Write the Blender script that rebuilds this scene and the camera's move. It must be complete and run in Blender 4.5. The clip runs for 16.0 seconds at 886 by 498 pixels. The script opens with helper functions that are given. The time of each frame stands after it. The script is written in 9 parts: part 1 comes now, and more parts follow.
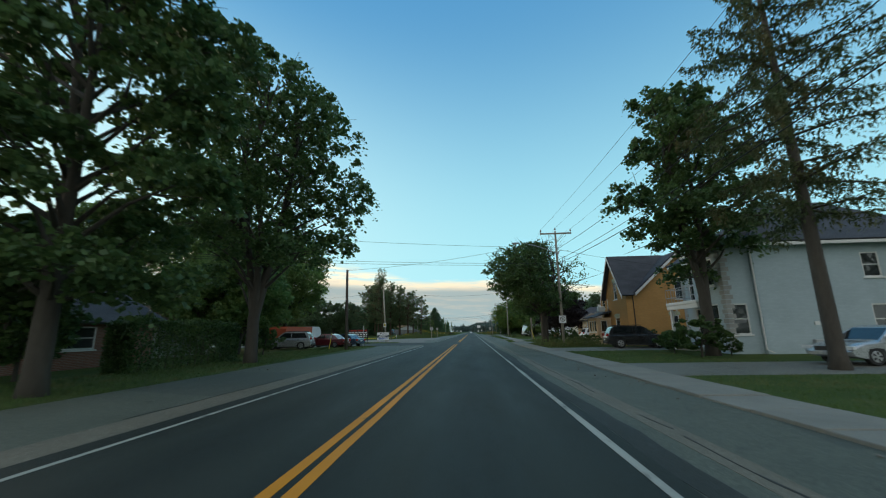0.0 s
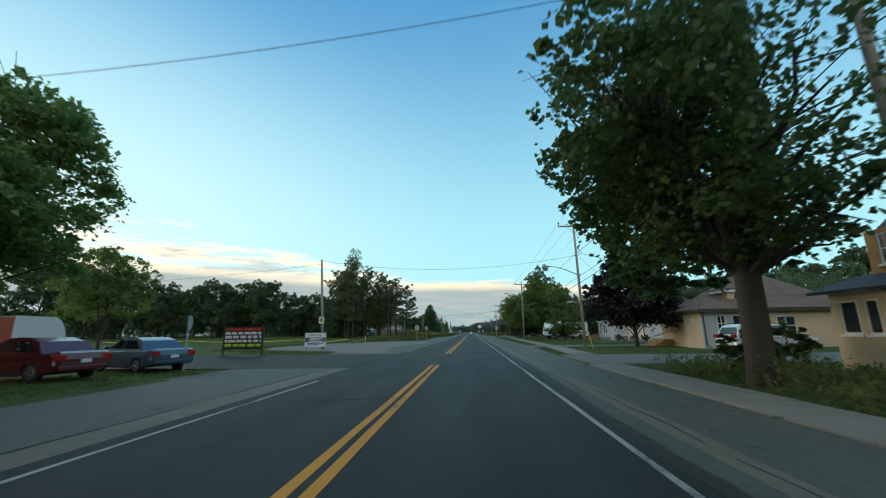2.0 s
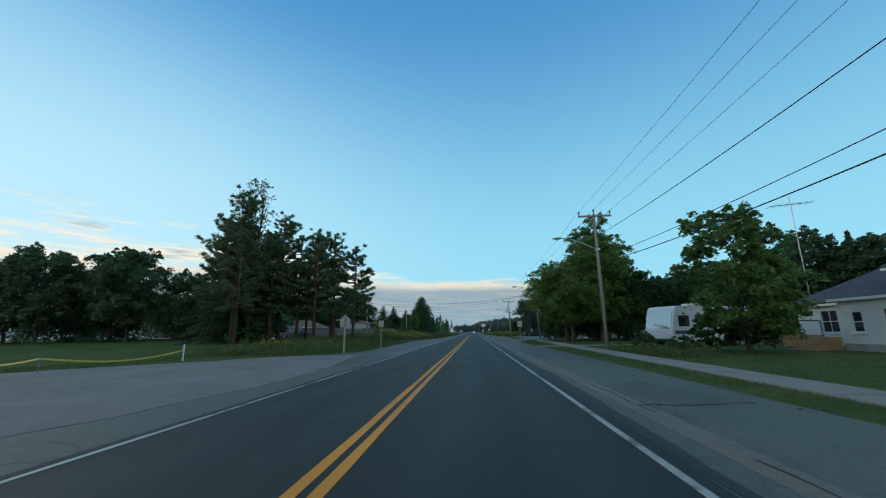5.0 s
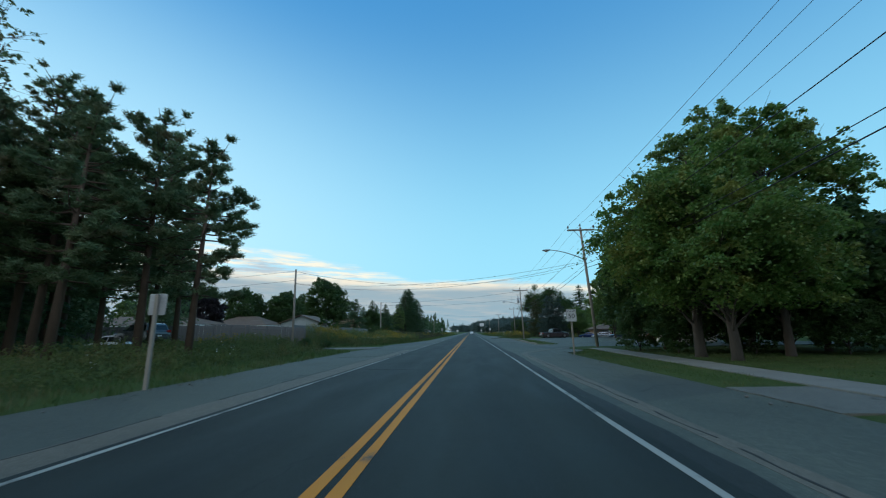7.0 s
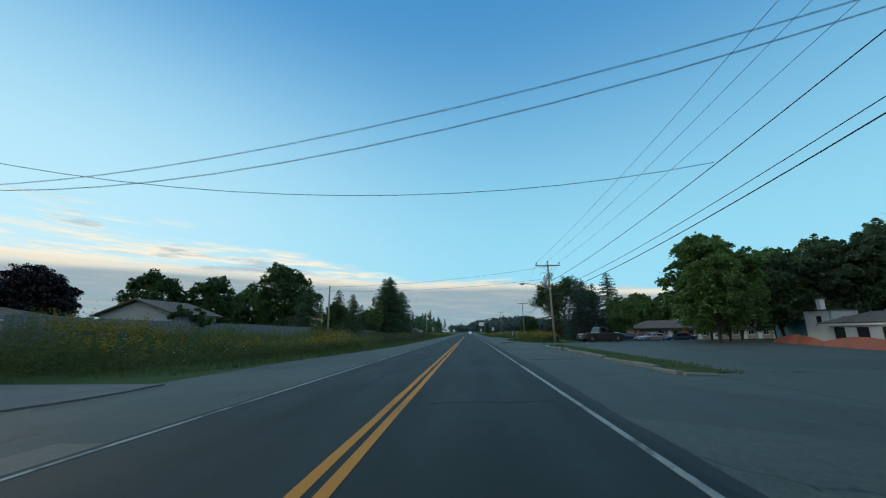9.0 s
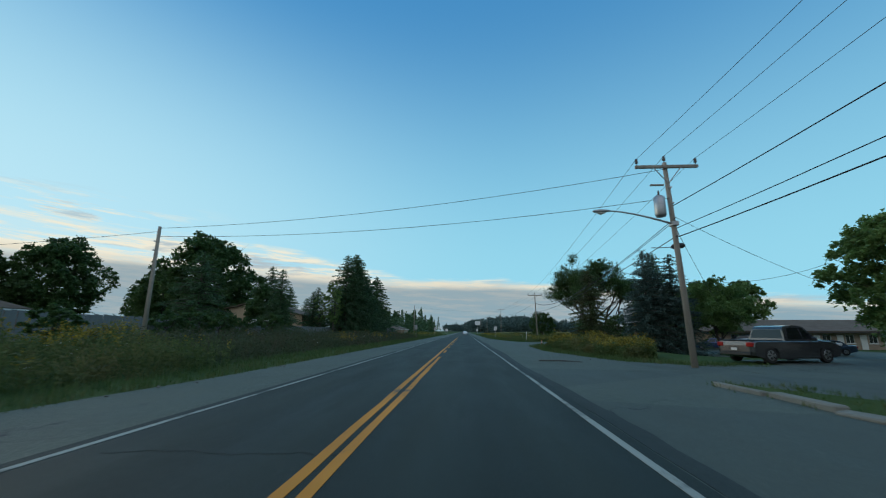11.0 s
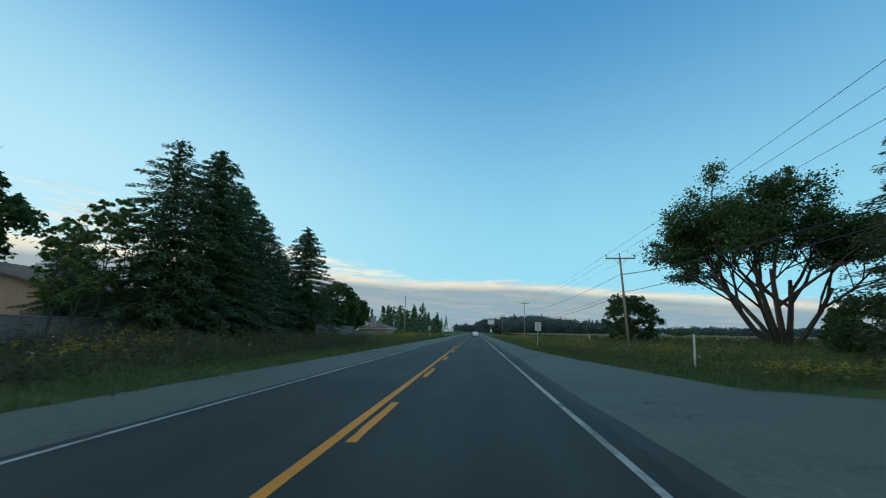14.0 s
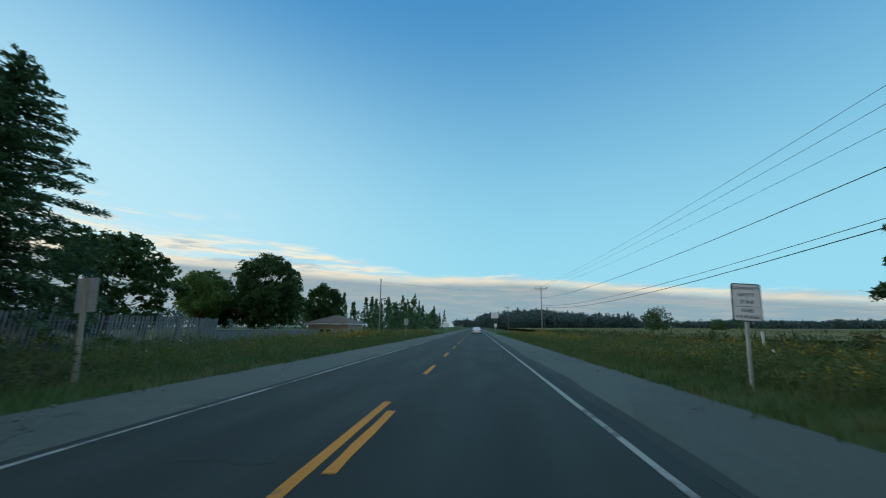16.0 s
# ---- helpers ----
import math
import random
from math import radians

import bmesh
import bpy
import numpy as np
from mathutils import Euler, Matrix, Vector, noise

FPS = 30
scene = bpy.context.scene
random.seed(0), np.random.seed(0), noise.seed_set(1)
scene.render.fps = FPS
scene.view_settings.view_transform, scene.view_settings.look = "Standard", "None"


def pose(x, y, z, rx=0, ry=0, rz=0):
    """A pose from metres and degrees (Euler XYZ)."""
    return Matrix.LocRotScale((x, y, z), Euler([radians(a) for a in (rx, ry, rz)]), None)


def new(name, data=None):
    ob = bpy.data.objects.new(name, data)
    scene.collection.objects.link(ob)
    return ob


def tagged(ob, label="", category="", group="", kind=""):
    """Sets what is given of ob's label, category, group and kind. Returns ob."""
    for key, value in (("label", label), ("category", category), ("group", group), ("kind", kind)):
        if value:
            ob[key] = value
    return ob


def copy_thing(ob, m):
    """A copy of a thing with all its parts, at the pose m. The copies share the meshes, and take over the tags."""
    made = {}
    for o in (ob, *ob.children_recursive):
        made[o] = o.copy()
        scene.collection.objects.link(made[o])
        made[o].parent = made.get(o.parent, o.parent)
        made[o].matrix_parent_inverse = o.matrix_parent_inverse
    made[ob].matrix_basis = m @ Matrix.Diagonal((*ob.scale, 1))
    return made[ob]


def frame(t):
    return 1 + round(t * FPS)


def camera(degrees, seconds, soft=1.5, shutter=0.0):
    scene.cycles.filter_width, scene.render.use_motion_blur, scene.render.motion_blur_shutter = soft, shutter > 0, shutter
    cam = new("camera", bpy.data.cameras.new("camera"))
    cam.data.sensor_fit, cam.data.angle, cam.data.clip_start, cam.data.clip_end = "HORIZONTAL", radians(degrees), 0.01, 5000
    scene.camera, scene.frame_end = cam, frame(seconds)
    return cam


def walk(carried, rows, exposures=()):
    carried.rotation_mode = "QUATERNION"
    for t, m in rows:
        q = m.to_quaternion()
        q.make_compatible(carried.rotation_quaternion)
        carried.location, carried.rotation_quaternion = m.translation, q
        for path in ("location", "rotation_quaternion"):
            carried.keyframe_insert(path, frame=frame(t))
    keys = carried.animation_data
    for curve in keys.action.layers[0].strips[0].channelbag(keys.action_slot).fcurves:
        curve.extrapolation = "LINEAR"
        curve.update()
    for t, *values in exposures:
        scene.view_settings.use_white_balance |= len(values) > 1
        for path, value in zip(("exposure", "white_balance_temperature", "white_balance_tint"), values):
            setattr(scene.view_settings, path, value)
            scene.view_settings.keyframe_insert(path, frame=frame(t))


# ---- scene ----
cam = camera(97.3, 16.0, soft=1.1, shutter=0.15)
EYE = 1.45
PATH = [  # seconds, x, y, yaw, pitch, roll
    (0.0, 1.72, 0.00, 4.07, 12.03, 0.93), (0.5, 1.72, 7.29, 3.97, 11.95, 0.90), (1.0, 1.67, 14.55, 4.18, 11.97, 0.87), (1.5, 1.57, 21.84, 4.17, 11.98, 0.76),
    (2.0, 1.53, 29.22, 4.07, 12.07, 0.72), (2.5, 1.51, 36.59, 4.31, 11.99, 0.63), (3.0, 1.47, 43.82, 4.25, 11.87, 0.38), (3.5, 1.47, 51.03, 4.25, 11.86, 0.43),
    (4.0, 1.49, 58.27, 4.45, 12.06, 1.04), (6.5, 1.35, 94.38, 4.32, 11.94, 0.90), (7.0, 1.30, 101.58, 4.07, 12.01, 0.93), (7.5, 1.32, 108.78, 3.67, 12.03, 1.04),
    (8.0, 1.39, 116.06, 3.57, 12.08, 1.19), (8.5, 1.39, 123.27, 3.68, 12.11, 1.17), (9.0, 1.38, 130.44, 3.86, 12.00, 0.85), (11.5, 1.43, 166.38, 3.01, 11.85, -0.30),
    (12.0, 1.54, 173.74, 3.05, 11.79, -0.40), (12.5, 1.63, 181.16, 3.38, 11.77, -0.49), (13.0, 1.68, 188.57, 3.90, 11.83, -0.55), (13.5, 1.67, 196.22, 4.47, 11.92, -0.57),
    (14.0, 1.62, 204.01, 4.70, 11.91, -0.70), (14.5, 1.58, 211.79, 4.79, 11.72, -0.85), (15.0, 1.56, 219.72, 4.95, 11.63, -0.77), (15.5, 1.50, 227.64, 5.00, 11.57, -0.48),
    (16.0, 1.47, 235.60, 4.82, 11.30, -0.12),
]
walk(cam, [(t, pose(x, y, EYE, 90 + p, r, w)) for t, x, y, w, p, r in PATH],
     [(0.0, 0.24, 6950, 10), (1.0, 0.5, 7150, 10), (2.0, 0.33, 6900, 10), (3.0, 0.1, 6550, 10), (4.0, -0.04, 6200, 10), (7.0, 0.1, 5950, 10), (9.0, -0.02, 6050, 10), (11.5, -0.12, 6080, 9), (14.5, -0.03, 6050, 9), (16.0, -0.08, 6080, 9)])

# ---- world, sun ----
world = bpy.data.worlds.new("dusk_sky")
scene.world = world
world.use_nodes = True
wn, wl = world.node_tree.nodes, world.node_tree.links
wn.clear()


def wmath(op, a, b=None, c=None):
    n = wn.new("ShaderNodeMath")
    n.operation = op
    for i, v in enumerate((a, b, c)):
        if v is None:
            continue
        if isinstance(v, (int, float)):
            n.inputs[i].default_value = v
        else:
            wl.new(v, n.inputs[i])
    return n.outputs[0]


def wmix(f, a, b, blend="MIX"):
    n = wn.new("ShaderNodeMix")
    n.data_type, n.blend_type = "RGBA", blend
    for s, v in ((n.inputs[0], f), (n.inputs[6], a), (n.inputs[7], b)):
        if isinstance(v, (int, float)):
            s.default_value = v
        elif isinstance(v, tuple):
            s.default_value = (*v, 1)
        else:
            wl.new(v, s)
    return n.outputs[2]


def wramp(v, lo, hi):
    n = wn.new("ShaderNodeMapRange")
    n.interpolation_type = "SMOOTHSTEP"
    wl.new(v, n.inputs[0])
    for i, q in ((1, lo), (2, hi)):
        if isinstance(q, (int, float)):
            n.inputs[i].default_value = q
        else:
            wl.new(q, n.inputs[i])
    return n.outputs[0]


SUN_AZ, SUN_EL = -62.0, 5.0     # degrees from the road's heading, to the left; above the horizon
sky = wn.new("ShaderNodeTexSky")
sky.sky_type, sky.sun_disc = "NISHITA", False
sky.sun_elevation, sky.sun_rotation = radians(SUN_EL), radians(SUN_AZ)
sky.air_density, sky.dust_density, sky.ozone_density = 1.0, 0.6, 3.0
tc = wn.new("ShaderNodeTexCoord")
sep = wn.new("ShaderNodeSeparateXYZ")
wl.new(tc.outputs["Generated"], sep.inputs[0])
DX, DY, DZ = sep.outputs
elev = wmath("MULTIPLY", wmath("ARCSINE", DZ), 57.2958)
azim = wmath("MULTIPLY", wmath("ARCTAN2", DX, DY), 57.2958)
# clear sky: the Nishita sky, cooled, over a soft gradient
clear = wmix(0.55, wmix(1.0, sky.outputs[0], (0.05, 0.115, 0.14), "MULTIPLY"), (0.125, 0.46, 0.88))
pale = wmix(wramp(elev, 48.0, 3.0), clear, (0.36, 0.74, 0.86))
pale = wmix(wmath("MULTIPLY", wramp(azim, 10.0, -60.0), wramp(elev, 46.0, 8.0)), pale, (0.58, 0.86, 0.93))
pale = wmix(wmath("MULTIPLY", wramp(DY, 0.25, -0.55), 0.5), pale, (1.02, 0.95, 0.88))
# cloud bank along the horizon, breaking up towards the glow
uv = wn.new("ShaderNodeCombineXYZ")
wl.new(wmath("MULTIPLY", azim, 0.055), uv.inputs[0])
wl.new(wmath("MULTIPLY", elev, 0.42), uv.inputs[1])
n1 = wn.new("ShaderNodeTexNoise")
n1.inputs["Scale"].default_value, n1.inputs["Detail"].default_value, n1.inputs["Roughness"].default_value = 1.0, 8.0, 0.62
wl.new(uv.outputs[0], n1.inputs["Vector"])
uv2 = wn.new("ShaderNodeCombineXYZ")
wl.new(wmath("MULTIPLY", azim, 0.22), uv2.inputs[0])
wl.new(wmath("MULTIPLY", elev, 1.7), uv2.inputs[1])
n2 = wn.new("ShaderNodeTexNoise")
n2.inputs["Scale"].default_value, n2.inputs["Detail"].default_value = 1.0, 5.0
wl.new(uv2.outputs[0], n2.inputs["Vector"])
left = wmath("MAXIMUM", wmath("MULTIPLY", wmath("ADD", azim, 8.0), -1.0), 0.0)       # degrees left of the road
right = wmath("MAXIMUM", wmath("SUBTRACT", azim, 5.0), 0.0)
base_top = wmath("SUBTRACT", wmath("ADD", 6.7, wmath("MINIMUM", wmath("MULTIPLY", left, 0.05), 1.3)), wmath("MULTIPLY", right, 0.1))
ew2 = wmath("ADD", elev, wmath("MULTIPLY", wmath("SUBTRACT", n1.outputs[0], 0.5), 1.6))
ew3 = wmath("ADD", elev, wmath("MULTIPLY", wmath("SUBTRACT", n2.outputs[0], 0.5), 2.2))
uv3 = wn.new("ShaderNodeCombineXYZ")
wl.new(wmath("MULTIPLY", azim, 0.11), uv3.inputs[0])
wl.new(wmath("ADD", wmath("MULTIPLY", elev, 1.05), wmath("MULTIPLY", azim, 0.05)), uv3.inputs[1])
n3 = wn.new("ShaderNodeTexNoise")
n3.inputs["Scale"].default_value, n3.inputs["Detail"].default_value, n3.inputs["Roughness"].default_value = 1.0, 9.0, 0.66
wl.new(uv3.outputs[0], n3.inputs["Vector"])
rag = wramp(n3.outputs[0], 0.40, 0.56)
cream_top = wmath("ADD", base_top, wmath("MINIMUM", wmath("ADD", 0.45, wmath("MULTIPLY", left, 0.16)), 3.4))
cream_f = wmath("MULTIPLY", wramp(ew3, wmath("ADD", cream_top, 0.55), wmath("SUBTRACT", cream_top, 0.75)), wmath("ADD", 0.12, wmath("MULTIPLY", rag, 0.85)))
wisp = wmath("MULTIPLY", wramp(n3.outputs[0], 0.50, 0.62), wmath("MULTIPLY", wmath("MULTIPLY", wramp(elev, 16.0, 12.5), wramp(azim, -30.0, -48.0)), 0.75))
puff = wmix(wramp(n1.outputs[0], 0.50, 0.60), (0.98, 0.89, 0.68), (0.50, 0.57, 0.58))      # lit tops and shaded bellies
with_cream = wmix(wmath("MAXIMUM", cream_f, wisp), pale, puff)
glow = wmath("MULTIPLY", wramp(ew2, wmath("ADD", base_top, 0.7), base_top), 0.6)
with_glow = wmix(glow, with_cream, (0.84, 0.74, 0.56))
grey_f = wmath("MULTIPLY", wramp(ew2, base_top, wmath("SUBTRACT", base_top, 1.1)), 0.9)
grey = wmix(wramp(elev, 6.5, 0.5), (0.30, 0.395, 0.43), (0.25, 0.385, 0.45))
grey = wmix(wmath("MULTIPLY", wramp(n3.outputs[0], 0.46, 0.62), 0.4), grey, (0.50, 0.50, 0.46))
sky_col = wmix(grey_f, with_glow, grey)
below = wmix(wramp(elev, -0.2, -3.0), sky_col, (0.05, 0.07, 0.06))
bg = wn.new("ShaderNodeBackground")
wl.new(below, bg.inputs[0])
bg.inputs[1].default_value = 1.0
wout = wn.new("ShaderNodeOutputWorld")
wl.new(bg.outputs[0], wout.inputs[0])

sun_data = bpy.data.lights.new("sun", "SUN")
sun_data.energy, sun_data.angle, sun_data.color = 0.85, radians(20), (1.0, 0.84, 0.62)
sun = new("sun", sun_data)
sun.rotation_euler = Vector((-math.sin(radians(SUN_AZ)) * math.cos(radians(SUN_EL + 4)), -math.cos(radians(SUN_AZ)) * math.cos(radians(SUN_EL + 4)),
                             -math.sin(radians(SUN_EL + 4)))).to_track_quat("-Z", "Y").to_euler()

# ---- materials ----


def node_mat(name):
    m = bpy.data.materials.new(name)
    m.use_nodes = True
    return m, m.node_tree.nodes, m.node_tree.links, m.node_tree.nodes["Principled BSDF"]


def noise_tex(n, l, vec, scale, detail=4.0, rough=0.6):
    t = n.new("ShaderNodeTexNoise")
    t.inputs["Scale"].default_value, t.inputs["Detail"].default_value, t.inputs["Roughness"].default_value = scale, detail, rough
    l.new(vec, t.inputs["Vector"])
    return t.outputs[0]


def mixc(n, l, f, a, b, blend="MIX"):
    k = n.new("ShaderNodeMix")
    k.data_type, k.blend_type = "RGBA", blend
    for s, v in ((k.inputs[0], f), (k.inputs[6], a), (k.inputs[7], b)):
        if isinstance(v, (int, float)):
            s.default_value = v
        elif isinstance(v, tuple):
            s.default_value = (*v, 1)
        else:
            l.new(v, s)
    return k.outputs[2]


def rng(n, l, v, lo, hi, a=0.0, b=1.0):
    k = n.new("ShaderNodeMapRange")
    l.new(v, k.inputs[0])
    for i, q in zip((1, 2, 3, 4), (lo, hi, a, b)):
        k.inputs[i].default_value = q
    return k.outputs[0]


def bumped(n, l, b, height, strength, dist=0.02):
    k = n.new("ShaderNodeBump")
    k.inputs["Strength"].default_value, k.inputs["Distance"].default_value = strength, dist
    l.new(height, k.inputs["Height"])
    l.new(k.outputs[0], b.inputs["Normal"])


def surface(name, c1, c2, rough=0.7, big=0.6, small=18.0, bump=0.3, metal=0.0, stain=None, stretch=(1, 1, 1), spec=0.5, world_pos=False, coat=0.0):
    """A surface of two tones at two scales, with stains and a fine relief."""
    m, n, l, b = node_mat(name)
    src = n.new("ShaderNodeNewGeometry").outputs["Position"] if world_pos else n.new("ShaderNodeTexCoord").outputs["Object"]
    mp = n.new("ShaderNodeMapping")
    mp.inputs["Scale"].default_value = stretch
    l.new(src, mp.inputs[0])
    lo, hi = noise_tex(n, l, mp.outputs[0], big, 3.0), noise_tex(n, l, mp.outputs[0], small, 5.0, 0.7)
    col = mixc(n, l, rng(n, l, lo, 0.3, 0.7), c1, c2)
    col = mixc(n, l, rng(n, l, hi, 0.35, 0.75, 0.0, 0.35), col, tuple(0.6 * v for v in c1))
    if stain:
        col = mixc(n, l, rng(n, l, noise_tex(n, l, mp.outputs[0], big * 3.1, 6.0, 0.75), 0.55, 0.72, 0.0, 0.7), col, stain)
    l.new(col, b.inputs["Base Color"])
    l.new(rng(n, l, hi, 0.2, 0.8, max(rough - 0.12, 0.02), min(rough + 0.12, 1.0)), b.inputs["Roughness"])
    b.inputs["Metallic"].default_value, b.inputs["Specular IOR Level"].default_value, b.inputs["Coat Weight"].default_value = metal, spec, coat
    if bump:
        bumped(n, l, b, hi, bump)
    return m


def leaf_mat(name, dark, light, other=None, rough=0.55, back=0.3):
    """Leaves: each one its own tone, letting some light through."""
    m, n, l, b = node_mat(name)
    isl = n.new("ShaderNodeNewGeometry").outputs["Random Per Island"]
    pos = n.new("ShaderNodeTexCoord").outputs["Object"]
    col = mixc(n, l, rng(n, l, isl, 0.0, 1.0), dark, light)
    if other:
        col = mixc(n, l, rng(n, l, noise_tex(n, l, pos, 0.5, 3.0), 0.5, 0.68), col, other)
    col = mixc(n, l, rng(n, l, noise_tex(n, l, pos, 0.9, 3.0), 0.35, 0.7, 0.0, 0.45), col, dark)
    l.new(col, b.inputs["Base Color"])
    b.inputs["Roughness"].default_value, b.inputs["Specular IOR Level"].default_value = rough, 0.5
    tr = n.new("ShaderNodeBsdfTranslucent")
    l.new(col, tr.inputs[0])
    mx = n.new("ShaderNodeMixShader")
    mx.inputs[0].default_value = back
    l.new(b.outputs[0], mx.inputs[1])
    l.new(tr.outputs[0], mx.inputs[2])
    l.new(mx.outputs[0], n["Material Output"].inputs[0])
    return m


def asphalt_mat(name, c1, c2, crack=True, tracks=False, patch=None):
    m, n, l, b = node_mat(name)
    pos = n.new("ShaderNodeNewGeometry").outputs["Position"]
    mp = n.new("ShaderNodeMapping")
    mp.inputs["Scale"].default_value = (1.0, 0.16, 1.0)
    l.new(pos, mp.inputs[0])
    streak, blot, grain = noise_tex(n, l, mp.outputs[0], 1.1, 5.0, 0.65), noise_tex(n, l, pos, 0.35, 4.0), noise_tex(n, l, pos, 45.0, 4.0, 0.8)
    col = mixc(n, l, rng(n, l, streak, 0.33, 0.68), c1, c2)
    col = mixc(n, l, rng(n, l, blot, 0.45, 0.75, 0.0, 0.6), col, tuple(0.62 * v for v in c1))
    col = mixc(n, l, rng(n, l, noise_tex(n, l, pos, 7.0, 6.0, 0.8), 0.35, 0.7, 0.0, 0.68), col, tuple(0.55 * v for v in c1))
    col = mixc(n, l, rng(n, l, grain, 0.5, 0.75, 0.0, 0.8), col, tuple(min(2.6 * v, 0.5) for v in c2))
    if patch:
        vp = n.new("ShaderNodeTexVoronoi")
        vp.inputs["Scale"].default_value = 0.16
        l.new(pos, vp.inputs["Vector"])
        sp = n.new("ShaderNodeSeparateColor")
        l.new(vp.outputs["Color"], sp.inputs[0])
        col = mixc(n, l, rng(n, l, sp.outputs[0], 0.72, 0.78, 0.0, 0.55), col, patch)
    if tracks:
        sx = n.new("ShaderNodeSeparateXYZ")
        l.new(pos, sx.inputs[0])
        w = n.new("ShaderNodeMath")
        w.operation = "PINGPONG"
        w.inputs[1].default_value = 0.87
        l.new(sx.outputs[0], w.inputs[0])
        col = mixc(n, l, rng(n, l, w.outputs[0], 0.15, 0.8, 0.0, 0.38), col, tuple(1.5 * v for v in c2))
    height = grain
    if crack:
        v = n.new("ShaderNodeTexVoronoi")
        v.feature = "DISTANCE_TO_EDGE"
        v.inputs["Scale"].default_value = 0.28
        wv = n.new("ShaderNodeVectorMath")
        wv.operation = "ADD"
        nz = n.new("ShaderNodeTexNoise")
        nz.inputs["Scale"].default_value, nz.inputs["Detail"].default_value = 1.3, 6.0
        l.new(pos, nz.inputs["Vector"])
        l.new(pos, wv.inputs[0])
        l.new(nz.outputs["Color"], wv.inputs[1])
        l.new(wv.outputs[0], v.inputs["Vector"])
        line = rng(n, l, v.outputs["Distance"], 0.0, 0.007, 1.0, 0.0)
        keep = n.new("ShaderNodeMath")
        keep.operation = "MULTIPLY"
        l.new(line, keep.inputs[0])
        l.new(rng(n, l, blot, 0.5, 0.6), keep.inputs[1])
        col = mixc(n, l, keep.outputs[0], col, (0.012, 0.012, 0.012))
    l.new(col, b.inputs["Base Color"])
    l.new(rng(n, l, streak, 0.2, 0.8, 0.62, 0.85), b.inputs["Roughness"])
    b.inputs["Specular IOR Level"].default_value = 0.35
    bumped(n, l, b, height, 0.5, 0.01)
    return m


def paint_mat(name, col_in, under, wear):
    """Road paint, worn through to the asphalt."""
    m, n, l, b = node_mat(name)
    pos = n.new("ShaderNodeNewGeometry").outputs["Position"]
    a, g = noise_tex(n, l, pos, 2.2, 8.0, 0.8), noise_tex(n, l, pos, 0.25, 3.0)
    s = n.new("ShaderNodeMath")
    s.operation = "ADD"
    l.new(a, s.inputs[0])
    l.new(g, s.inputs[1])
    c = mixc(n, l, rng(n, l, g, 0.3, 0.7), col_in, tuple(0.72 * v for v in col_in))
    c = mixc(n, l, rng(n, l, s.outputs[0], wear, wear + 0.12), c, under)
    l.new(c, b.inputs["Base Color"])
    b.inputs["Roughness"].default_value = 0.7
    bumped(n, l, b, a, 0.3, 0.01)
    return m


def glass_mat(name, tint):
    m, n, l, b = node_mat(name)
    b.inputs["Base Color"].default_value = (*tint, 1)
    b.inputs["Roughness"].default_value, b.inputs["Specular IOR Level"].default_value, b.inputs["IOR"].default_value = 0.04, 0.6, 1.5
    b.inputs["Transmission Weight"].default_value = 0.35
    return m


def brick_mat(name, c1, c2, mortar, bump=0.5):
    """Coursed brickwork, 0.075 m to a course."""
    m, n, l, b = node_mat(name)
    tcn = n.new("ShaderNodeTexCoord").outputs["Object"]
    s = n.new("ShaderNodeSeparateXYZ")
    l.new(tcn, s.inputs[0])
    ad = n.new("ShaderNodeMath")
    l.new(s.outputs[0], ad.inputs[0])
    l.new(s.outputs[1], ad.inputs[1])
    cb = n.new("ShaderNodeCombineXYZ")
    l.new(ad.outputs[0], cb.inputs[0])
    l.new(s.outputs[2], cb.inputs[1])
    br = n.new("ShaderNodeTexBrick")
    br.inputs["Scale"].default_value = 1.0
    br.inputs["Brick Width"].default_value, br.inputs["Row Height"].default_value, br.inputs["Mortar Size"].default_value = 0.22, 0.075, 0.009
    br.inputs["Color1"].default_value, br.inputs["Color2"].default_value, br.inputs["Mortar"].default_value = (*c1, 1), (*c2, 1), (*mortar, 1)
    l.new(cb.outputs[0], br.inputs["Vector"])
    g = noise_tex(n, l, tcn, 0.7, 4.0)
    col = mixc(n, l, rng(n, l, g, 0.4, 0.75, 0.0, 0.4), br.outputs[0], tuple(0.7 * v for v in c1))
    l.new(col, b.inputs["Base Color"])
    b.inputs["Roughness"].default_value = 0.85
    bumped(n, l, b, br.outputs["Fac"], -bump, 0.01)
    return m


def siding_mat(name, c1, c2, course=0.16):
    """Horizontal lapped siding."""
    m, n, l, b = node_mat(name)
    tcn = n.new("ShaderNodeTexCoord").outputs["Object"]
    s = n.new("ShaderNodeSeparateXYZ")
    l.new(tcn, s.inputs[0])
    k = n.new("ShaderNodeMath")
    k.operation = "FRACT"
    d = n.new("ShaderNodeMath")
    d.operation = "DIVIDE"
    d.inputs[1].default_value = course
    l.new(s.outputs[2], d.inputs[0])
    l.new(d.outputs[0], k.inputs[0])
    col = mixc(n, l, rng(n, l, noise_tex(n, l, tcn, 0.8, 4.0), 0.3, 0.7), c1, c2)
    l.new(col, b.inputs["Base Color"])
    b.inputs["Roughness"].default_value = 0.6
    bumped(n, l, b, k.outputs[0], 0.5, 0.02)
    return m


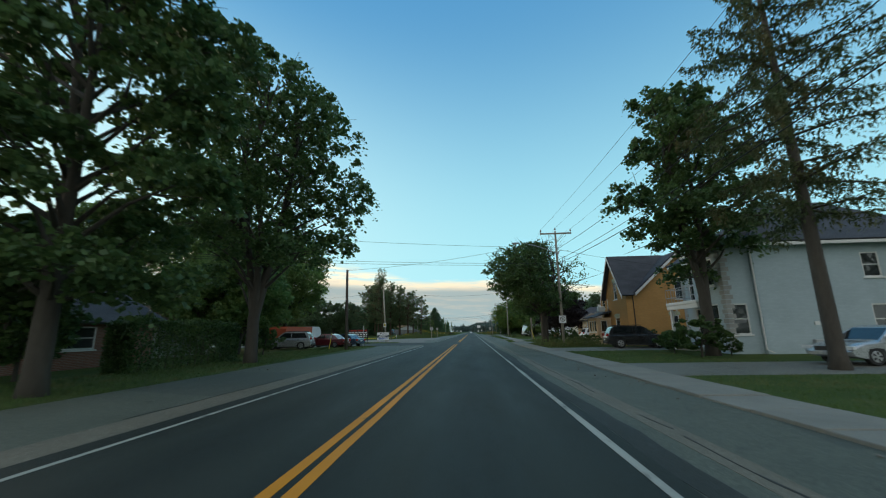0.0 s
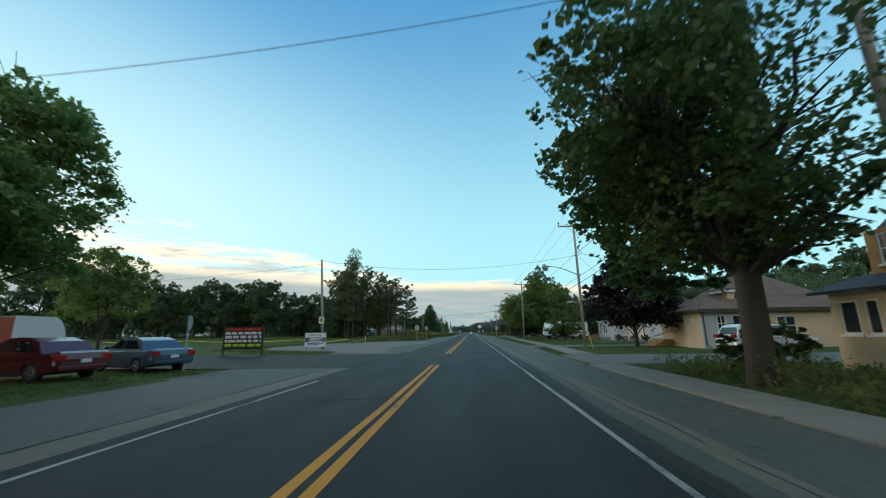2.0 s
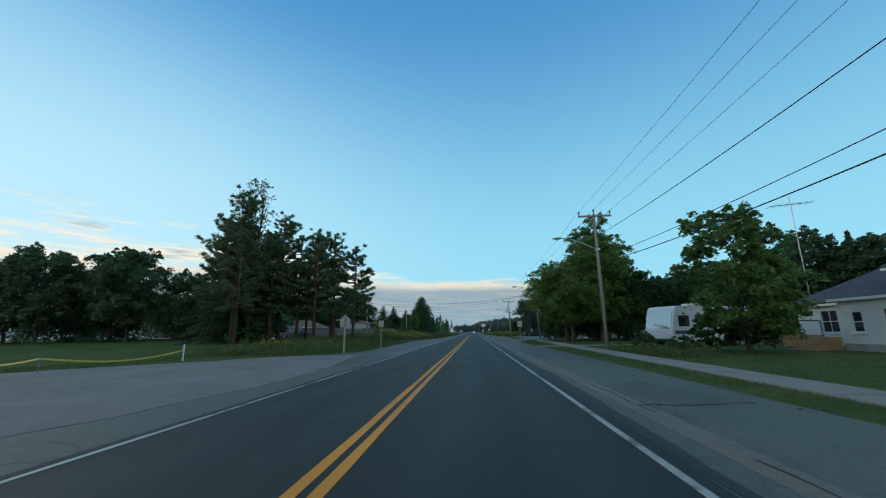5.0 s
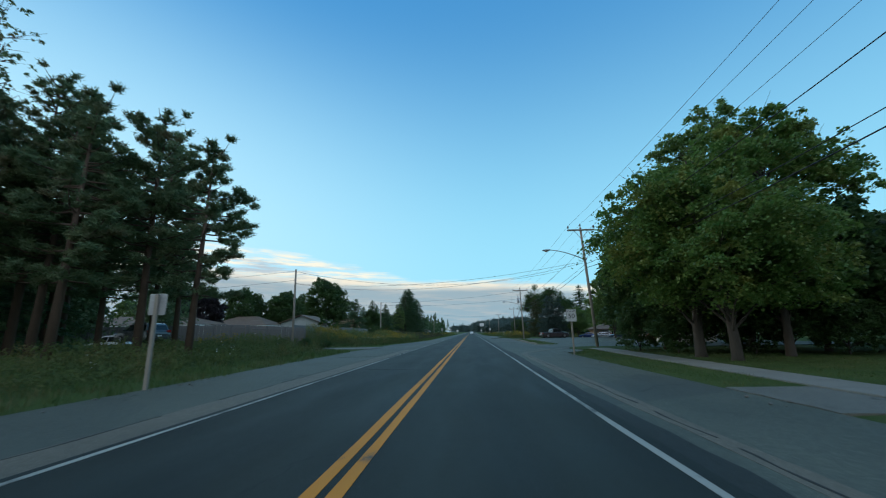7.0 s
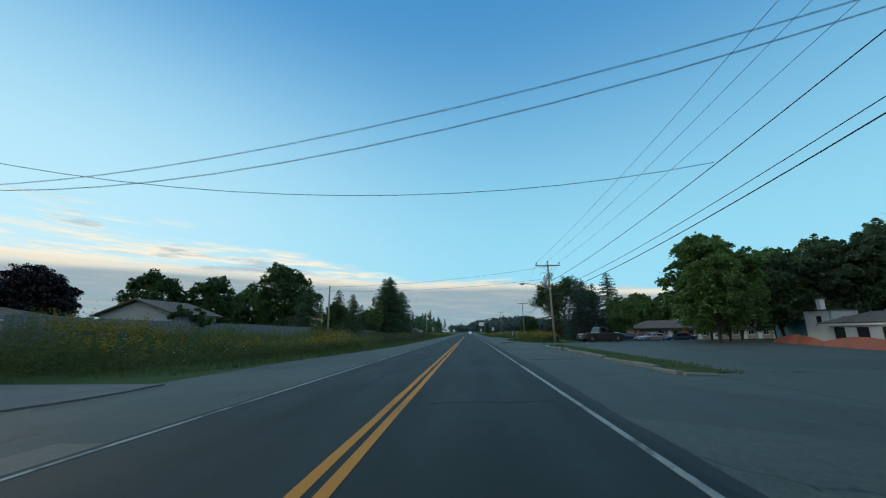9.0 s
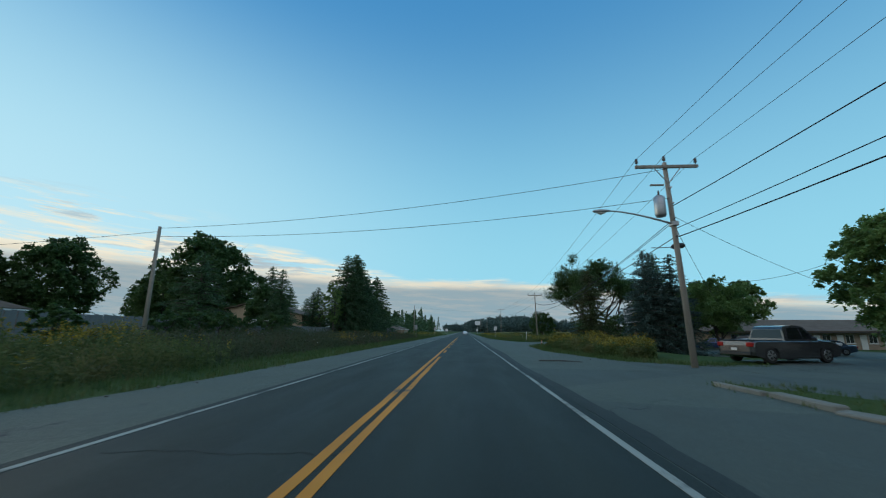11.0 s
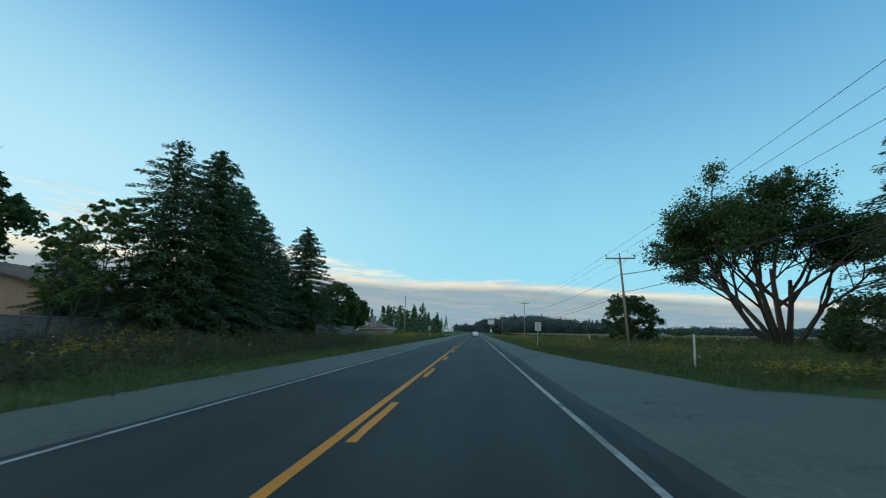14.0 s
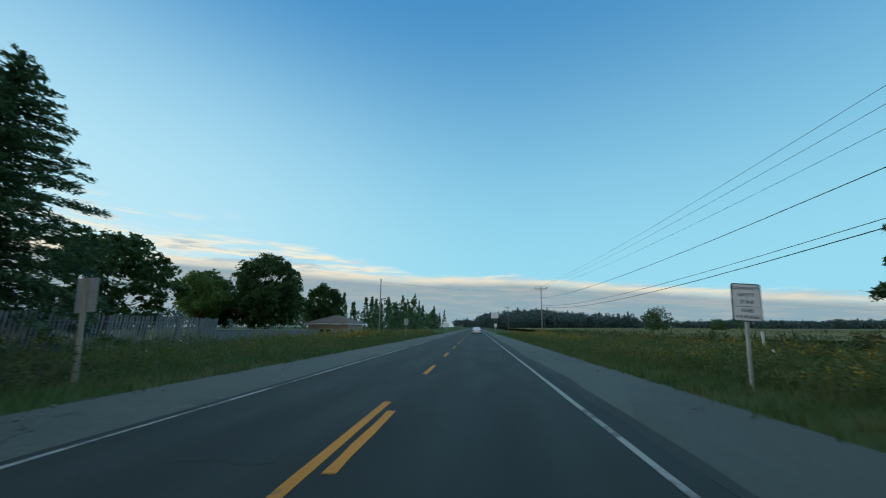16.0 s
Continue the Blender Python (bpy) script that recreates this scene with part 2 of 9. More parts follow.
ASPHALT = asphalt_mat("lane_asphalt", (0.0155, 0.0195, 0.0150), (0.0265, 0.0315, 0.0235), tracks=True)
SHOULDER = asphalt_mat("shoulder_asphalt", (0.082, 0.090, 0.068), (0.118, 0.127, 0.096), patch=(0.066, 0.072, 0.060))
SEAL = asphalt_mat("dark_asphalt_seam", (0.026, 0.029, 0.024), (0.040, 0.043, 0.035), crack=False)
DRIVE = asphalt_mat("driveway_asphalt", (0.135, 0.130, 0.106), (0.18, 0.174, 0.142))
GRAVEL = surface("gravel", (0.155, 0.147, 0.127), (0.215, 0.203, 0.178), 0.95, 0.4, 30.0, 0.8, world_pos=True, stain=(0.12, 0.12, 0.10))
CONCRETE = surface("sidewalk_concrete", (0.19, 0.182, 0.152), (0.25, 0.24, 0.20), 0.9, 0.7, 22.0, 0.4, world_pos=True, stain=(0.2, 0.2, 0.18))
WHITE_LINE = paint_mat("white_road_paint", (0.40, 0.40, 0.34), (0.10, 0.10, 0.085), 1.02)
YELLOW_LINE = paint_mat("yellow_road_paint", (0.74, 0.27, 0.006), (0.07, 0.065, 0.05), 1.13)
SHOULDER_TAN = asphalt_mat("tan_shoulder_strip", (0.135, 0.120, 0.088), (0.18, 0.16, 0.118), crack=False)
JOINT = surface("dark_open_joint", (0.025, 0.026, 0.022), (0.05, 0.05, 0.042), 0.9, 1.0, 9.0, 0.5, world_pos=True)
GRASS_GROUND = surface("grass_ground", (0.045, 0.078, 0.020), (0.085, 0.115, 0.032), 0.95, 0.25, 14.0, 1.0, world_pos=True, stain=(0.11, 0.11, 0.05), spec=0.1)
GRASS_BLADE = leaf_mat("grass_blades", (0.05, 0.10, 0.022), (0.11, 0.16, 0.045), (0.16, 0.15, 0.06), 0.7, 0.35)
WEED_LEAF = leaf_mat("weed_leaves", (0.080, 0.120, 0.035), (0.155, 0.190, 0.055), (0.20, 0.17, 0.063), 0.7, 0.45)
WEED_BROWN = leaf_mat("dry_weed_leaves", (0.045, 0.065, 0.028), (0.095, 0.105, 0.045), (0.135, 0.085, 0.055), 0.7, 0.35)
GOLDENROD = leaf_mat("goldenrod_flowers", (0.25, 0.18, 0.015), (0.42, 0.31, 0.03), None, 0.8, 0.2)
DAISY = surface("white_blossom", (0.7, 0.7, 0.66), (0.8, 0.8, 0.78), 0.8, bump=0)
MAPLE_LEAF = leaf_mat("maple_leaves", (0.045, 0.098, 0.029), (0.098, 0.160, 0.047), None, 0.5, 0.45)
STREET_LEAF = leaf_mat("street_maple_leaves", (0.056, 0.112, 0.039), (0.130, 0.200, 0.064), None, 0.45, 0.5)
MAPLE_TURN = leaf_mat("maple_leaves_turning", (0.078, 0.174, 0.037), (0.175, 0.269, 0.062), (0.280, 0.291, 0.069), 0.5, 0.45)
PALE_LEAF = leaf_mat("pale_tree_leaves", (0.121, 0.217, 0.060), (0.200, 0.280, 0.081), None, 0.55, 0.45)
# tone raised so that the leaf colour carries the haze over the field
WOOD_LEAF = leaf_mat("tree_line_leaves", (0.092, 0.150, 0.071), (0.140, 0.198, 0.092), None, 0.6, 0.5)
PURPLE_LEAF = leaf_mat("purple_maple_leaves", (0.016, 0.012, 0.014), (0.036, 0.020, 0.024), None, 0.5, 0.15)
SPRUCE_NEEDLE = leaf_mat("spruce_needles", (0.048, 0.109, 0.045), (0.090, 0.152, 0.064), None, 0.65, 0.35)
BLUE_NEEDLE = leaf_mat("blue_spruce_needles", (0.056, 0.105, 0.085), (0.092, 0.138, 0.117), None, 0.65, 0.3)
BROWN_NEEDLE = leaf_mat("old_spruce_needles", (0.052, 0.080, 0.029), (0.100, 0.125, 0.046), (0.140, 0.115, 0.046), 0.7, 0.35)
PINE_NEEDLE = leaf_mat("pine_needles", (0.115, 0.180, 0.088), (0.185, 0.250, 0.118), (0.210, 0.170, 0.088), 0.65, 0.5)
CORN_LEAF = leaf_mat("corn_leaves", (0.05, 0.085, 0.022), (0.12, 0.14, 0.045), (0.20, 0.16, 0.06), 0.7, 0.25)
BARK = surface("bark", (0.047, 0.040, 0.032), (0.083, 0.070, 0.056), 0.95, 1.2, 14.0, 1.0, stretch=(1, 1, 0.25))
PINE_BARK = surface("pine_bark", (0.085, 0.056, 0.040), (0.14, 0.092, 0.064), 0.95, 1.2, 14.0, 1.0, stretch=(1, 1, 0.25))
POLE_WOOD = surface("weathered_pole_wood", (0.26, 0.23, 0.19), (0.38, 0.34, 0.285), 0.9, 0.9, 20.0, 0.5, stretch=(3, 3, 0.15), stain=(0.12, 0.10, 0.085))
DARK_WOOD = surface("dark_creosote_wood", (0.07, 0.055, 0.045), (0.12, 0.10, 0.085), 0.9, 0.9, 20.0, 0.5, stretch=(3, 3, 0.15))
FENCE_WOOD = surface("grey_fence_boards", (0.145, 0.155, 0.158), (0.205, 0.215, 0.218), 0.9, 1.3, 12.0, 0.4, stretch=(2, 2, 0.3), stain=(0.13, 0.13, 0.12))
NEW_WOOD = surface("new_deck_lumber", (0.34, 0.21, 0.10), (0.44, 0.29, 0.15), 0.8, 1.0, 14.0, 0.3)
GALV = surface("galvanised_steel", (0.36, 0.37, 0.38), (0.50, 0.51, 0.52), 0.45, 2.0, 25.0, 0.1, metal=0.8)
CABLE = surface("black_cable", (0.02, 0.02, 0.02), (0.035, 0.035, 0.035), 0.6, bump=0)
WIRE = surface("weathered_wire", (0.10, 0.10, 0.10), (0.16, 0.16, 0.16), 0.5, bump=0, metal=0.5)
CERAMIC = surface("brown_ceramic", (0.05, 0.035, 0.03), (0.08, 0.055, 0.045), 0.25, bump=0)
LAMP_GLASS = surface("lamp_diffuser", (0.45, 0.45, 0.42), (0.55, 0.55, 0.52), 0.3, bump=0)
SIGN_WHITE = surface("white_sign_sheet", (0.66, 0.67, 0.68), (0.74, 0.75, 0.75), 0.4, 2.0, 20.0, 0.05)
SIGN_BACK = surface("bare_sign_back", (0.34, 0.35, 0.36), (0.45, 0.46, 0.47), 0.45, 2.0, 20.0, 0.05, metal=0.5)
SIGN_BLACK = surface("black_sign_paint", (0.015, 0.015, 0.015), (0.025, 0.025, 0.025), 0.5, bump=0)
SIGN_RED = surface("red_sign_paint", (0.45, 0.03, 0.02), (0.55, 0.05, 0.03), 0.5, bump=0)
SIGN_YELLOW = surface("yellow_sign_paint", (0.62, 0.46, 0.03), (0.72, 0.55, 0.05), 0.5, bump=0)
SIGN_GREEN = surface("lime_letter_plastic", (0.35, 0.55, 0.03), (0.45, 0.65, 0.05), 0.5, bump=0)
SIGN_BLUE = surface("blue_sign_paint", (0.03, 0.11, 0.40), (0.05, 0.16, 0.5), 0.5, bump=0)
ORANGE = surface("orange_plastic", (0.60, 0.14, 0.03), (0.70, 0.19, 0.05), 0.6, 1.0, 15.0, 0.1)
ORANGE_MESH = surface("orange_barrier_mesh", (0.34, 0.10, 0.055), (0.44, 0.14, 0.075), 0.8, 1.0, 15.0, 0.4)
TAPE = surface("yellow_barrier_tape", (0.60, 0.46, 0.04), (0.70, 0.55, 0.06), 0.5, bump=0)
WHITE_PAINT = surface("white_trim_paint", (0.66, 0.66, 0.64), (0.76, 0.76, 0.74), 0.55, 1.2, 20.0, 0.1)
# white paint, with the blue-grey of its shaded side put into the colour
WHITE_BRICK = brick_mat("shade_toned_white_brick", (0.37, 0.455, 0.49), (0.41, 0.495, 0.53), (0.36, 0.44, 0.47), 0.25)
QUOIN = surface("grey_quoin_stone", (0.28, 0.28, 0.27), (0.40, 0.40, 0.38), 0.85, 1.0, 15.0, 0.4)
YELLOW_BRICK = brick_mat("buff_yellow_brick", (0.50, 0.255, 0.078), (0.56, 0.30, 0.098), (0.46, 0.26, 0.10))
LINTEL = surface("pale_lintel_stone", (0.42, 0.44, 0.30), (0.52, 0.53, 0.38), 0.8, 1.0, 15.0, 0.3)
SHINGLE = surface("dark_roof_shingles", (0.045, 0.047, 0.055), (0.075, 0.078, 0.088), 0.9, 0.8, 9.0, 0.9, stretch=(1, 1, 3))
SHINGLE_BROWN = surface("brown_roof_shingles", (0.13, 0.095, 0.068), (0.19, 0.145, 0.108), 0.9, 0.8, 9.0, 0.9, stretch=(1, 1, 3))
BEIGE_STUCCO = surface("beige_stucco", (0.56, 0.42, 0.28), (0.64, 0.49, 0.33), 0.9, 0.6, 25.0, 0.3)
CREAM_STUCCO = surface("cream_stucco", (0.62, 0.57, 0.47), (0.70, 0.65, 0.54), 0.9, 0.6, 25.0, 0.3)
GREY_SIDING = siding_mat("grey_blue_siding", (0.36, 0.40, 0.41), (0.42, 0.46, 0.47))
WHITE_SIDING = siding_mat("white_siding", (0.62, 0.64, 0.66), (0.70, 0.72, 0.73))
TAN_BRICK = brick_mat("tan_brick", (0.33, 0.24, 0.17), (0.40, 0.30, 0.21), (0.32, 0.28, 0.23))
RED_BRICK = brick_mat("red_brick", (0.22, 0.085, 0.055), (0.28, 0.11, 0.07), (0.3, 0.26, 0.22))
TAN_BOARD = surface("tan_vertical_boards", (0.42, 0.31, 0.20), (0.50, 0.38, 0.26), 0.8, 1.0, 14.0, 0.3, stretch=(6, 6, 0.4))
DARK_TRIM = surface("dark_brown_trim", (0.035, 0.026, 0.02), (0.055, 0.042, 0.034), 0.6, 1.2, 20.0, 0.1)
GLASS = glass_mat("window_glass", (0.05, 0.06, 0.065))
CAR_GLASS = glass_mat("car_glass", (0.02, 0.024, 0.026))
CURTAIN = surface("interior_curtain", (0.13, 0.125, 0.12), (0.22, 0.21, 0.20), 0.9, 1.0, 8.0, 0.2)
RUBBER = surface("tyre_rubber", (0.018, 0.018, 0.018), (0.03, 0.03, 0.03), 0.85, 3.0, 30.0, 0.2)
ALLOY = surface("alloy_rim", (0.40, 0.41, 0.42), (0.52, 0.53, 0.54), 0.35, 2.0, 20.0, 0.05, metal=0.9)
BLACK_PLASTIC = surface("black_plastic", (0.02, 0.02, 0.02), (0.03, 0.03, 0.03), 0.55, 2.0, 30.0, 0.1)
TAIL_RED = surface("tail_lamp_lens", (0.30, 0.012, 0.01), (0.40, 0.02, 0.015), 0.15, bump=0)
HEAD_LENS = surface("head_lamp_lens", (0.55, 0.57, 0.58), (0.68, 0.7, 0.7), 0.1, bump=0)


def car_paint(name, c, metal=0.3):
    return surface(name, tuple(0.92 * v for v in c), c, 0.28, 0.8, 60.0, 0.02, metal=metal, coat=0.8)


P_SILVER = car_paint("silver_car_paint", (0.48, 0.50, 0.51), 0.6)
P_BLACK = car_paint("black_car_paint", (0.018, 0.018, 0.02))
P_RED = car_paint("dark_red_car_paint", (0.12, 0.012, 0.018))
P_BLUE = car_paint("slate_blue_car_paint", (0.055, 0.09, 0.135))
P_DEEPBLUE = car_paint("deep_blue_car_paint", (0.02, 0.05, 0.16))
P_WHITE = car_paint("white_car_paint", (0.68, 0.70, 0.71), 0.0)
P_GREY = car_paint("charcoal_car_paint", (0.06, 0.062, 0.066))

# ---- building helpers ----


def thing(name, at, label, category, group="", yaw=0.0):
    ob = new(name)
    ob.empty_display_size = 0.2
    ob.matrix_basis = pose(*at, 0, 0, yaw)
    return tagged(ob, label, category, group)


def part(name, bm, material, parent=None, label="", smooth=False):
    """Links a bmesh as one mesh object under a thing or a part."""
    me = bpy.data.meshes.new(name)
    bm.to_mesh(me)
    bm.free()
    me.materials.append(material)
    if smooth:
        me.polygons.foreach_set("use_smooth", [True] * len(me.polygons))
    ob = new(name, me)
    if parent:
        ob.parent = parent
    return tagged(ob, label)


def np_mesh(name, verts, quads, material, tris=None):
    """A mesh from arrays of corners and of four- and three-cornered faces."""
    me = bpy.data.meshes.new(name)
    if quads is not None and quads.shape[1] == 3:
        quads, tris = None, quads
    quads = np.zeros((0, 4), int) if quads is None else quads
    tris = np.zeros((0, 3), int) if tris is None else tris
    loops = np.concatenate([quads.ravel(), tris.ravel()]).astype(np.int32)
    sizes = np.concatenate([np.full(len(quads), 4), np.full(len(tris), 3)]).astype(np.int32)
    me.vertices.add(len(verts))
    me.vertices.foreach_set("co", np.asarray(verts, np.float32).ravel())
    me.loops.add(len(loops))
    me.loops.foreach_set("vertex_index", loops)
    me.polygons.add(len(sizes))
    me.polygons.foreach_set("loop_start", np.concatenate([[0], np.cumsum(sizes)[:-1]]).astype(np.int32))
    me.update(calc_edges=True)
    me.materials.append(material)
    return me


def add_box(bm, x0, x1, y0, y1, z0, z1, m=None, bevel=0.0):
    r = bmesh.ops.create_cube(bm, size=1, matrix=Matrix.Translation(((x0 + x1) / 2, (y0 + y1) / 2, (z0 + z1) / 2)) @ Matrix.Diagonal((x1 - x0, y1 - y0, z1 - z0, 1)))
    if bevel:
        es = {e for v in r["verts"] for e in v.link_edges}
        r = bmesh.ops.bevel(bm, geom=list(es), offset=bevel, segments=1, affect="EDGES")
    if m is not None:
        bmesh.ops.transform(bm, matrix=m, verts=[v for v in r["verts"]])
    return bm


def box(x0, x1, y0, y1, z0, z1, m=None, bevel=0.0):
    return add_box(bmesh.new(), x0, x1, y0, y1, z0, z1, m, bevel)


def tube(bm, pts, radii, sides=8, cap=True):
    """A tapered tube along points."""
    pts = [Vector(p) for p in pts]
    rings = []
    for i, p in enumerate(pts):
        d = (pts[min(i + 1, len(pts) - 1)] - pts[max(i - 1, 0)]).normalized()
        a = d.cross(Vector((0, 0, 1)) if abs(d.z) < 0.95 else Vector((1, 0, 0))).normalized()
        b = d.cross(a)
        r = radii[i] if isinstance(radii, (list, tuple)) else radii
        rings.append([bm.verts.new(p + r * (math.cos(k) * a + math.sin(k) * b)) for k in (2 * math.pi * j / sides for j in range(sides))])
    for u, v in zip(rings, rings[1:]):
        for j in range(sides):
            bm.faces.new((u[j], u[(j + 1) % sides], v[(j + 1) % sides], v[j]))
    if cap:
        bm.faces.new(rings[0][::-1])
        bm.faces.new(rings[-1])
    return bm


def prism(bm, outline, axis, a, b):
    """A plate: an outline of (u, v) pushed from a to b along an axis (0 x, 1 y, 2 z)."""
    def put(u, v, w):
        return {0: (w, u, v), 1: (u, w, v), 2: (u, v, w)}[axis]
    lo = [bm.verts.new(put(u, v, a)) for u, v in outline]
    hi = [bm.verts.new(put(u, v, b)) for u, v in outline]
    n = len(outline)
    bm.faces.new(lo)
    bm.faces.new(hi[::-1])
    for i in range(n):
        bm.faces.new((lo[i], hi[i], hi[(i + 1) % n], lo[(i + 1) % n]))
    bmesh.ops.recalc_face_normals(bm, faces=bm.faces[:])
    return bm


def lettering(text, size, material, parent, at, turn, label=""):
    """Letters as a flat mesh in the plane of a sign."""
    cu = bpy.data.curves.new("lettering", "FONT")
    cu.body, cu.size, cu.align_x, cu.align_y, cu.extrude = text, size, "CENTER", "CENTER", 0.002
    tmp = new("lettering_source", cu)
    me = bpy.data.meshes.new_from_object(tmp.evaluated_get(bpy.context.evaluated_depsgraph_get()))
    bpy.data.objects.remove(tmp)
    me.materials.clear()
    me.materials.append(material)
    ob = new("lettering", me)
    ob.parent = parent
    ob.matrix_basis = Matrix.Translation(at) @ turn
    return tagged(ob, label)


FACING = Euler((radians(90), 0, 0)).to_matrix().to_4x4()      # a sign that faces the oncoming camera


def interp(v, table):
    return float(np.interp(v, [a for a, _ in table], [b for _, b in table]))


def smooth01(v):
    v = min(max(v, 0.0), 1.0)
    return v * v * (3 - 2 * v)


LEFT_EDGE = [(-60, -8.2), (15, -8.2), (27, -9.0), (40, -9.3), (43, -9.0), (57, -9.0), (62, -9.5), (66, -15.5), (74, -18.0), (88, -17.0), (97, -13.5), (104, -7.8), (114, -8.0),
             (134, -8.6), (137, -12.5), (143, -13.0), (145, -9.6), (159, -7.6), (172, -6.5), (245, -6.4), (320, -6.2), (2500, -6.0)]
RIGHT_EDGE = [(-60, 6.5), (48, 6.6), (60, 7.0), (70, 7.4), (103, 7.5), (126, 7.4), (129.4, 7.6), (130.4, 9.2), (132, 9.5), (134.5, 12.0), (136, 20.0), (172, 20.0), (176, 13.0), (180, 9.2), (190, 7.4), (200, 7.9), (203.5, 9.2),
              (206, 16.0), (213, 16.0), (215.5, 9.0), (228, 7.2), (238, 6.3), (320, 6.0), (2500, 5.8)]
RISE_LEFT = [(0, 0.0), (95, 0.0), (115, 0.5), (134, 0.9), (137, 0.0), (143.2, 0.0), (146, 1.0), (170, 0.9), (230, 0.5), (320, 0.1)]
RISE_RIGHT = [(0, 0.0), (225, 0.0), (245, 0.3), (330, 0.0)]
DIP_RIGHT = [(0, 0.0), (243, 0.0), (262, -1.1), (1000, -1.1)]


def ground_z(x, y):
    """The height of the ground."""
    d = abs(x)
    rise = interp(y, RISE_LEFT if x < 0 else RISE_RIGHT) * smooth01((d - 9.5) / 8.0)
    far = 0.25 * (noise.noise((x * 0.03, y * 0.03, 0.3))) * smooth01((d - 14) / 20.0)
    lip = 0.05 * smooth01((d - 7) / 2)
    if x > 0:
        far *= smooth01((y - 215) / 20.0)
        if (133.0 < y < 201.0 and x < 41.0) or x < interp(y, RIGHT_EDGE) + 0.5:
            lip = -0.015
        rise += interp(y, DIP_RIGHT) * smooth01((x - 17.5) / 6.0) - interp(y, RISE_RIGHT) * smooth01((x - 17.5) / 6.0) * smooth01((y - 243) / 12.0)
        rise -= 0.8 * smooth01((x - 16.5) / 7.0) * smooth01((y - 183.0) / 8.0) * smooth01((234.0 - y) / 12.0)
    elif 43.0 < y < 101.0:
        k = smooth01((-x - 28.0) / 8.0)
        far *= k
        lip *= k
    return -0.05 + lip + rise + far


# ---- setting: ground, road, shoulders ----
def strip(name, left, right, ys, z, material, thick=0.05, jag=0.0, label="", parent=None):
    """A paved strip between two edges that are functions of y."""
    rnd = random.Random(len(name) * 7 + int(ys[0]))
    bm = bmesh.new()
    rows = []
    for y in ys:
        a, b = left(y), right(y)
        a, b = a + rnd.uniform(-jag, jag), b + rnd.uniform(-jag, jag)
        rows.append([bm.verts.new((x, y, zz)) for x, zz in ((a, z - thick), (a, z), (b, z), (b, z - thick))])
    for u, v in zip(rows, rows[1:]):
        for j in range(3):
            bm.faces.new((u[j], u[j + 1], v[j + 1], v[j]))
    bm.faces.new(rows[0])
    bm.faces.new(rows[-1][::-1])
    bmesh.ops.recalc_face_normals(bm, faces=bm.faces[:])
    return tagged(part(name, bm, material, parent), label, kind="" if parent else "structure")


def steps(a, b, d):
    n = max(int(round((b - a) / d)), 1)
    return [a + (b - a) * i / n for i in range(n + 1)]


# the ground: fine beside the road, coarse far away
gx = sorted(set([-2500, -1500, -900, -500, -300, -200, -150, -120, -100] + list(range(-84, -16, 4)) + [i * 1.0 for i in range(-16, 17)]
                + list(range(20, 88, 4)) + [100, 120, 150, 200, 300, 500, 900, 1500, 2500]))
gy = sorted(set([-600, -300, -150, -80, -40] + list(range(-20, 340, 2)) + [350, 370, 400, 450, 520, 620, 800, 1100, 1600, 2400, 4200]))
gv = np.array([(x, y, ground_z(x, y)) for y in gy for x in gx])
nx = len(gx)
gq = np.array([(j * nx + i, j * nx + i + 1, (j + 1) * nx + i + 1, (j + 1) * nx + i) for j in range(len(gy) - 1) for i in range(nx - 1)])
tagged(new("ground", np_mesh("ground", gv, gq, GRASS_GROUND)), "mown and wild green grass ground reaching the horizon", "ground", kind="structure")

ROAD_Y = [-60, 20, 60, 100, 140, 180, 220, 260, 300, 360, 450, 600, 1000, 2500]
tagged(strip("road", lambda y: -3.72, lambda y: 3.72, ROAD_Y, 0.0, ASPHALT, 0.3), "worn dark grey asphalt two-lane road", "road")
SH_Y = steps(-60, 330, 1.6) + [340, 360, 400, 500, 700, 1200, 2500]
tagged(strip("shoulder_left", lambda y: interp(y, LEFT_EDGE), lambda y: -3.70, SH_Y, -0.012, SHOULDER, 0.12, 0.0, "light grey worn paved shoulder with gravelly edge"), category="shoulder")
tagged(strip("shoulder_right", lambda y: 3.70, lambda y: interp(y, RIGHT_EDGE), SH_Y, -0.012, SHOULDER, 0.12, 0.0, "light grey worn paved shoulder"), category="shoulder")
strip("road_seam", lambda y: 3.725, lambda y: 4.02 + 0.08 * math.sin(y * 0.31), steps(-60, 330, 0.8), -0.006, SEAL, 0.004, 0.045, "darker asphalt seam along the lane edge")
strip("shoulder_strip", lambda y: 4.34 + 0.05 * math.sin(y * 0.31), lambda y: 4.74 + 0.05 * math.sin(y * 0.17), steps(-60, 126, 2), -0.008, SHOULDER_TAN, 0.01, 0.03, "tan worn paved strip along the lane")
strip("shoulder_strip", lambda y: -4.52 - 0.06 * math.sin(y * 0.13), lambda y: -3.725, steps(-60, 46, 2), -0.008, SHOULDER_TAN, 0.01, 0.03, "tan worn paved strip along the lane")
strip("shoulder_strip", lambda y: -4.52 - 0.06 * math.sin(y * 0.13), lambda y: -3.725, steps(100, 136, 2), -0.008, SHOULDER_TAN, 0.01, 0.03, "tan worn paved strip along the lane")
jr = random.Random(3)
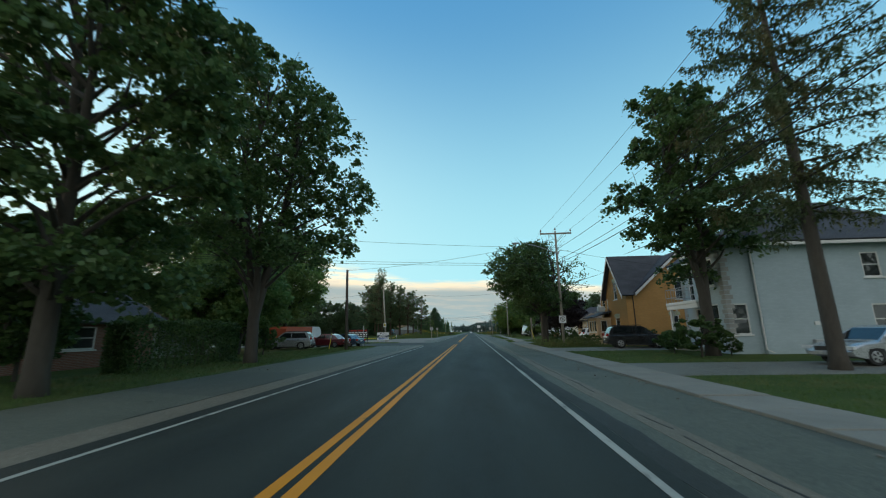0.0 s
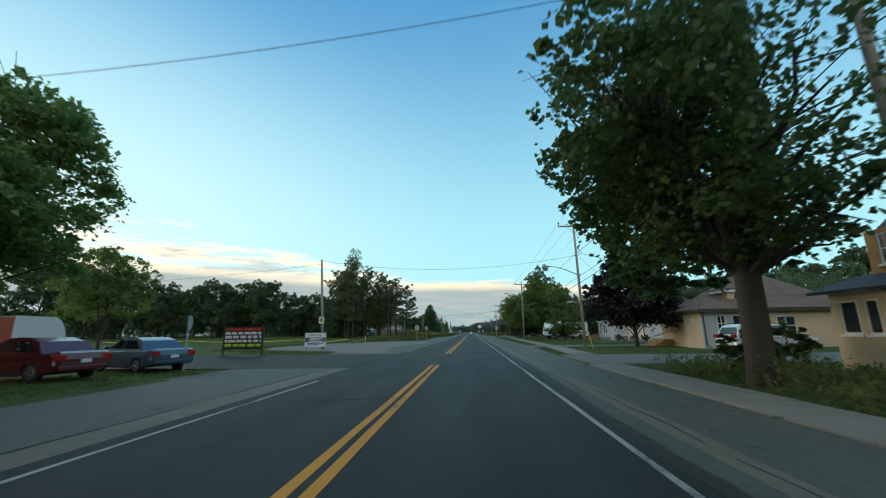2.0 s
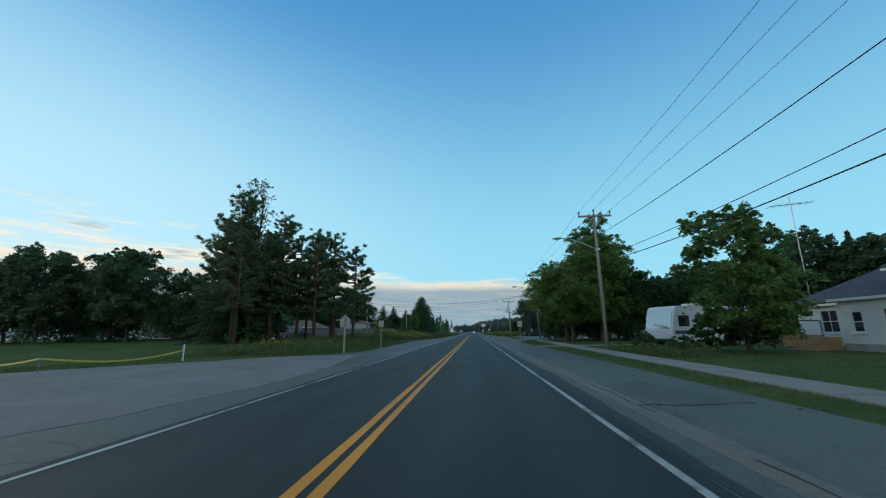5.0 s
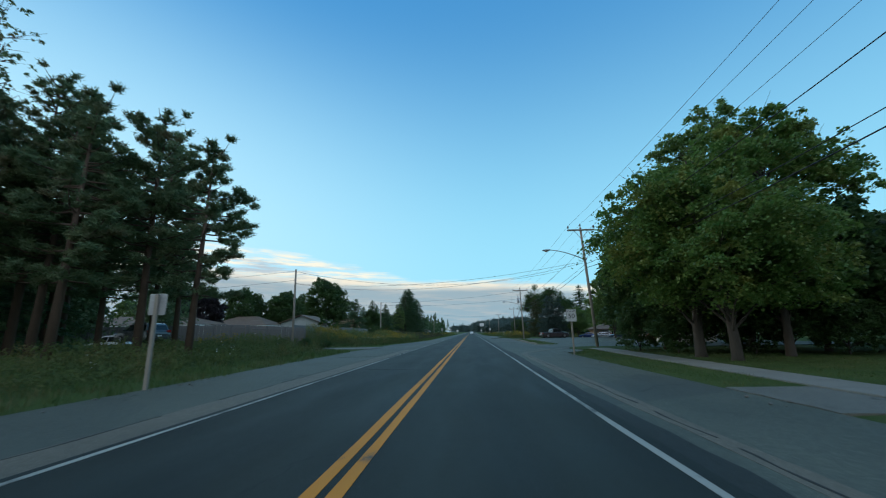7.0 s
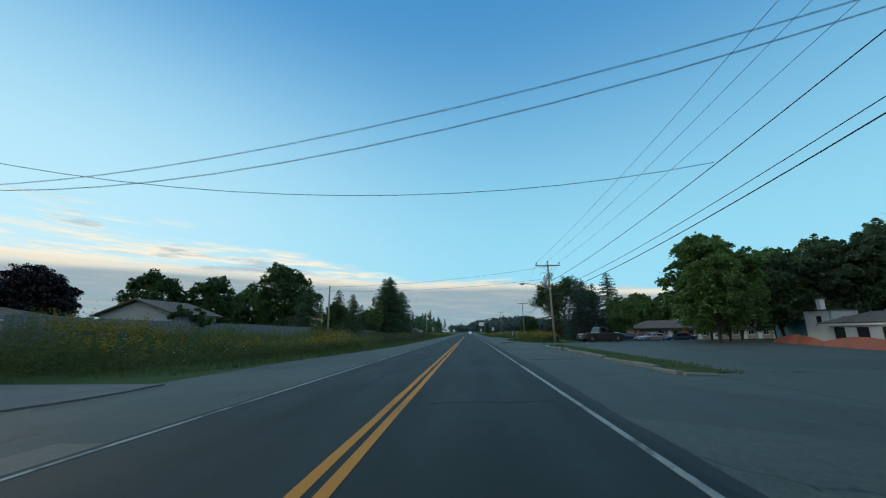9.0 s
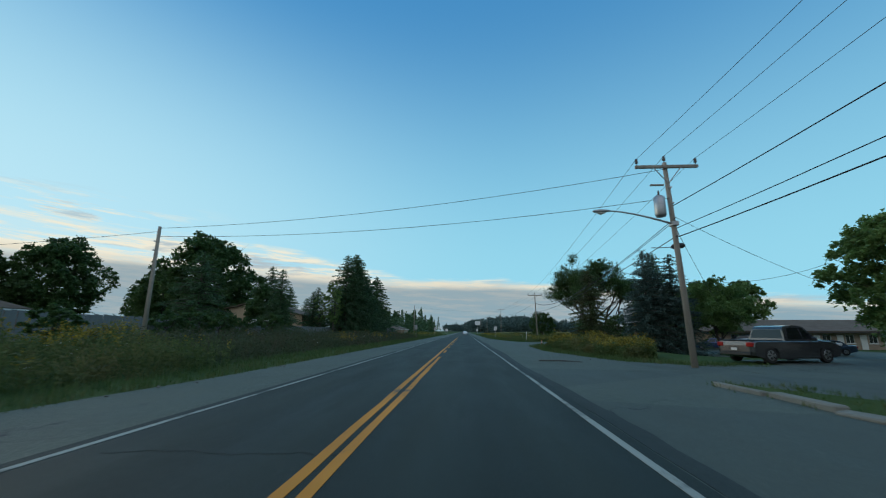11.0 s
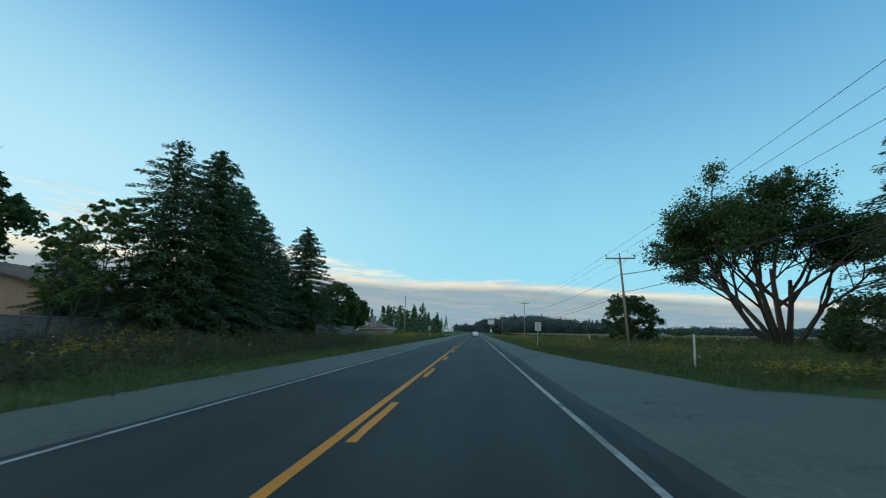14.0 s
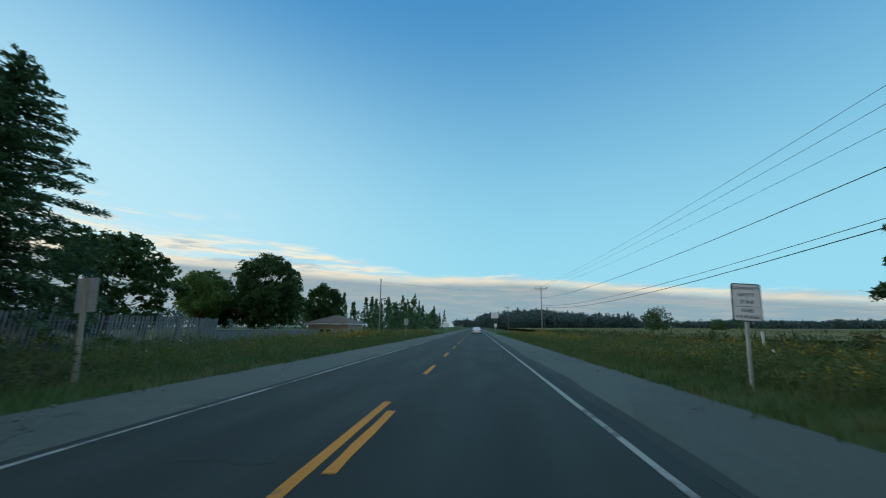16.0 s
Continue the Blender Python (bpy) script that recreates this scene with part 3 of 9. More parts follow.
for side, spans in ((1, (-8, 130)), (-1, (-8, 44)), (-1, (103, 136))):
    y = spans[0]
    while y < spans[1]:
        n = jr.uniform(1.0, 7.0)
        xc = side * (4.57 + 0.05 * math.sin(y * 0.17))
        strip("pavement_joint", lambda q: xc - 0.012 + 0.03 * math.sin(q * 2.3), lambda q: xc + 0.014 + 0.03 * math.sin(q * 2.3), steps(y, min(y + n, spans[1]), 0.35), -0.004, JOINT, 0.004, 0.012, "dark open joint in the pavement")
        y += n + jr.uniform(0.2, 3.0)
strip("side_road", lambda y: -170.0, lambda y: -3.73, [46.5, 48.5, 50, 52, 54, 56, 57.5], -0.004, ASPHALT, 0.05, 0.0, "dark asphalt side road mouth")
strip("gravel_lot", lambda y: interp(y, LEFT_EDGE) - 3.2 * smooth01((y - 62) / 8) * smooth01((98 - y) / 10), lambda y: -5.6 - 0.8 * math.sin(y * 0.2), steps(59, 100, 1.0), -0.004, GRAVEL, 0.05, 0.25,
      "pale loose gravel apron beside the road")
DRIVES = [("driveway", 6.5, 30.0, 13.2, 18.0), ("driveway", 7.9, 24.0, 28.7, 34.2), ("driveway", 7.0, 26.0, 47.6, 54.6), ("driveway", 7.0, 24.0, 67.5, 71.5),
          ("driveway", 7.5, 40.0, 109.0, 112.2)]
for nm, x0, x1, y0, y1 in DRIVES:
    strip(nm, lambda y: x0, lambda y: x1, steps(y0, y1, 0.6), 0.006, DRIVE, 0.1, 0.05, "pale worn asphalt driveway to a house")
strip("driveway", lambda y: -34.0, lambda y: -8.0, steps(138.0, 142.3, 0.7), 0.03, GRAVEL, 0.3, 0.2, "pale gravel driveway through the weeds")
strip("parking_lot", lambda y: 9.0 if 136 < y < 174 else 12, lambda y: 34.0, steps(136, 178, 2), -0.004, SHOULDER, 0.1, 0.1, "wide cracked asphalt parking lot")
lx, ly = [16] + list(range(20, 52, 4)), list(range(178, 216, 2))
lv = np.array([(x, y, ground_z(x, y) + 0.035) for y in ly for x in lx])
lq = np.array([(j * len(lx) + i, j * len(lx) + i + 1, (j + 1) * len(lx) + i + 1, (j + 1) * len(lx) + i) for j in range(len(ly) - 1) for i in range(len(lx) - 1) if lx[i] >= 20 or ly[j] < 182])
tagged(new("motel_lot", np_mesh("motel_lot", lv, lq, SHOULDER)), "asphalt parking lot sloping down to a low motel", "parking lot", kind="structure")


EDGE_R = [(10, -0.02), (39, 0.0), (68, 0.01), (111, -0.02), (140, 0.02), (183, -0.05), (213, -0.16), (260, -0.14)]      # wander of the edge lines
CENTRE = [(0, 0.06), (30, 0.03), (60, 0.0), (110, 0.05), (150, 0.0)]
EDGE_L = [(10, 0.24), (39, 0.17), (68, 0.03), (111, -0.03), (140, -0.06), (183, 0.10), (213, 0.0), (260, 0.02)]


def painted(name, x0, x1, spans, material, label, step=2.0):
    holder = bmesh.new()
    rnd = random.Random(len(name) + len(spans))
    for a, b in spans:
        rows = []
        for y in steps(a, b, step):
            j, k = rnd.uniform(-0.012, 0.012), rnd.uniform(-0.012, 0.012)
            drift = interp(y, EDGE_R) if x0 > 1 else interp(y, EDGE_L) if x0 < -1 else interp(y, CENTRE)
            rows.append([holder.verts.new((x, y, z)) for x, z in ((x0 + j + drift, 0.001), (x0 + j + drift, 0.006), (x1 + k + drift, 0.006), (x1 + k + drift, 0.001))])
        for u, v in zip(rows, rows[1:]):
            for i in range(3):
                holder.faces.new((u[i], u[i + 1], v[i + 1], v[i]))
    return tagged(part(name, holder, material), label, "road marking", kind="structure")


painted("edge_line_right", 3.44, 3.545, [(-60, 330), (330, 2000)], WHITE_LINE, "worn white edge line along the lane", 2.0)
painted("edge_line_left", -3.54, -3.45, [(-60, 41.8), (60, 128.9), (129.8, 330), (330, 2000)], WHITE_LINE, "worn white edge line along the lane", 2.0)
painted("centre_line_left", -0.36, -0.215, [(-60, 47.4), (57.2, 243.6)], YELLOW_LINE, "worn yellow solid centre line")
painted("centre_line_right", -0.105, 0.04, [(-60, 47.4), (57.2, 182.1)], YELLOW_LINE, "worn yellow solid centre line")
for k in range(8):
    painted("centre_dash", -0.105, 0.04, [(186.7 + 7.58 * k, 189.7 + 7.58 * k)], YELLOW_LINE, "worn yellow centre line dash", 0.5)
for k in range(14):
    painted("centre_dash", -0.23, -0.09, [(248.2 + 7.58 * k, 251.0 + 7.58 * k)], YELLOW_LINE, "worn yellow centre line dash", 0.5)

# short dark cracks that run across the lanes and shoulders
ck = random.Random(31)
for y, xa, xb in [(238.6, -0.9, 0.9), (239.9, -1.9, -0.6), (236.4, 1.0, 2.6), (227.9, 4.2, 5.6), (231.2, 5.0, 6.4), (215.5, -3.2, -1.2), (203.0, 0.6, 3.1), (192.5, -2.8, -0.6), (178.4, 0.4, 2.2), (164.0, -3.0, 0.0), (151.5, 4.4, 7.2),
                  (139.0, 0.5, 3.2), (126.3, -7.0, -4.4), (118.0, -3.1, -1.0), (96.5, 0.6, 3.0), (81.0, 4.6, 6.9), (69.0, -6.6, -4.2), (58.0, 0.8, 3.2), (38.0, -3.0, -0.8), (24.0, 4.0, 6.0)]:
    row, x = [], xa
    bm = bmesh.new()
    off = 0.0
    while x <= xb:
        w = 0.012 * ck.uniform(0.5, 1.3) * (0.35 + min(x - xa, xb - x, 0.5) * 1.3)
        row.append([bm.verts.new((x, y + off + d * w, z)) for d, z in ((-1, -0.003), (-0.9, 0.005), (0.9, 0.005), (1, -0.003))])
        off += ck.uniform(-0.07, 0.07)
        x += 0.12
    for u, v in zip(row, row[1:]):
        for i in range(3):
            bm.faces.new((u[i], v[i], v[i + 1], u[i + 1]))
    tagged(part("road_crack", bm, JOINT), "dark crack across worn asphalt", "crack", kind="structure")

# sidewalk slabs, one by one
walkway = thing("sidewalk", (0, 0, 0), "pale concrete sidewalk of jointed slabs", "sidewalk")
walkway["kind"] = "structure"
slab_mesh = {}
rnd = random.Random(5)


def slab(x0, x1, y0, length):
    key = (round(x1 - x0, 2), round(length, 2))
    if key not in slab_mesh:
        bm = box(-key[0] / 2, key[0] / 2, 0.012, length - 0.012, -0.12, 0.0, None, 0.012)
        me = bpy.data.meshes.new("slab")
        bm.to_mesh(me)
        bm.free()
        me.materials.append(CONCRETE)
        slab_mesh[key] = me
    ob = new("slab", slab_mesh[key])
    ob.parent = walkway
    ob.matrix_basis = pose((x0 + x1) / 2 + rnd.uniform(-0.01, 0.01), y0, 0.045 + rnd.uniform(-0.008, 0.008), rnd.uniform(-0.3, 0.3), rnd.uniform(-0.3, 0.3), rnd.uniform(-0.15, 0.15))


for y in steps(-12, 47, 1.5)[:-1]:
    slab(6.55, 8.0, y, 1.5)
for y in steps(55, 134, 1.5)[:-1]:
    a = interp(y, [(55, 7.7), (66, 8.4), (104, 9.3), (134, 10.4)])
    slab(a, a + 1.45, y, 1.5)
# broken kerb round the lot's grass island
kerb = thing("kerb", (0, 0, 0), "broken pale concrete kerb blocks edging a grass island", "kerb")
kerb["kind"] = "structure"
for y in steps(144, 171, 1.9)[:-1]:
    bm = box(-0.14, 0.14, 0.03, 1.84, -0.1, 0.13, None, 0.03)
    ob = part("kerb_block", bm, CONCRETE, kerb)
    ob.matrix_basis = pose(8.15 + 0.012 * (y - 144) + rnd.uniform(-0.08, 0.08), y, rnd.uniform(-0.05, 0.02), rnd.uniform(-1.5, 1.5), rnd.uniform(-8, 8), rnd.uniform(-5, 5))
bm = box(0, 1.1, -0.14, 0.14, -0.1, 0.1, None, 0.04)
ob = part("kerb_block", bm, CONCRETE, kerb)
ob.matrix_basis = pose(8.1, 143.8, -0.02, 0, 2, 4)
bm = bmesh.new()
prism(bm, [(8.2, 144.0), (9.9, 144.4), (10.4, 152), (10.4, 168), (8.6, 171.5)], 2, -0.05, 0.03)
tagged(part("grass_island", bm, GRASS_GROUND), "weedy grass island in the parking lot", "grass", kind="structure")
# worn gutter that leaves the lane edge and curves into the lot entrance
bend = [(4.54, 125.9), (4.58, 127.3), (4.78, 128.5), (5.35, 129.9), (6.5, 132.0), (7.4, 133.3), (8.4, 134.4), (9.7, 135.4), (11.2, 136.2)]
bm = bmesh.new()
rows = []
for k, (x, y) in enumerate(bend):
    (xa, ya), (xb, yb) = bend[max(k - 1, 0)], bend[min(k + 1, len(bend) - 1)]
    d = Vector((xb - xa, yb - ya, 0)).normalized()
    n = Vector((d.y, -d.x, 0)) * 0.21
    rows.append([bm.verts.new(Vector((x, y, z)) + n * q) for q, z in ((-1, -0.05), (-1, -0.002), (1, -0.002), (1, -0.05))])
for u, v in zip(rows, rows[1:]):
    for j in range(3):
        bm.faces.new((u[j], u[j + 1], v[j + 1], v[j]))
bmesh.ops.recalc_face_normals(bm, faces=bm.faces[:])
tagged(part("gutter", bm, SHOULDER_TAN), "worn tan concrete gutter curving into the lot entrance", "gutter", kind="structure")
bm = bmesh.new()
prism(bm, [(9.1, 134.4), (9.5, 136.1), (10.8, 137.2), (12.4, 137.7), (15.5, 136.5), (15.5, 130.5), (11.9, 130.4), (9.5, 131.9)], 2, -0.08, 0.03)
tagged(part("grass_corner", bm, GRASS_GROUND), "mown grass corner round a pole at the lot entrance", "grass", kind="structure")

# ---- vegetation ----


def leaf_quads(pos, size, rs, up=0.35, long=1.5, droop=0.0, out=None, fine=False):
    """Pointed leaves, turned at random with a leaning upwards or outwards: three corners each, or four and folded."""
    n = len(pos)
    nrm = rs.normal(size=(n, 3))
    nrm[:, 2] = np.abs(nrm[:, 2]) + up
    nrm /= np.linalg.norm(nrm, axis=1)[:, None]
    d = rs.normal(size=(n, 3)) if out is None else out + 0.45 * rs.normal(size=(n, 3))
    d[:, 2] -= droop
    d -= nrm * (d * nrm).sum(1)[:, None]
    d /= np.linalg.norm(d, axis=1)[:, None] + 1e-9
    s = np.cross(nrm, d)
    L = (size * rs.uniform(0.65, 1.3, n))[:, None]
    w = L / long * 0.5
    if fine:
        rim = pos + d * L * 0.06 + nrm * L * 0.1
        v = np.stack([pos - d * L * 0.48, rim + s * w, pos + d * L * 0.52, rim - s * w], 1)
        return v.reshape(-1, 3), np.arange(4 * n).reshape(n, 4)
    v = np.stack([pos - d * L * 0.42 + s * w, pos + d * L * 0.58, pos - d * L * 0.36 - s * w], 1)
    return v.reshape(-1, 3), np.arange(3 * n).reshape(n, 3)


def broadleaf(seed, height, radius, clear, leaves, leaf, trunk_r, squash=1.0, lobes=13, forks=1, openness=0.0, fork=None, fine=False, rough=0.19):
    """Meshes of a broad-leaved tree at the origin: (wood, corners and faces of leaves)."""
    rs, rd = np.random.RandomState(seed), random.Random(seed)
    bm = bmesh.new()
    top = height - radius * 0.35
    ch = (height - clear) / 2 * squash
    cz = clear + (height - clear) / 2
    stems = []
    fork_z = fork or max(clear * 0.85, 0.5)
    for f in range(forks):
        a = 2 * math.pi * f / max(forks, 1) + rd.uniform(0, 1)
        lean = 0.0 if forks == 1 else radius * 0.36
        pts = [(0.0, 0.0, -0.25), (0.02 * rd.uniform(-1, 1), 0.0, fork_z * 0.25), (0.0, 0.0, fork_z)]
        for q in (0.3, 0.6, 0.85):
            z = fork_z + (top - fork_z) * q
            pts.append((lean * q * math.cos(a) + rd.uniform(-.1, .1) * radius * q, lean * q * math.sin(a) + rd.uniform(-.1, .1) * radius * q, z))
        r0 = trunk_r * (1 if f == 0 else 0.8)
        tube(bm, pts, [r0 * 1.45, r0 * 1.08, r0, r0 * 0.62, r0 * 0.4, r0 * 0.14], 8)
        stems.append([Vector(p) for p in pts[1:]])
    centres = []
    lobes = int(lobes * 1.7)
    for k in range(lobes):
        g = (k + 0.5) / lobes
        zz = 1 - 2 * g * 0.93
        rr = math.sqrt(max(1 - zz * zz, 0.02)) * rd.uniform(0.75, 1.05)
        a = k * 2.39996 + rd.uniform(-0.4, 0.4)
        far = 0.72 * rd.uniform(0.93 - rough, 0.93 + rough)
        c = Vector((radius * far * rr * math.cos(a), radius * far * rr * math.sin(a), cz + ch * 0.78 * zz * rd.uniform(0.8, 1.1)))
        centres.append((c, radius * rd.uniform(0.2, 0.34)))
        st = stems[k % len(stems)]
        zb = max(clear * 0.8, min(c.z - radius * 0.35, top * 0.9))
        q = min(max((zb - st[1].z) / max(top - st[1].z, 0.1), 0), 0.95) * 3
        i = min(int(q), 2)
        b = st[i + 1].lerp(st[i + 2], q - i)
        mid = b.lerp(c, 0.5) + Vector((rd.uniform(-.2, .2), rd.uniform(-.2, .2), rd.uniform(0.0, 0.3))) * radius * 0.35
        tube(bm, [b, mid, c], [trunk_r * 0.36, trunk_r * 0.2, trunk_r * 0.07], 5, False)
        for _ in range(2):
            e = c + Vector((rd.uniform(-1, 1), rd.uniform(-1, 1), rd.uniform(-0.6, 1))) * radius * 0.33
            tube(bm, [mid.lerp(c, 0.5), e], [trunk_r * 0.1, trunk_r * 0.03], 4, False)
    if clear > 1.2:
        centres += [(Vector((0, 0, cz + 0.3 * ch * k)), radius * 0.42) for k in (-1, 0, 1)]
    pos, outs = [], []
    tot = sum(r ** 2 for _, r in centres)
    for c, r in centres:
        n = int(leaves * r * r / tot)
        m = max(int(n / (46 + 14 * openness)), 4)
        u = rs.normal(size=(m, 3))
        u /= np.linalg.norm(u, axis=1)[:, None]
        u[:, 2] = np.where(u[:, 2] < -0.5, -0.3 * u[:, 2], u[:, 2])
        cl = np.array(c) + u * (r * (rs.uniform(0.12, 1.0, m) ** (0.42 - 0.2 * openness)))[:, None] * (1.1, 1.1, 0.85)
        idx = rs.randint(0, m, n)
        sig = r * (0.125 - 0.025 * openness) * rs.uniform(0.6, 1.4, m)[idx][:, None]
        o = cl[idx] - np.array(c)
        o /= np.linalg.norm(o, axis=1)[:, None] + 1e-6
        p = cl[idx] + rs.normal(size=(n, 3)) * sig * (1.15, 1.15, 0.6)
        p[:, 2] -= 0.35 * ((p - cl[idx])[:, :2] ** 2).sum(1) / (sig[:, 0] + 0.05)      # each spray hangs at its rim
        pos.append(p)
        outs.append(o)
    pos, outs = np.concatenate(pos), np.concatenate(outs)
    pos[:, 2] = np.maximum(pos[:, 2], 0.12)
    return bm, leaf_quads(pos, leaf * 1.1, rs, 0.35, 1.15, 0.5, outs, fine)


def spreading(seed, height, stems, leaves, leaf, trunk_r, clump=0.42):
    """A many-stemmed tree: limbs that fork again and again, with a clump of leaves on every twig. stems: (bearing, tilt) in degrees."""
    rs, rd = np.random.RandomState(seed), random.Random(seed)
    bm = bmesh.new()
    tips = []

    def grow(p, d, length, r, level):
        pts = [p]
        for _ in range(3):
            d = (d + Vector((rd.uniform(-1, 1), rd.uniform(-1, 1), rd.uniform(-0.7, 0.9))) * 0.17).normalized()
            pts.append(pts[-1] + d * length / 3)
        tube(bm, pts, [r, r * 0.84, r * 0.7, r * 0.52], 6 if level < 2 else 4, False)
        if level == 3:
            tips.extend(((pts[3], d), (pts[2], d)))
            return
        for k in range(3 if level == 0 else 4):
            q = 1.55 + 1.4 * (k + rd.random()) / 4
            i = min(int(q), 2)
            side = Vector((rd.uniform(-1, 1), rd.uniform(-1, 1), rd.uniform(-0.55, 0.75)))
            grow(pts[i].lerp(pts[i + 1], q - i), (d + side * rd.uniform(0.55, 0.95)).normalized(), length * rd.uniform(0.55, 0.8), r * 0.5, level + 1)

    for a, tilt in stems:
        a, tilt = radians(a), radians(tilt)
        d = Vector((math.sin(tilt) * math.cos(a), math.sin(tilt) * math.sin(a), math.cos(tilt)))
        foot = Vector((d.x * 0.5, d.y * 0.5, -0.25))
        grow(foot, (d + Vector((0, 0, 0.5))).normalized(), height * rd.uniform(0.3, 0.37), trunk_r * rd.uniform(0.75, 1.1), 0)
    c = np.array([tuple(p) for p, _ in tips])
    o = np.array([tuple(d) for _, d in tips])
    idx = rs.randint(0, len(c), leaves)
    size = (clump * rs.uniform(0.5, 1.4, len(c)))[idx][:, None]
    p = c[idx] + rs.normal(size=(leaves, 3)) * size * (1.0, 1.0, 0.6) + o[idx] * size * 0.5
    p[:, 2] = np.maximum(p[:, 2], 0.2)
    return bm, leaf_quads(p, leaf, rs, 0.35, 1.15, 0.5, o[idx], True)


def conifer(seed, height, radius, clear, leaf, trunk_r, droop=0.25, dense=1.0, gap=0.42, ragged=0.2, power=0.85):
    """A spruce: whorls of hanging branches set with short sprays of needles."""
    rs, rd = np.random.RandomState(seed), random.Random(seed)
    bm = bmesh.new()
    tube(bm, [(0, 0, -0.25), (0, 0, height * 0.5), (0, 0, height)], [trunk_r, trunk_r * 0.55, 0.02], 7)
    pos, outs = [], []
    z = clear
    while z < height - 0.15:
        q = (z - clear) / (height - clear)
        L0 = radius * (1 - q) ** power + 0.18
        nb = max(int((5 + 5 * (1 - q)) * dense), 4)
        a0 = rd.uniform(0, 6.28)
        for k in range(nb):
            a = a0 + 6.283 * k / nb + rd.uniform(-0.3, 0.3)
            L = L0 * rd.uniform(1 - 2.2 * ragged, 1 + ragged)
            zz = z + rd.uniform(-0.2, 0.2)
            rise = 0.35 * q
            e = np.array((math.cos(a), math.sin(a), 0.0))
            n = max(int(L / 0.2), 2)
            t = np.linspace(0.12, 1.0, n)
            c = e[None] * (L * t)[:, None]
            c[:, 2] = zz + L * (rise * t - droop * 1.6 * t * t + droop * 0.5 * t ** 4)
            side = np.array((-e[1], e[0], 0.0))
            w = 0.30 * L * np.sqrt(t) * (1.08 - t) + 0.05
            for m in range(int(7 * dense)):
                off = rs.uniform(-1, 1, n)
                p = c + side[None] * (off * w)[:, None] + rs.normal(size=(n, 3)) * 0.05
                p[:, 2] -= rs.uniform(0, 0.22, n) * min(L, 1.6) * 0.6
                pos.append(p)
                o = np.repeat(e[None], n, 0) + side[None] * (off * 0.7)[:, None]
                o[:, 2] -= droop
                outs.append(o)
            if L > 0.8:
                tube(bm, [(0, 0, zz), tuple(c[n // 2]), tuple(c[-1])], [0.045, 0.025, 0.008], 3, False)
        z += gap * rd.uniform(0.7, 1.3) * (0.78 + 0.4 * (1 - q))
    pos.append(np.array([(0, 0, height - 0.1 * i) for i in range(5)], float))
    outs.append(np.tile((0.0, 0.0, 1.0), (5, 1)))
    return bm, leaf_quads(np.concatenate(pos), leaf * 0.8, rs, 0.7, 3.1, droop * 0.4, np.concatenate(outs))


def weeping(seed, height, radius, clear, leaf, trunk_r):
    """An old spruce: long limbs that dip and rise again, hung with strands of needles."""
    rs, rd = np.random.RandomState(seed), random.Random(seed)
    bm = bmesh.new()
    tube(bm, [(0, 0, -0.25), (0, 0, 0.5), (0, 0, height * 0.5), (0, 0, height)], [trunk_r * 1.5, trunk_r, trunk_r * 0.6, 0.02], 9)
    pos, outs, z = [], [], clear
    while z < height - 0.2:
        q = (z - clear) / (height - clear)
        nb = rd.randint(4, 5)
        a0 = rd.uniform(0, 6.28)
        for k in range(nb):
            a = a0 + 6.283 * k / nb + rd.uniform(-0.4, 0.4)
            L = (radius * (1 - q) ** 0.6 * (0.72 + 0.28 * min(q * 6, 1)) + 0.2) * rd.uniform(0.55, 1.1)
            e = np.array((math.cos(a), math.sin(a), 0.0))
            side = np.array((-e[1], e[0], 0.0))
            n = max(int(L / 0.13), 3)
            t = np.linspace(0.08, 1.0, n)
            c = e[None] * (L * t)[:, None]
            c[:, 2] = z + rd.uniform(-0.2, 0.2) + L * (0.1 * t - 0.42 * t * t + 0.34 * t ** 3)
            tube(bm, [(0, 0, z), tuple(c[n // 3]), tuple(c[2 * n // 3]), tuple(c[-1])], [0.055, 0.04, 0.025, 0.008], 4, False)
            for m in range(4):
                off = rs.uniform(-1, 1, n) * (0.12 + 0.1 * L * t * (1.05 - t))
                hang = rs.uniform(0.1, 1.0, n) * min(0.25 + 0.2 * L, 0.95)
                for h in (0.0, 0.35, 0.7, 1.0):
                    p = c + side[None] * off[:, None] + rs.normal(size=(n, 3)) * 0.035
                    p[:, 2] -= hang * h
                    pos.append(p)
                    o = np.repeat(e[None], n, 0) * (0.5 - 0.4 * h) + side[None] * (off * (0.8 - 0.7 * h))[:, None]
                    o[:, 2] -= 0.3 + 1.2 * h
                    outs.append(o)
        z += rd.uniform(0.7, 1.15)
    pos, outs = np.concatenate(pos), np.concatenate(outs)
    return bm, leaf_quads(pos, leaf, rs, 0.1, 2.4, 0.2, outs)


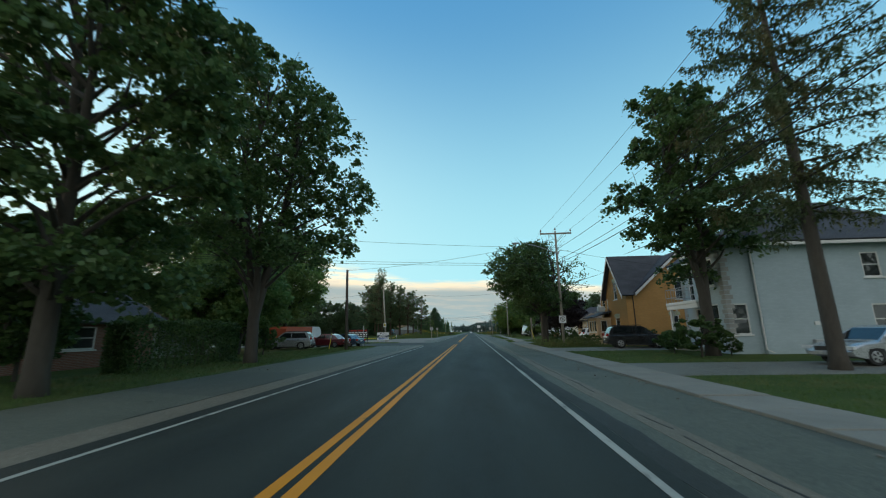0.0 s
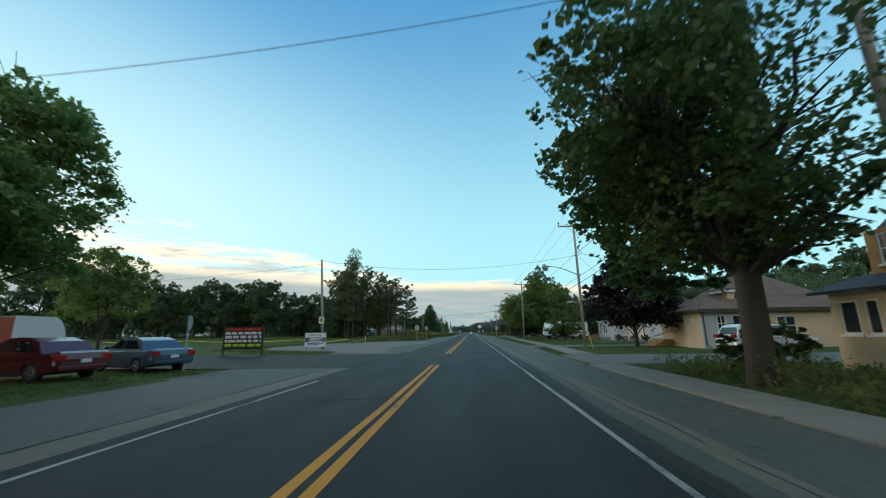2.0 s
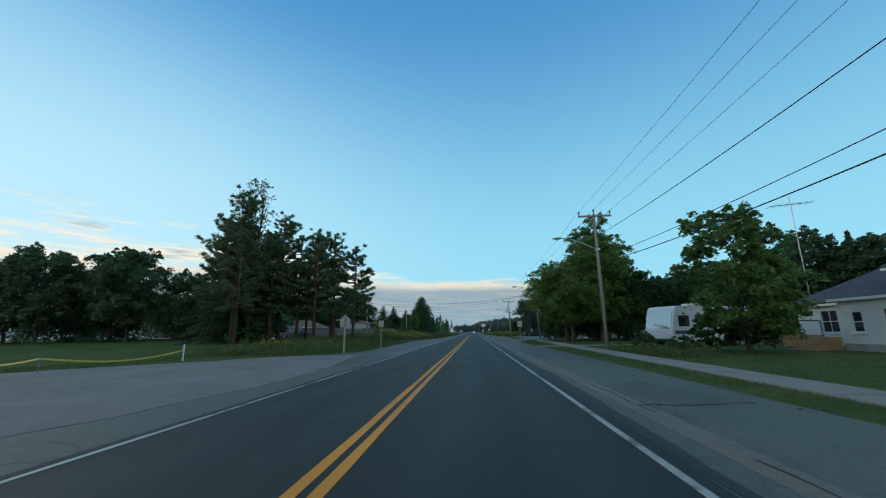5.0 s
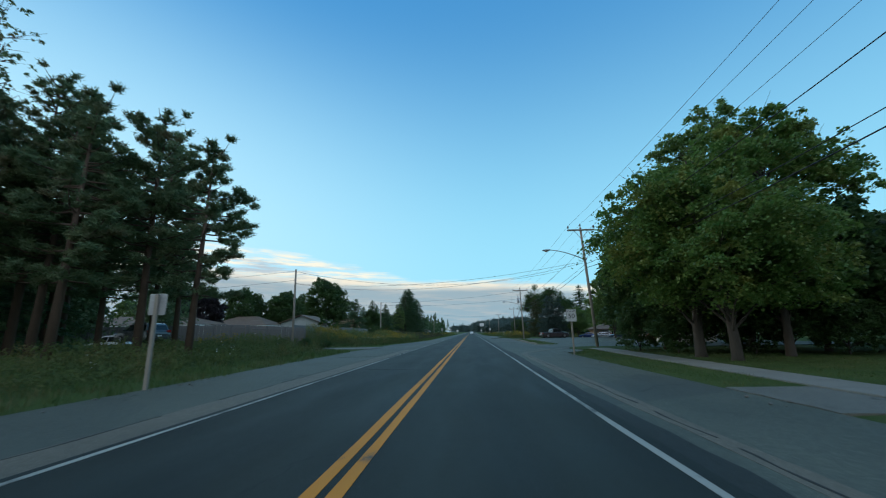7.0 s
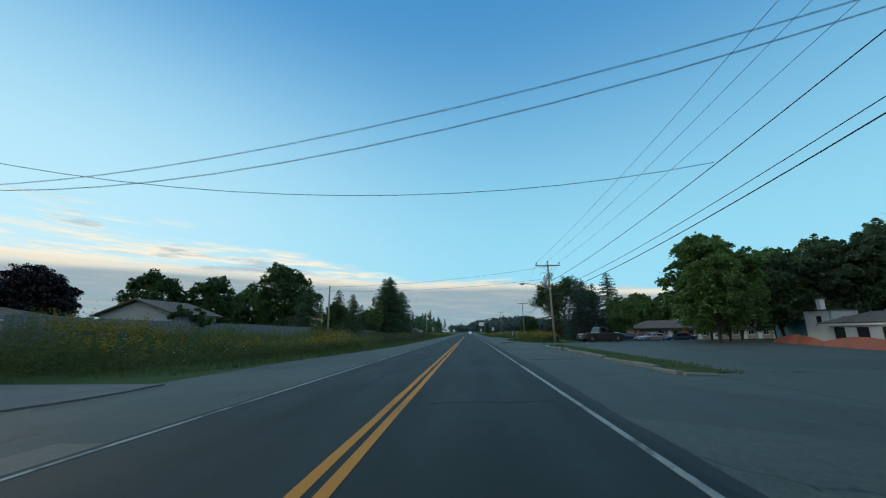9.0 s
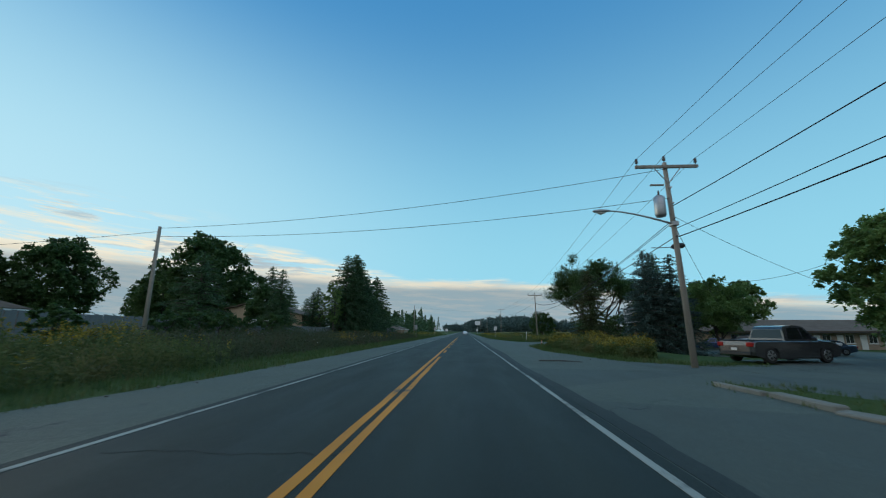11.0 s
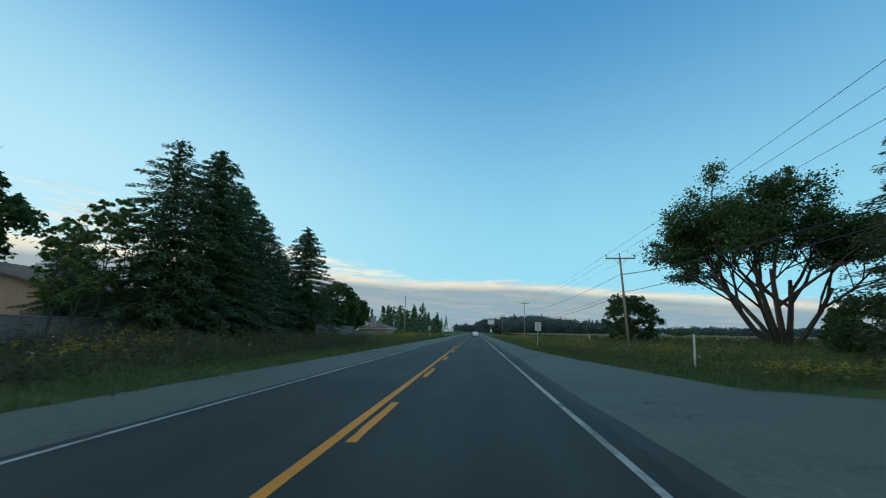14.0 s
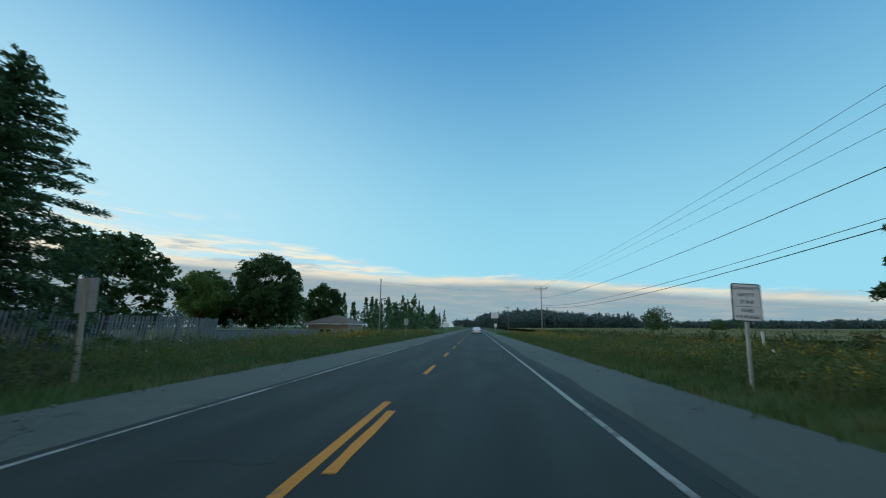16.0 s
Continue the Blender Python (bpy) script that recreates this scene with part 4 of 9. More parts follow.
def pine(seed, height, radius, clear, leaves, leaf, trunk_r):
    """A pine: a bare stem and flat plates of needle tufts on level limbs."""
    rs, rd = np.random.RandomState(seed), random.Random(seed)
    bm = bmesh.new()
    sway = rd.uniform(-0.3, 0.3)
    tube(bm, [(0, 0, -0.25), (sway * 0.5, 0, height * 0.45), (sway, 0, height * 0.97)], [trunk_r * 1.15, trunk_r * 0.7, 0.03], 8)
    cl, z = [], clear
    while z < height - 0.5:
        q = (z - clear) / (height - clear)
        L0 = radius * (1.0 - 0.8 * q ** 1.5) * (0.7 + 0.35 * min(q * 4, 1))
        for k in range(rd.randint(3, 5)):
            a, L = rd.uniform(0, 6.283), L0 * rd.uniform(0.4, 1.15)
            sx = sway * z / height
            up = (rd.uniform(-0.1, 0.2) + 0.45 * q) * L
            zb = z + rd.uniform(-0.35, 0.35)
            bend = rd.uniform(-0.25, 0.25)

            def limb(t):
                b = a + bend * t
                return Vector((sx + L * t * math.cos(b), L * t * math.sin(b), zb + up * t * t - 0.05 * L * math.sin(3.14 * t)))
            tube(bm, [limb(0), limb(0.35), limb(0.7), limb(1.0)], [0.05, 0.036, 0.024, 0.01], 4, False)
            for t in np.linspace(0.42, 1.0, max(int(L / 0.42), 2)):
                if rd.random() < 0.16:
                    continue
                for side in (-1, 1) if t < 0.95 else (-1, 0, 1):
                    w = side * rd.uniform(0.08, 0.34) * L * (1.2 - t)
                    c = limb(t) + Vector((-math.sin(a) * w, math.cos(a) * w, rd.uniform(-0.04, 0.2)))
                    cl.append((c.x, c.y, c.z, math.cos(a), math.sin(a), rd.uniform(0.7, 1.5)))
        z += rd.uniform(0.4, 0.85) * (1.0 - 0.25 * q)
    cl += [(sway + rd.uniform(-.1, .1), rd.uniform(-.1, .1), height - 0.22 * i, 0.0, 0.0, 0.7) for i in range(6)]
    cl = np.array(cl)
    idx = rs.randint(0, len(cl), leaves)
    d = rs.normal(size=(leaves, 3))
    d /= np.linalg.norm(d, axis=1)[:, None]
    d[:, :2] += 0.45 * cl[idx, 3:5]
    d[:, 2] = 0.6 * d[:, 2] + 0.22
    p = cl[idx, :3] + d * (cl[idx, 5] * rs.uniform(0.04, 0.27, leaves))[:, None]
    return bm, leaf_quads(p, leaf * 0.86, rs, 0.2, 3.6, 0.0, d)


def make_tree(name, parts, label, category, wood, leafm, at, yaw=0.0, scale=1.0, group=""):
    bm, (v, q) = parts
    ob = thing(name, at, label, category, group, yaw)
    ob.scale = (scale, scale, scale)
    part("trunk", bm, wood, ob, "", True)
    c = new("crown", np_mesh("crown", v, q, leafm))
    c.parent = ob
    return ob


def again(ob, x, y, yaw=0.0, scale=1.0, label="", zs=1.0):
    """The same tree again elsewhere, turned and resized."""
    k = copy_thing(ob, pose(x, y, ground_z(x, y), 0, 0, yaw))
    k.scale = (scale, scale, scale * zs)
    return tagged(k, label)


def at(x, y):
    return (x, y, ground_z(x, y))


# street trees at the start
maple_big = make_tree("maple_tree", broadleaf(11, 19.4, 6.8, 1.9, 44000, 0.19, 0.3, 0.99, 26, 3, 0.9, 2.4, True), "large dark green maple with a forked trunk beside the road", "tree", BARK, STREET_LEAF, at(-10.1, 20.8))
make_tree("maple_tree", broadleaf(17, 18.5, 5.0, -0.6, 54000, 0.19, 0.26, 1.06, 30, 2, 0.45, 2.4, True), "large dark green maple overhanging a dim front yard", "tree", BARK, STREET_LEAF, at(-9.6, 9.8), 130)
low_tree = make_tree("yard_tree", broadleaf(13, 9.0, 4.6, 0.8, 30000, 0.2, 0.24, 1.0, 16, 2), "low-crowned green tree before a shaded house", "tree", BARK, PALE_LEAF, at(-16.8, 30.5))
make_tree("maple_tree", broadleaf(23, 17.0, 4.6, 2.5, 33000, 0.19, 0.3, 1.0, 17, 2, 0.4, 2.9, True), "tall green maple with a forked trunk before a white house", "tree", BARK, STREET_LEAF, at(14.5, 22.4))
street_parts = broadleaf(31, 11.4, 6.4, 1.9, 46000, 0.18, 0.34, 0.98, 24, 2, 0.4, 2.8, True)
street_parts[1][0][:] = street_parts[1][0] * (1.0, 0.85, 1.0) + (-1.1, -0.3, 0.0)
SL = street_parts[1][0].reshape(-1, 4, 3)
SC = SL[:, 0]
back = np.clip((SC[:, 1] - 0.5) / 2.0, 0, 1)
cut = ((SC[:, 0] < -3.0) & (SC[:, 2] < 5.4 - 2.0 * back)) | ((SC[:, 0] > 1.2 + 0.76 * SC[:, 1]) & (SC[:, 2] > 4.9) & (np.arange(len(SC)) % 6 > 0)) | (SC[:, 2] > 10.2 + 0.2 * SC[:, 0]) | (SC[:, 2] < np.where(SC[:, 0] > 0.5, 3.6, 3.0 - 0.5 * back))
cut |= (SC[:, 0] > 5.4) | (SC[:, 0] < -5.0 + 0.56 * SC[:, 1]) & (SC[:, 1] > -2.6) | ((SC[:, 0] > 1.0) & (SC[:, 0] < 2.6) & (SC[:, 2] > 7.6))
limb_wood, (limb_leaf, _) = broadleaf(32, 6.8, 3.3, 0.0, 19000, 0.18, 0.05, 1.1, 17, 1, 0.35, None, True)
limb_wood.free()
low_leaf = limb_leaf.reshape(-1, 4, 3)[::2] * (0.62, 0.55, 0.5) + (1.0, 1.2, 2.7)
limb_leaf = (limb_leaf * (1.1, 0.9, 1.0) + (0.3, 5.2, 2.0)).reshape(-1, 4, 3)
limb_leaf = limb_leaf[limb_leaf[:, 0, 0] > -5.0 + 0.56 * limb_leaf[:, 0, 1]]
SL = np.concatenate([SL[~cut], limb_leaf, low_leaf]).reshape(-1, 3)      # the crown is lifted over the road, low behind
tube(street_parts[0], [(0, 0, 3.0), (-0.3, 2.0, 4.6), (-0.7, 4.2, 6.4)], [0.14, 0.1, 0.04], 6, False)
street_parts = (street_parts[0], (SL, np.arange(len(SL)).reshape(-1, 4)))
for w in street_parts[0].verts:
    w.co.y *= 0.8
rt = random.Random(4)
for k in range(16):
    a = Vector((-2.0, -0.5, 6.0))
    b = a + Vector((rt.uniform(-2.6, -0.8), rt.uniform(-2.2, 0.6), rt.uniform(0.6, 2.2)))
    c = b + Vector((rt.uniform(-1.6, -0.2), rt.uniform(-1.2, 0.6), rt.uniform(-0.4, 0.9)))
    tube(street_parts[0], [a, b, c], [0.06, 0.03, 0.008], 4, False)
    for _ in range(3):
        tube(street_parts[0], [b.lerp(c, rt.random()), c + Vector((rt.uniform(-.7, .7), rt.uniform(-.7, .5), rt.uniform(-.5, .6)))], [0.015, 0.005], 3, False)
make_tree("maple_tree", street_parts, "broad dark green maple with a thick trunk by the sidewalk", "tree", BARK, STREET_LEAF, at(9.05, 40.3))
left_tree = make_tree("yard_tree", broadleaf(41, 13.8, 6.0, 1.4, 46000, 0.2, 0.26, 1.0, 16, 2), "bushy green tree behind a parked trailer", "tree", BARK, PALE_LEAF, at(-19.6, 43.6))
again(left_tree, -25.5, 38.0, 80, 1.12, "bushy green tree behind parked cars")
for x, y, k in [(-20.5, 32.0, 0.95), (-24.5, 43.0, 1.0), (-17.5, 27.5, 0.7)]:
    again(low_tree, x, y, 70 * k * x, k, "low-crowned green tree behind parked cars")
LOCUST_LEAF = leaf_mat("locust_leaves", (0.16, 0.25, 0.075), (0.27, 0.34, 0.10), None, 0.6, 0.5)
make_tree("locust_tree", broadleaf(47, 9.8, 4.4, 1.7, 26000, 0.17, 0.14, 0.98, 16, 3, 0.9), "rounded pale yellow-green tree beside the side road", "tree", BARK, LOCUST_LEAF, at(-31.0, 62.0))
again(left_tree, -27.0, 27.0, 10, 0.9, "bushy green tree behind a dark house")
purple = make_tree("purple_maple", broadleaf(51, 8.3, 4.7, 0.9, 52000, 0.2, 0.18, 1.04, 22, 1, 0.0), "dense dark purple ornamental maple on a front lawn", "tree", BARK, PURPLE_LEAF, at(16.6, 67.0))
make_tree("spruce_tree", weeping(61, 20.5, 4.7, 5.6, 0.2, 0.25), "tall old spruce with drooping brownish branches", "tree", BARK, BROWN_NEEDLE, at(14.0, 14.5), 20)
lawn_tree = make_tree("lawn_tree", broadleaf(71, 8.8, 3.7, 0.0, 24000, 0.19, 0.14, 1.05, 14, 1, 0.1), "slender bright green young tree on a lawn", "tree", BARK, PALE_LEAF, at(16.9, 96.6))
# red and white pines
pine_a = make_tree("pine_tree", pine(91, 13.6, 3.7, 3.8, 32000, 0.27, 0.2), "tall green pine with a bare reddish trunk", "tree", PINE_BARK, PINE_NEEDLE, at(-16.0, 121.2), 0, 1.0, "pines beside the road")
pine_b = make_tree("pine_tree", pine(92, 16.0, 3.6, 4.6, 32000, 0.27, 0.2), "tall green pine with a bare reddish trunk", "tree", PINE_BARK, PINE_NEEDLE, at(-21.5, 128.5), 0, 1.0, "pines beside the road")
pine_c = make_tree("pine_tree", pine(93, 12.2, 3.3, 3.6, 34000, 0.27, 0.18), "broad dense dark green pine beside the road", "tree", PINE_BARK, PINE_NEEDLE, at(-13.8, 122.0), 0, 1.0, "pines beside the road")
for i, (x, y, s) in enumerate([(-18.5, 127.0, 0.86), (-23.0, 121.0, 1.02), (-27.0, 117.5, 1.12), (-25.0, 124.5, 0.95), (-30.0, 119.0, 1.12), (-29.0, 129.0, 1.0), (-35.0, 127.0, 0.68), (-24.0, 113.5, 0.8)]):
    again((pine_a, pine_b)[i % 2], x, y, 47 * i, s)
for i, (x, y, s) in enumerate([(-17.3, 118.0, 1.05), (-20.0, 119.5, 1.08), (-22.5, 118.0, 1.1), (-20.5, 123.5, 0.95)]):
    again(pine_c, x, y, 83 * i, s)
again(pine_b, -25.5, 115.3, 50, 1.12, "tall dark green pine with a bare reddish trunk")
bare = broadleaf(97, 22.4, 2.7, 8.5, 2600, 0.16, 0.2, 1.0, 30, 2, 0.9)
make_tree("dying_pine", bare, "half-bare grey dying pine above the others", "tree", PINE_BARK, PINE_NEEDLE, at(-25.6, 118.5))
spruce_a = make_tree("spruce_tree", conifer(101, 15.4, 6.4, 0.4, 0.47, 0.22, 0.24, 1.2, 0.5, 0.1, 0.68), "tall dark green pointed spruce", "tree", BARK, SPRUCE_NEEDLE, at(-19.4, 232.6), 0, 1.0, "spruces along the road")
spruce_b = make_tree("spruce_tree", conifer(102, 14.7, 5.5, 0.5, 0.4, 0.22, 0.24, 1.05, 0.5, 0.16, 0.72), "tall dark green pointed spruce", "tree", BARK, SPRUCE_NEEDLE, at(-20.0, 229.0), 0, 1.0, "spruces along the road")
spruce_c = make_tree("blue_spruce", conifer(103, 10.4, 3.5, 0.3, 0.34, 0.18, 0.2, 1.2, 0.38, 0.15, 0.8), "dense blue-green spruce beside a motel", "tree", BARK, BLUE_NEEDLE, at(20.2, 200.8), 0, 1.0, "blue spruces by the motel")
again(spruce_c, 23.1, 201.2, 60, 0.99)
again(spruce_c, 21.6, 202.4, 130, 1.02)
make_tree("spruce_tree", conifer(104, 6.7, 3.7, 0.3, 0.32, 0.16, 0.2, 1.2, 0.36, 0.15, 0.8), "broad green spruce on a weedy bank", "tree", BARK, SPRUCE_NEEDLE, at(-28.4, 201.6), 0, 1.42)
again(left_tree, 27.5, 201.5, 100, 0.6, "rounded dark green tree beside a motel")
for x, y, s in [(-19.2, 249.8, 0.87), (-24.8, 247.0, 0.72), (-28.2, 121.0, 1.06), (-20.2, 237.3, 0.92), (-20.6, 241.8, 0.82), (-20.4, 245.4, 0.66)]:
    again(spruce_a, x, y, x * 31, s)
for x, y, s in [(-45.8, 244.4, 0.78), (-39.2, 248.3, 0.75), (-42.8, 245.0, 0.68), (-27.75, 216.6, 0.71), (-25.6, 228.0, 0.54), (-21.8, 207.5, 0.58), (-37.0, 260.0, 0.85), (-60.0, 182.0, 0.75), (-37.9, 255.0, 0.62)]:
    again(spruce_b, x, y, x * 17, s, "medium dark green spruce behind the roadside weeds")
# large trees by the motel lot, right side
big_r = make_tree("shade_tree", broadleaf(111, 10.6, 5.4, 1.5, 60000, 0.15, 0.24, 1.0, 22, 1, 0.1, None, True), "large dense green shade tree with a thick trunk beside a lawn", "tree", BARK, MAPLE_TURN, at(12.9, 122.9))
again(big_r, 13.0, 120.3, 140, 0.86)
again(big_r, 22.0, 140.4, 200, 0.74, "large green shade tree hanging over a small tan building")
make_tree("shade_tree", broadleaf(114, 14.0, 4.5, 0.9, 46000, 0.16, 0.2, 1.0, 22, 1, 0.2, None, True), "tall dense green shade tree behind a lawn", "tree", BARK, MAPLE_TURN, at(17.0, 122.6))
low_r = make_tree("shade_tree", broadleaf(112, 9.6, 5.4, 0.4, 30000, 0.24, 0.17, 1.0, 16, 2), "low dense green tree on a dim lawn", "tree", BARK, MAPLE_LEAF, at(14.9, 130.8), 0, 0.87)
for x, y, s, a in [(22.0, 126.5, 1.0, 30), (27.5, 124.0, 0.85, 30), (34.0, 120.0, 0.82, 130), (41.0, 116.0, 0.85, 310), (48.0, 112.0, 0.9, 60), (33.0, 128.0, 1.1, 10), (46.0, 122.0, 0.9, 100), (23.0, 134.5, 0.9, 200), (55.0, 110.0, 1.0, 80), (38.0, 124.0, 0.9, 20), (14.8, 126.5, 0.55, 10), (18.5, 124.5, 0.6, 50)]:
    again(low_r, x, y, a, s)
airy_r = make_tree("shade_tree", broadleaf(113, 18.4, 5.3, 2.5, 40000, 0.2, 0.33, 1.0, 18, 2, 0.6), "tall airy grey-green tree rising behind others", "tree", BARK, PALE_LEAF, at(19.4, 130.5))
again(airy_r, 25.5, 138.0, 120, 0.8)
again(maple_big, 28.5, 151.0, 40, 0.58, "large dark tree overhanging small buildings")
pale_r = make_tree("willow_tree", broadleaf(121, 11.4, 5.0, 0.4, 34000, 0.25, 0.16, 1.0, 18, 2, 0.1), "spreading grey-green tree behind the parking lot", "tree", BARK, PALE_LEAF, at(25.5, 170.8))
for x, y, s, a in [(30.0, 176.5, 0.95, 100), (44.0, 189.0, 1.2, 190), (51.0, 187.0, 1.25, 40), (58.0, 183.0, 1.3, 250), (65.0, 178.0, 1.3, 150), (37.0, 192.0, 1.1, 20), (72.0, 170.0, 1.3, 60), (42.0, 229.0, 0.95, 300), (49.0, 230.0, 0.95, 200)]:
    again(pale_r, x, y, a, s)
make_tree("roadside_tree", spreading(5, 18.0, [(150, 60), (185, 44), (120, 30), (250, 26), (20, 38), (345, 58), (200, 20)], 72000, 0.175, 0.25, 0.4), "open-crowned tree with several leaning stems at a field edge", "tree", BARK, MAPLE_LEAF, at(28.8, 241.8)).scale = (1.2, 1.2, 1.26)
make_tree("spruce_tree", conifer(134, 11.5, 3.9, 0.5, 0.3, 0.2, 0.24, 1.35, 0.36, 0.22, 0.6), "dark brownish-green spruce beside a driveway", "tree", BARK, BROWN_NEEDLE, at(20.7, 220.9))
again(spruce_b, 37.6, 235.0, 200, 1.1)
for x, y, s in [(39.0, 226.0, 0.8), (44.0, 228.0, 0.85)]:
    again(pale_r, x, y, x * 9, s)
# left side, beyond the fence
round_tree = make_tree("round_tree", broadleaf(141, 12.6, 5.9, 0.2, 36000, 0.3, 0.2, 1.04, 24, 1, rough=0.09), "large rounded dark green tree behind a fence", "tree", BARK, MAPLE_LEAF, at(-30.2, 293.0))
for x, y, s, a in [(-47.5, 230.8, 1.56, 60), (-56.5, 198.5, 1.0, 150), (-49.1, 204.5, 0.98, 240), (-57.0, 173.0, 0.7, 20), (-80.0, 200.0, 1.05, 20), (-95.0, 190.0, 1.1, 80), (-60.0, 236.0, 1.1, 190), (-70.0, 245.0, 1.0, 20), (-42.0, 297.0, 0.8, 45),
                   (-28.0, 216.0, 0.6, 110), (-36.0, 300.0, 0.72, 145), (-52.0, 340.0, 1.1, 33), (-45.0, 352.0, 1.15, 133), (-110.0, 182.0, 1.1, 10)]:
    again(round_tree, x, y, a, s)
wood_tree = make_tree("woodland_tree", broadleaf(146, 15.0, 6.2, 0.4, 26000, 0.3, 0.22, 1.0, 18, 2, 0.1), "rounded dark green woodland tree across a grass field", "tree", BARK, WOOD_LEAF, at(-92.0, 119.0), 0, 1.25)
for x, y, k in [(-87.0, 124.0, 1.2), (-81.0, 129.0, 1.05), (-71.0, 129.0, 1.0), (-64.5, 128.0, 1.06), (-58.5, 134.0, 1.08), (-52.5, 131.0, 1.05), (-46.5, 136.0, 0.88), (-41.0, 138.0, 0.9), (-98.0, 112.0, 1.3), (-76.5, 126.0, 0.85)]:
    again(wood_tree, x, y, 77 * x, k)
for x, y, k in [(33.5, 180.0, 0.72), (37.5, 179.0, 0.74), (41.5, 176.0, 0.8), (45.5, 174.0, 0.9), (49.0, 171.0, 0.95), (54.0, 168.0, 1.0), (60.0, 164.0, 1.05)]:
    again(wood_tree, x, y, 53 * x, k, "dense dark green tree behind a parking lot")
for x, y, k in [(38.8, 118.0, 0.84), (42.6, 116.0, 0.76), (46.4, 113.0, 0.74), (49.5, 111.0, 0.84), (52.0, 107.0, 0.88), (54.0, 101.0, 0.85), (55.0, 95.0, 0.85), (57.0, 88.0, 0.9), (54.0, 79.0, 0.75), (50.0, 72.0, 0.7)]:
    again(wood_tree, x, y, 39 * x, k, "rounded dark green tree behind bungalows")
again(purple, -50.0, 173.0, 60, 1.05, "dark purple-leaved maple behind a board fence")
again(pale_r, -67.0, 176.0, 60, 0.72, "lumpy pale green tree behind a board fence")
sapling = make_tree("sapling", broadleaf(145, 9.6, 1.9, 1.2, 5200, 0.19, 0.06, 1.0, 9, 2, 0.9), "slender airy pale green sapling beside dark spruces", "tree", BARK, PALE_LEAF, at(-20.5, 224.0), 0, 0.9, "saplings by the spruces")
for x, y, k in [(-21.2, 226.0, 1.05), (-21.8, 228.2, 1.15), (-19.7, 222.2, 0.7), (-23.0, 225.0, 0.85)]:
    again(sapling, x, y, 80 * x, k)
again(left_tree, -38.5, 290.0, 200, 0.72, "pale green tree behind a fence")
field_bush = make_tree("roadside_bush", broadleaf(151, 5.3, 3.7, 0.05, 15000, 0.18, 0.08, 1.02, 14, 3), "round dark green bush beneath a utility pole", "bush", BARK, MAPLE_LEAF, at(18.7, 249.5))
again(field_bush, -25.8, 262.4, 70, 1.5, "broad round dark tree behind a leaning fence")
for x, y, k in [(13.6, 126.5, 0.5), (17.0, 125.0, 0.55), (20.5, 123.5, 0.6), (24.5, 121.0, 0.55), (12.6, 129.5, 0.5), (29.0, 119.5, 0.6), (35.0, 117.0, 0.6), (41.0, 113.5, 0.6)]:
    again(field_bush, x, y, x * 70, k, "dark understorey bush beneath shade trees")
for x, y, k in [(-29.8, 224.0, 0.62), (-32.6, 225.0, 0.5), (-37.2, 220.5, 0.7), (-40.0, 223.0, 0.75), (-44.0, 224.0, 0.8)]:
    again(field_bush, x, y, x * 33, k, "dark green bush before a tan house")
for x, y, k in [(30.5, 236.0, 0.8), (34.0, 233.5, 0.9), (26.5, 233.0, 0.5)]:
    again(field_bush, x, y, x * 40, k, "ragged green bush under field trees")
bush = make_tree("shrub", broadleaf(161, 1.7, 1.25, 0.1, 3200, 0.15, 0.05, 1.0, 9, 3), "dense dark green garden shrub", "shrub", BARK, MAPLE_LEAF, at(13.3, 21.2), 0, 1.15, "shrubs before the houses")
for x, y, s in [(15.2, 22.0, 0.55), (13.6, 24.6, 0.75), (14.4, 26.6, 0.7), (15.0, 28.2, 0.6), (11.2, 38.2, 0.6), (12.2, 37.9, 0.6), (13.2, 38.5, 0.6), (14.6, 37.9, 0.6), (-16.5, 33.0, 1.3), (-19.0, 34.6, 1.6), (-22.0, 36.6, 1.7), (-13.8, 29.0, 1.1), (-24.0, 32.0, 1.8), (-19.5, 29.5, 1.5), (15.4, 35.0, 0.9), (16.4, 34.6, 0.85), (12.4, 44.2, 0.9),
                (10.2, 42.6, 0.8), (15.7, 97.6, 1.2), (17.3, 97.1, 1.3), (21.3, 84.5, 0.55), (22.4, 82.3, 0.45), (23.2, 81.0, 0.5), (12.2, 99.0, 0.7), (12.8, 95.5, 0.6), (20.6, 100.0, 0.5),
                (-12.4, 133.8, 0.5), (-13.5, 131.5, 0.45), (-11.5, 135.9, 0.5), (-21.0, 160.0, 1.6), (-15.8, 175.0, 1.0), (-20.5, 203.0, 1.5), (-22.0, 190.0, 1.0), (-20.7, 187.6, 1.2), (-21.0, 190.8, 1.4), (-20.8, 194.0, 1.3), (-21.0, 197.0, 1.2)]:
    again(bush, x, y, x * 57, s)


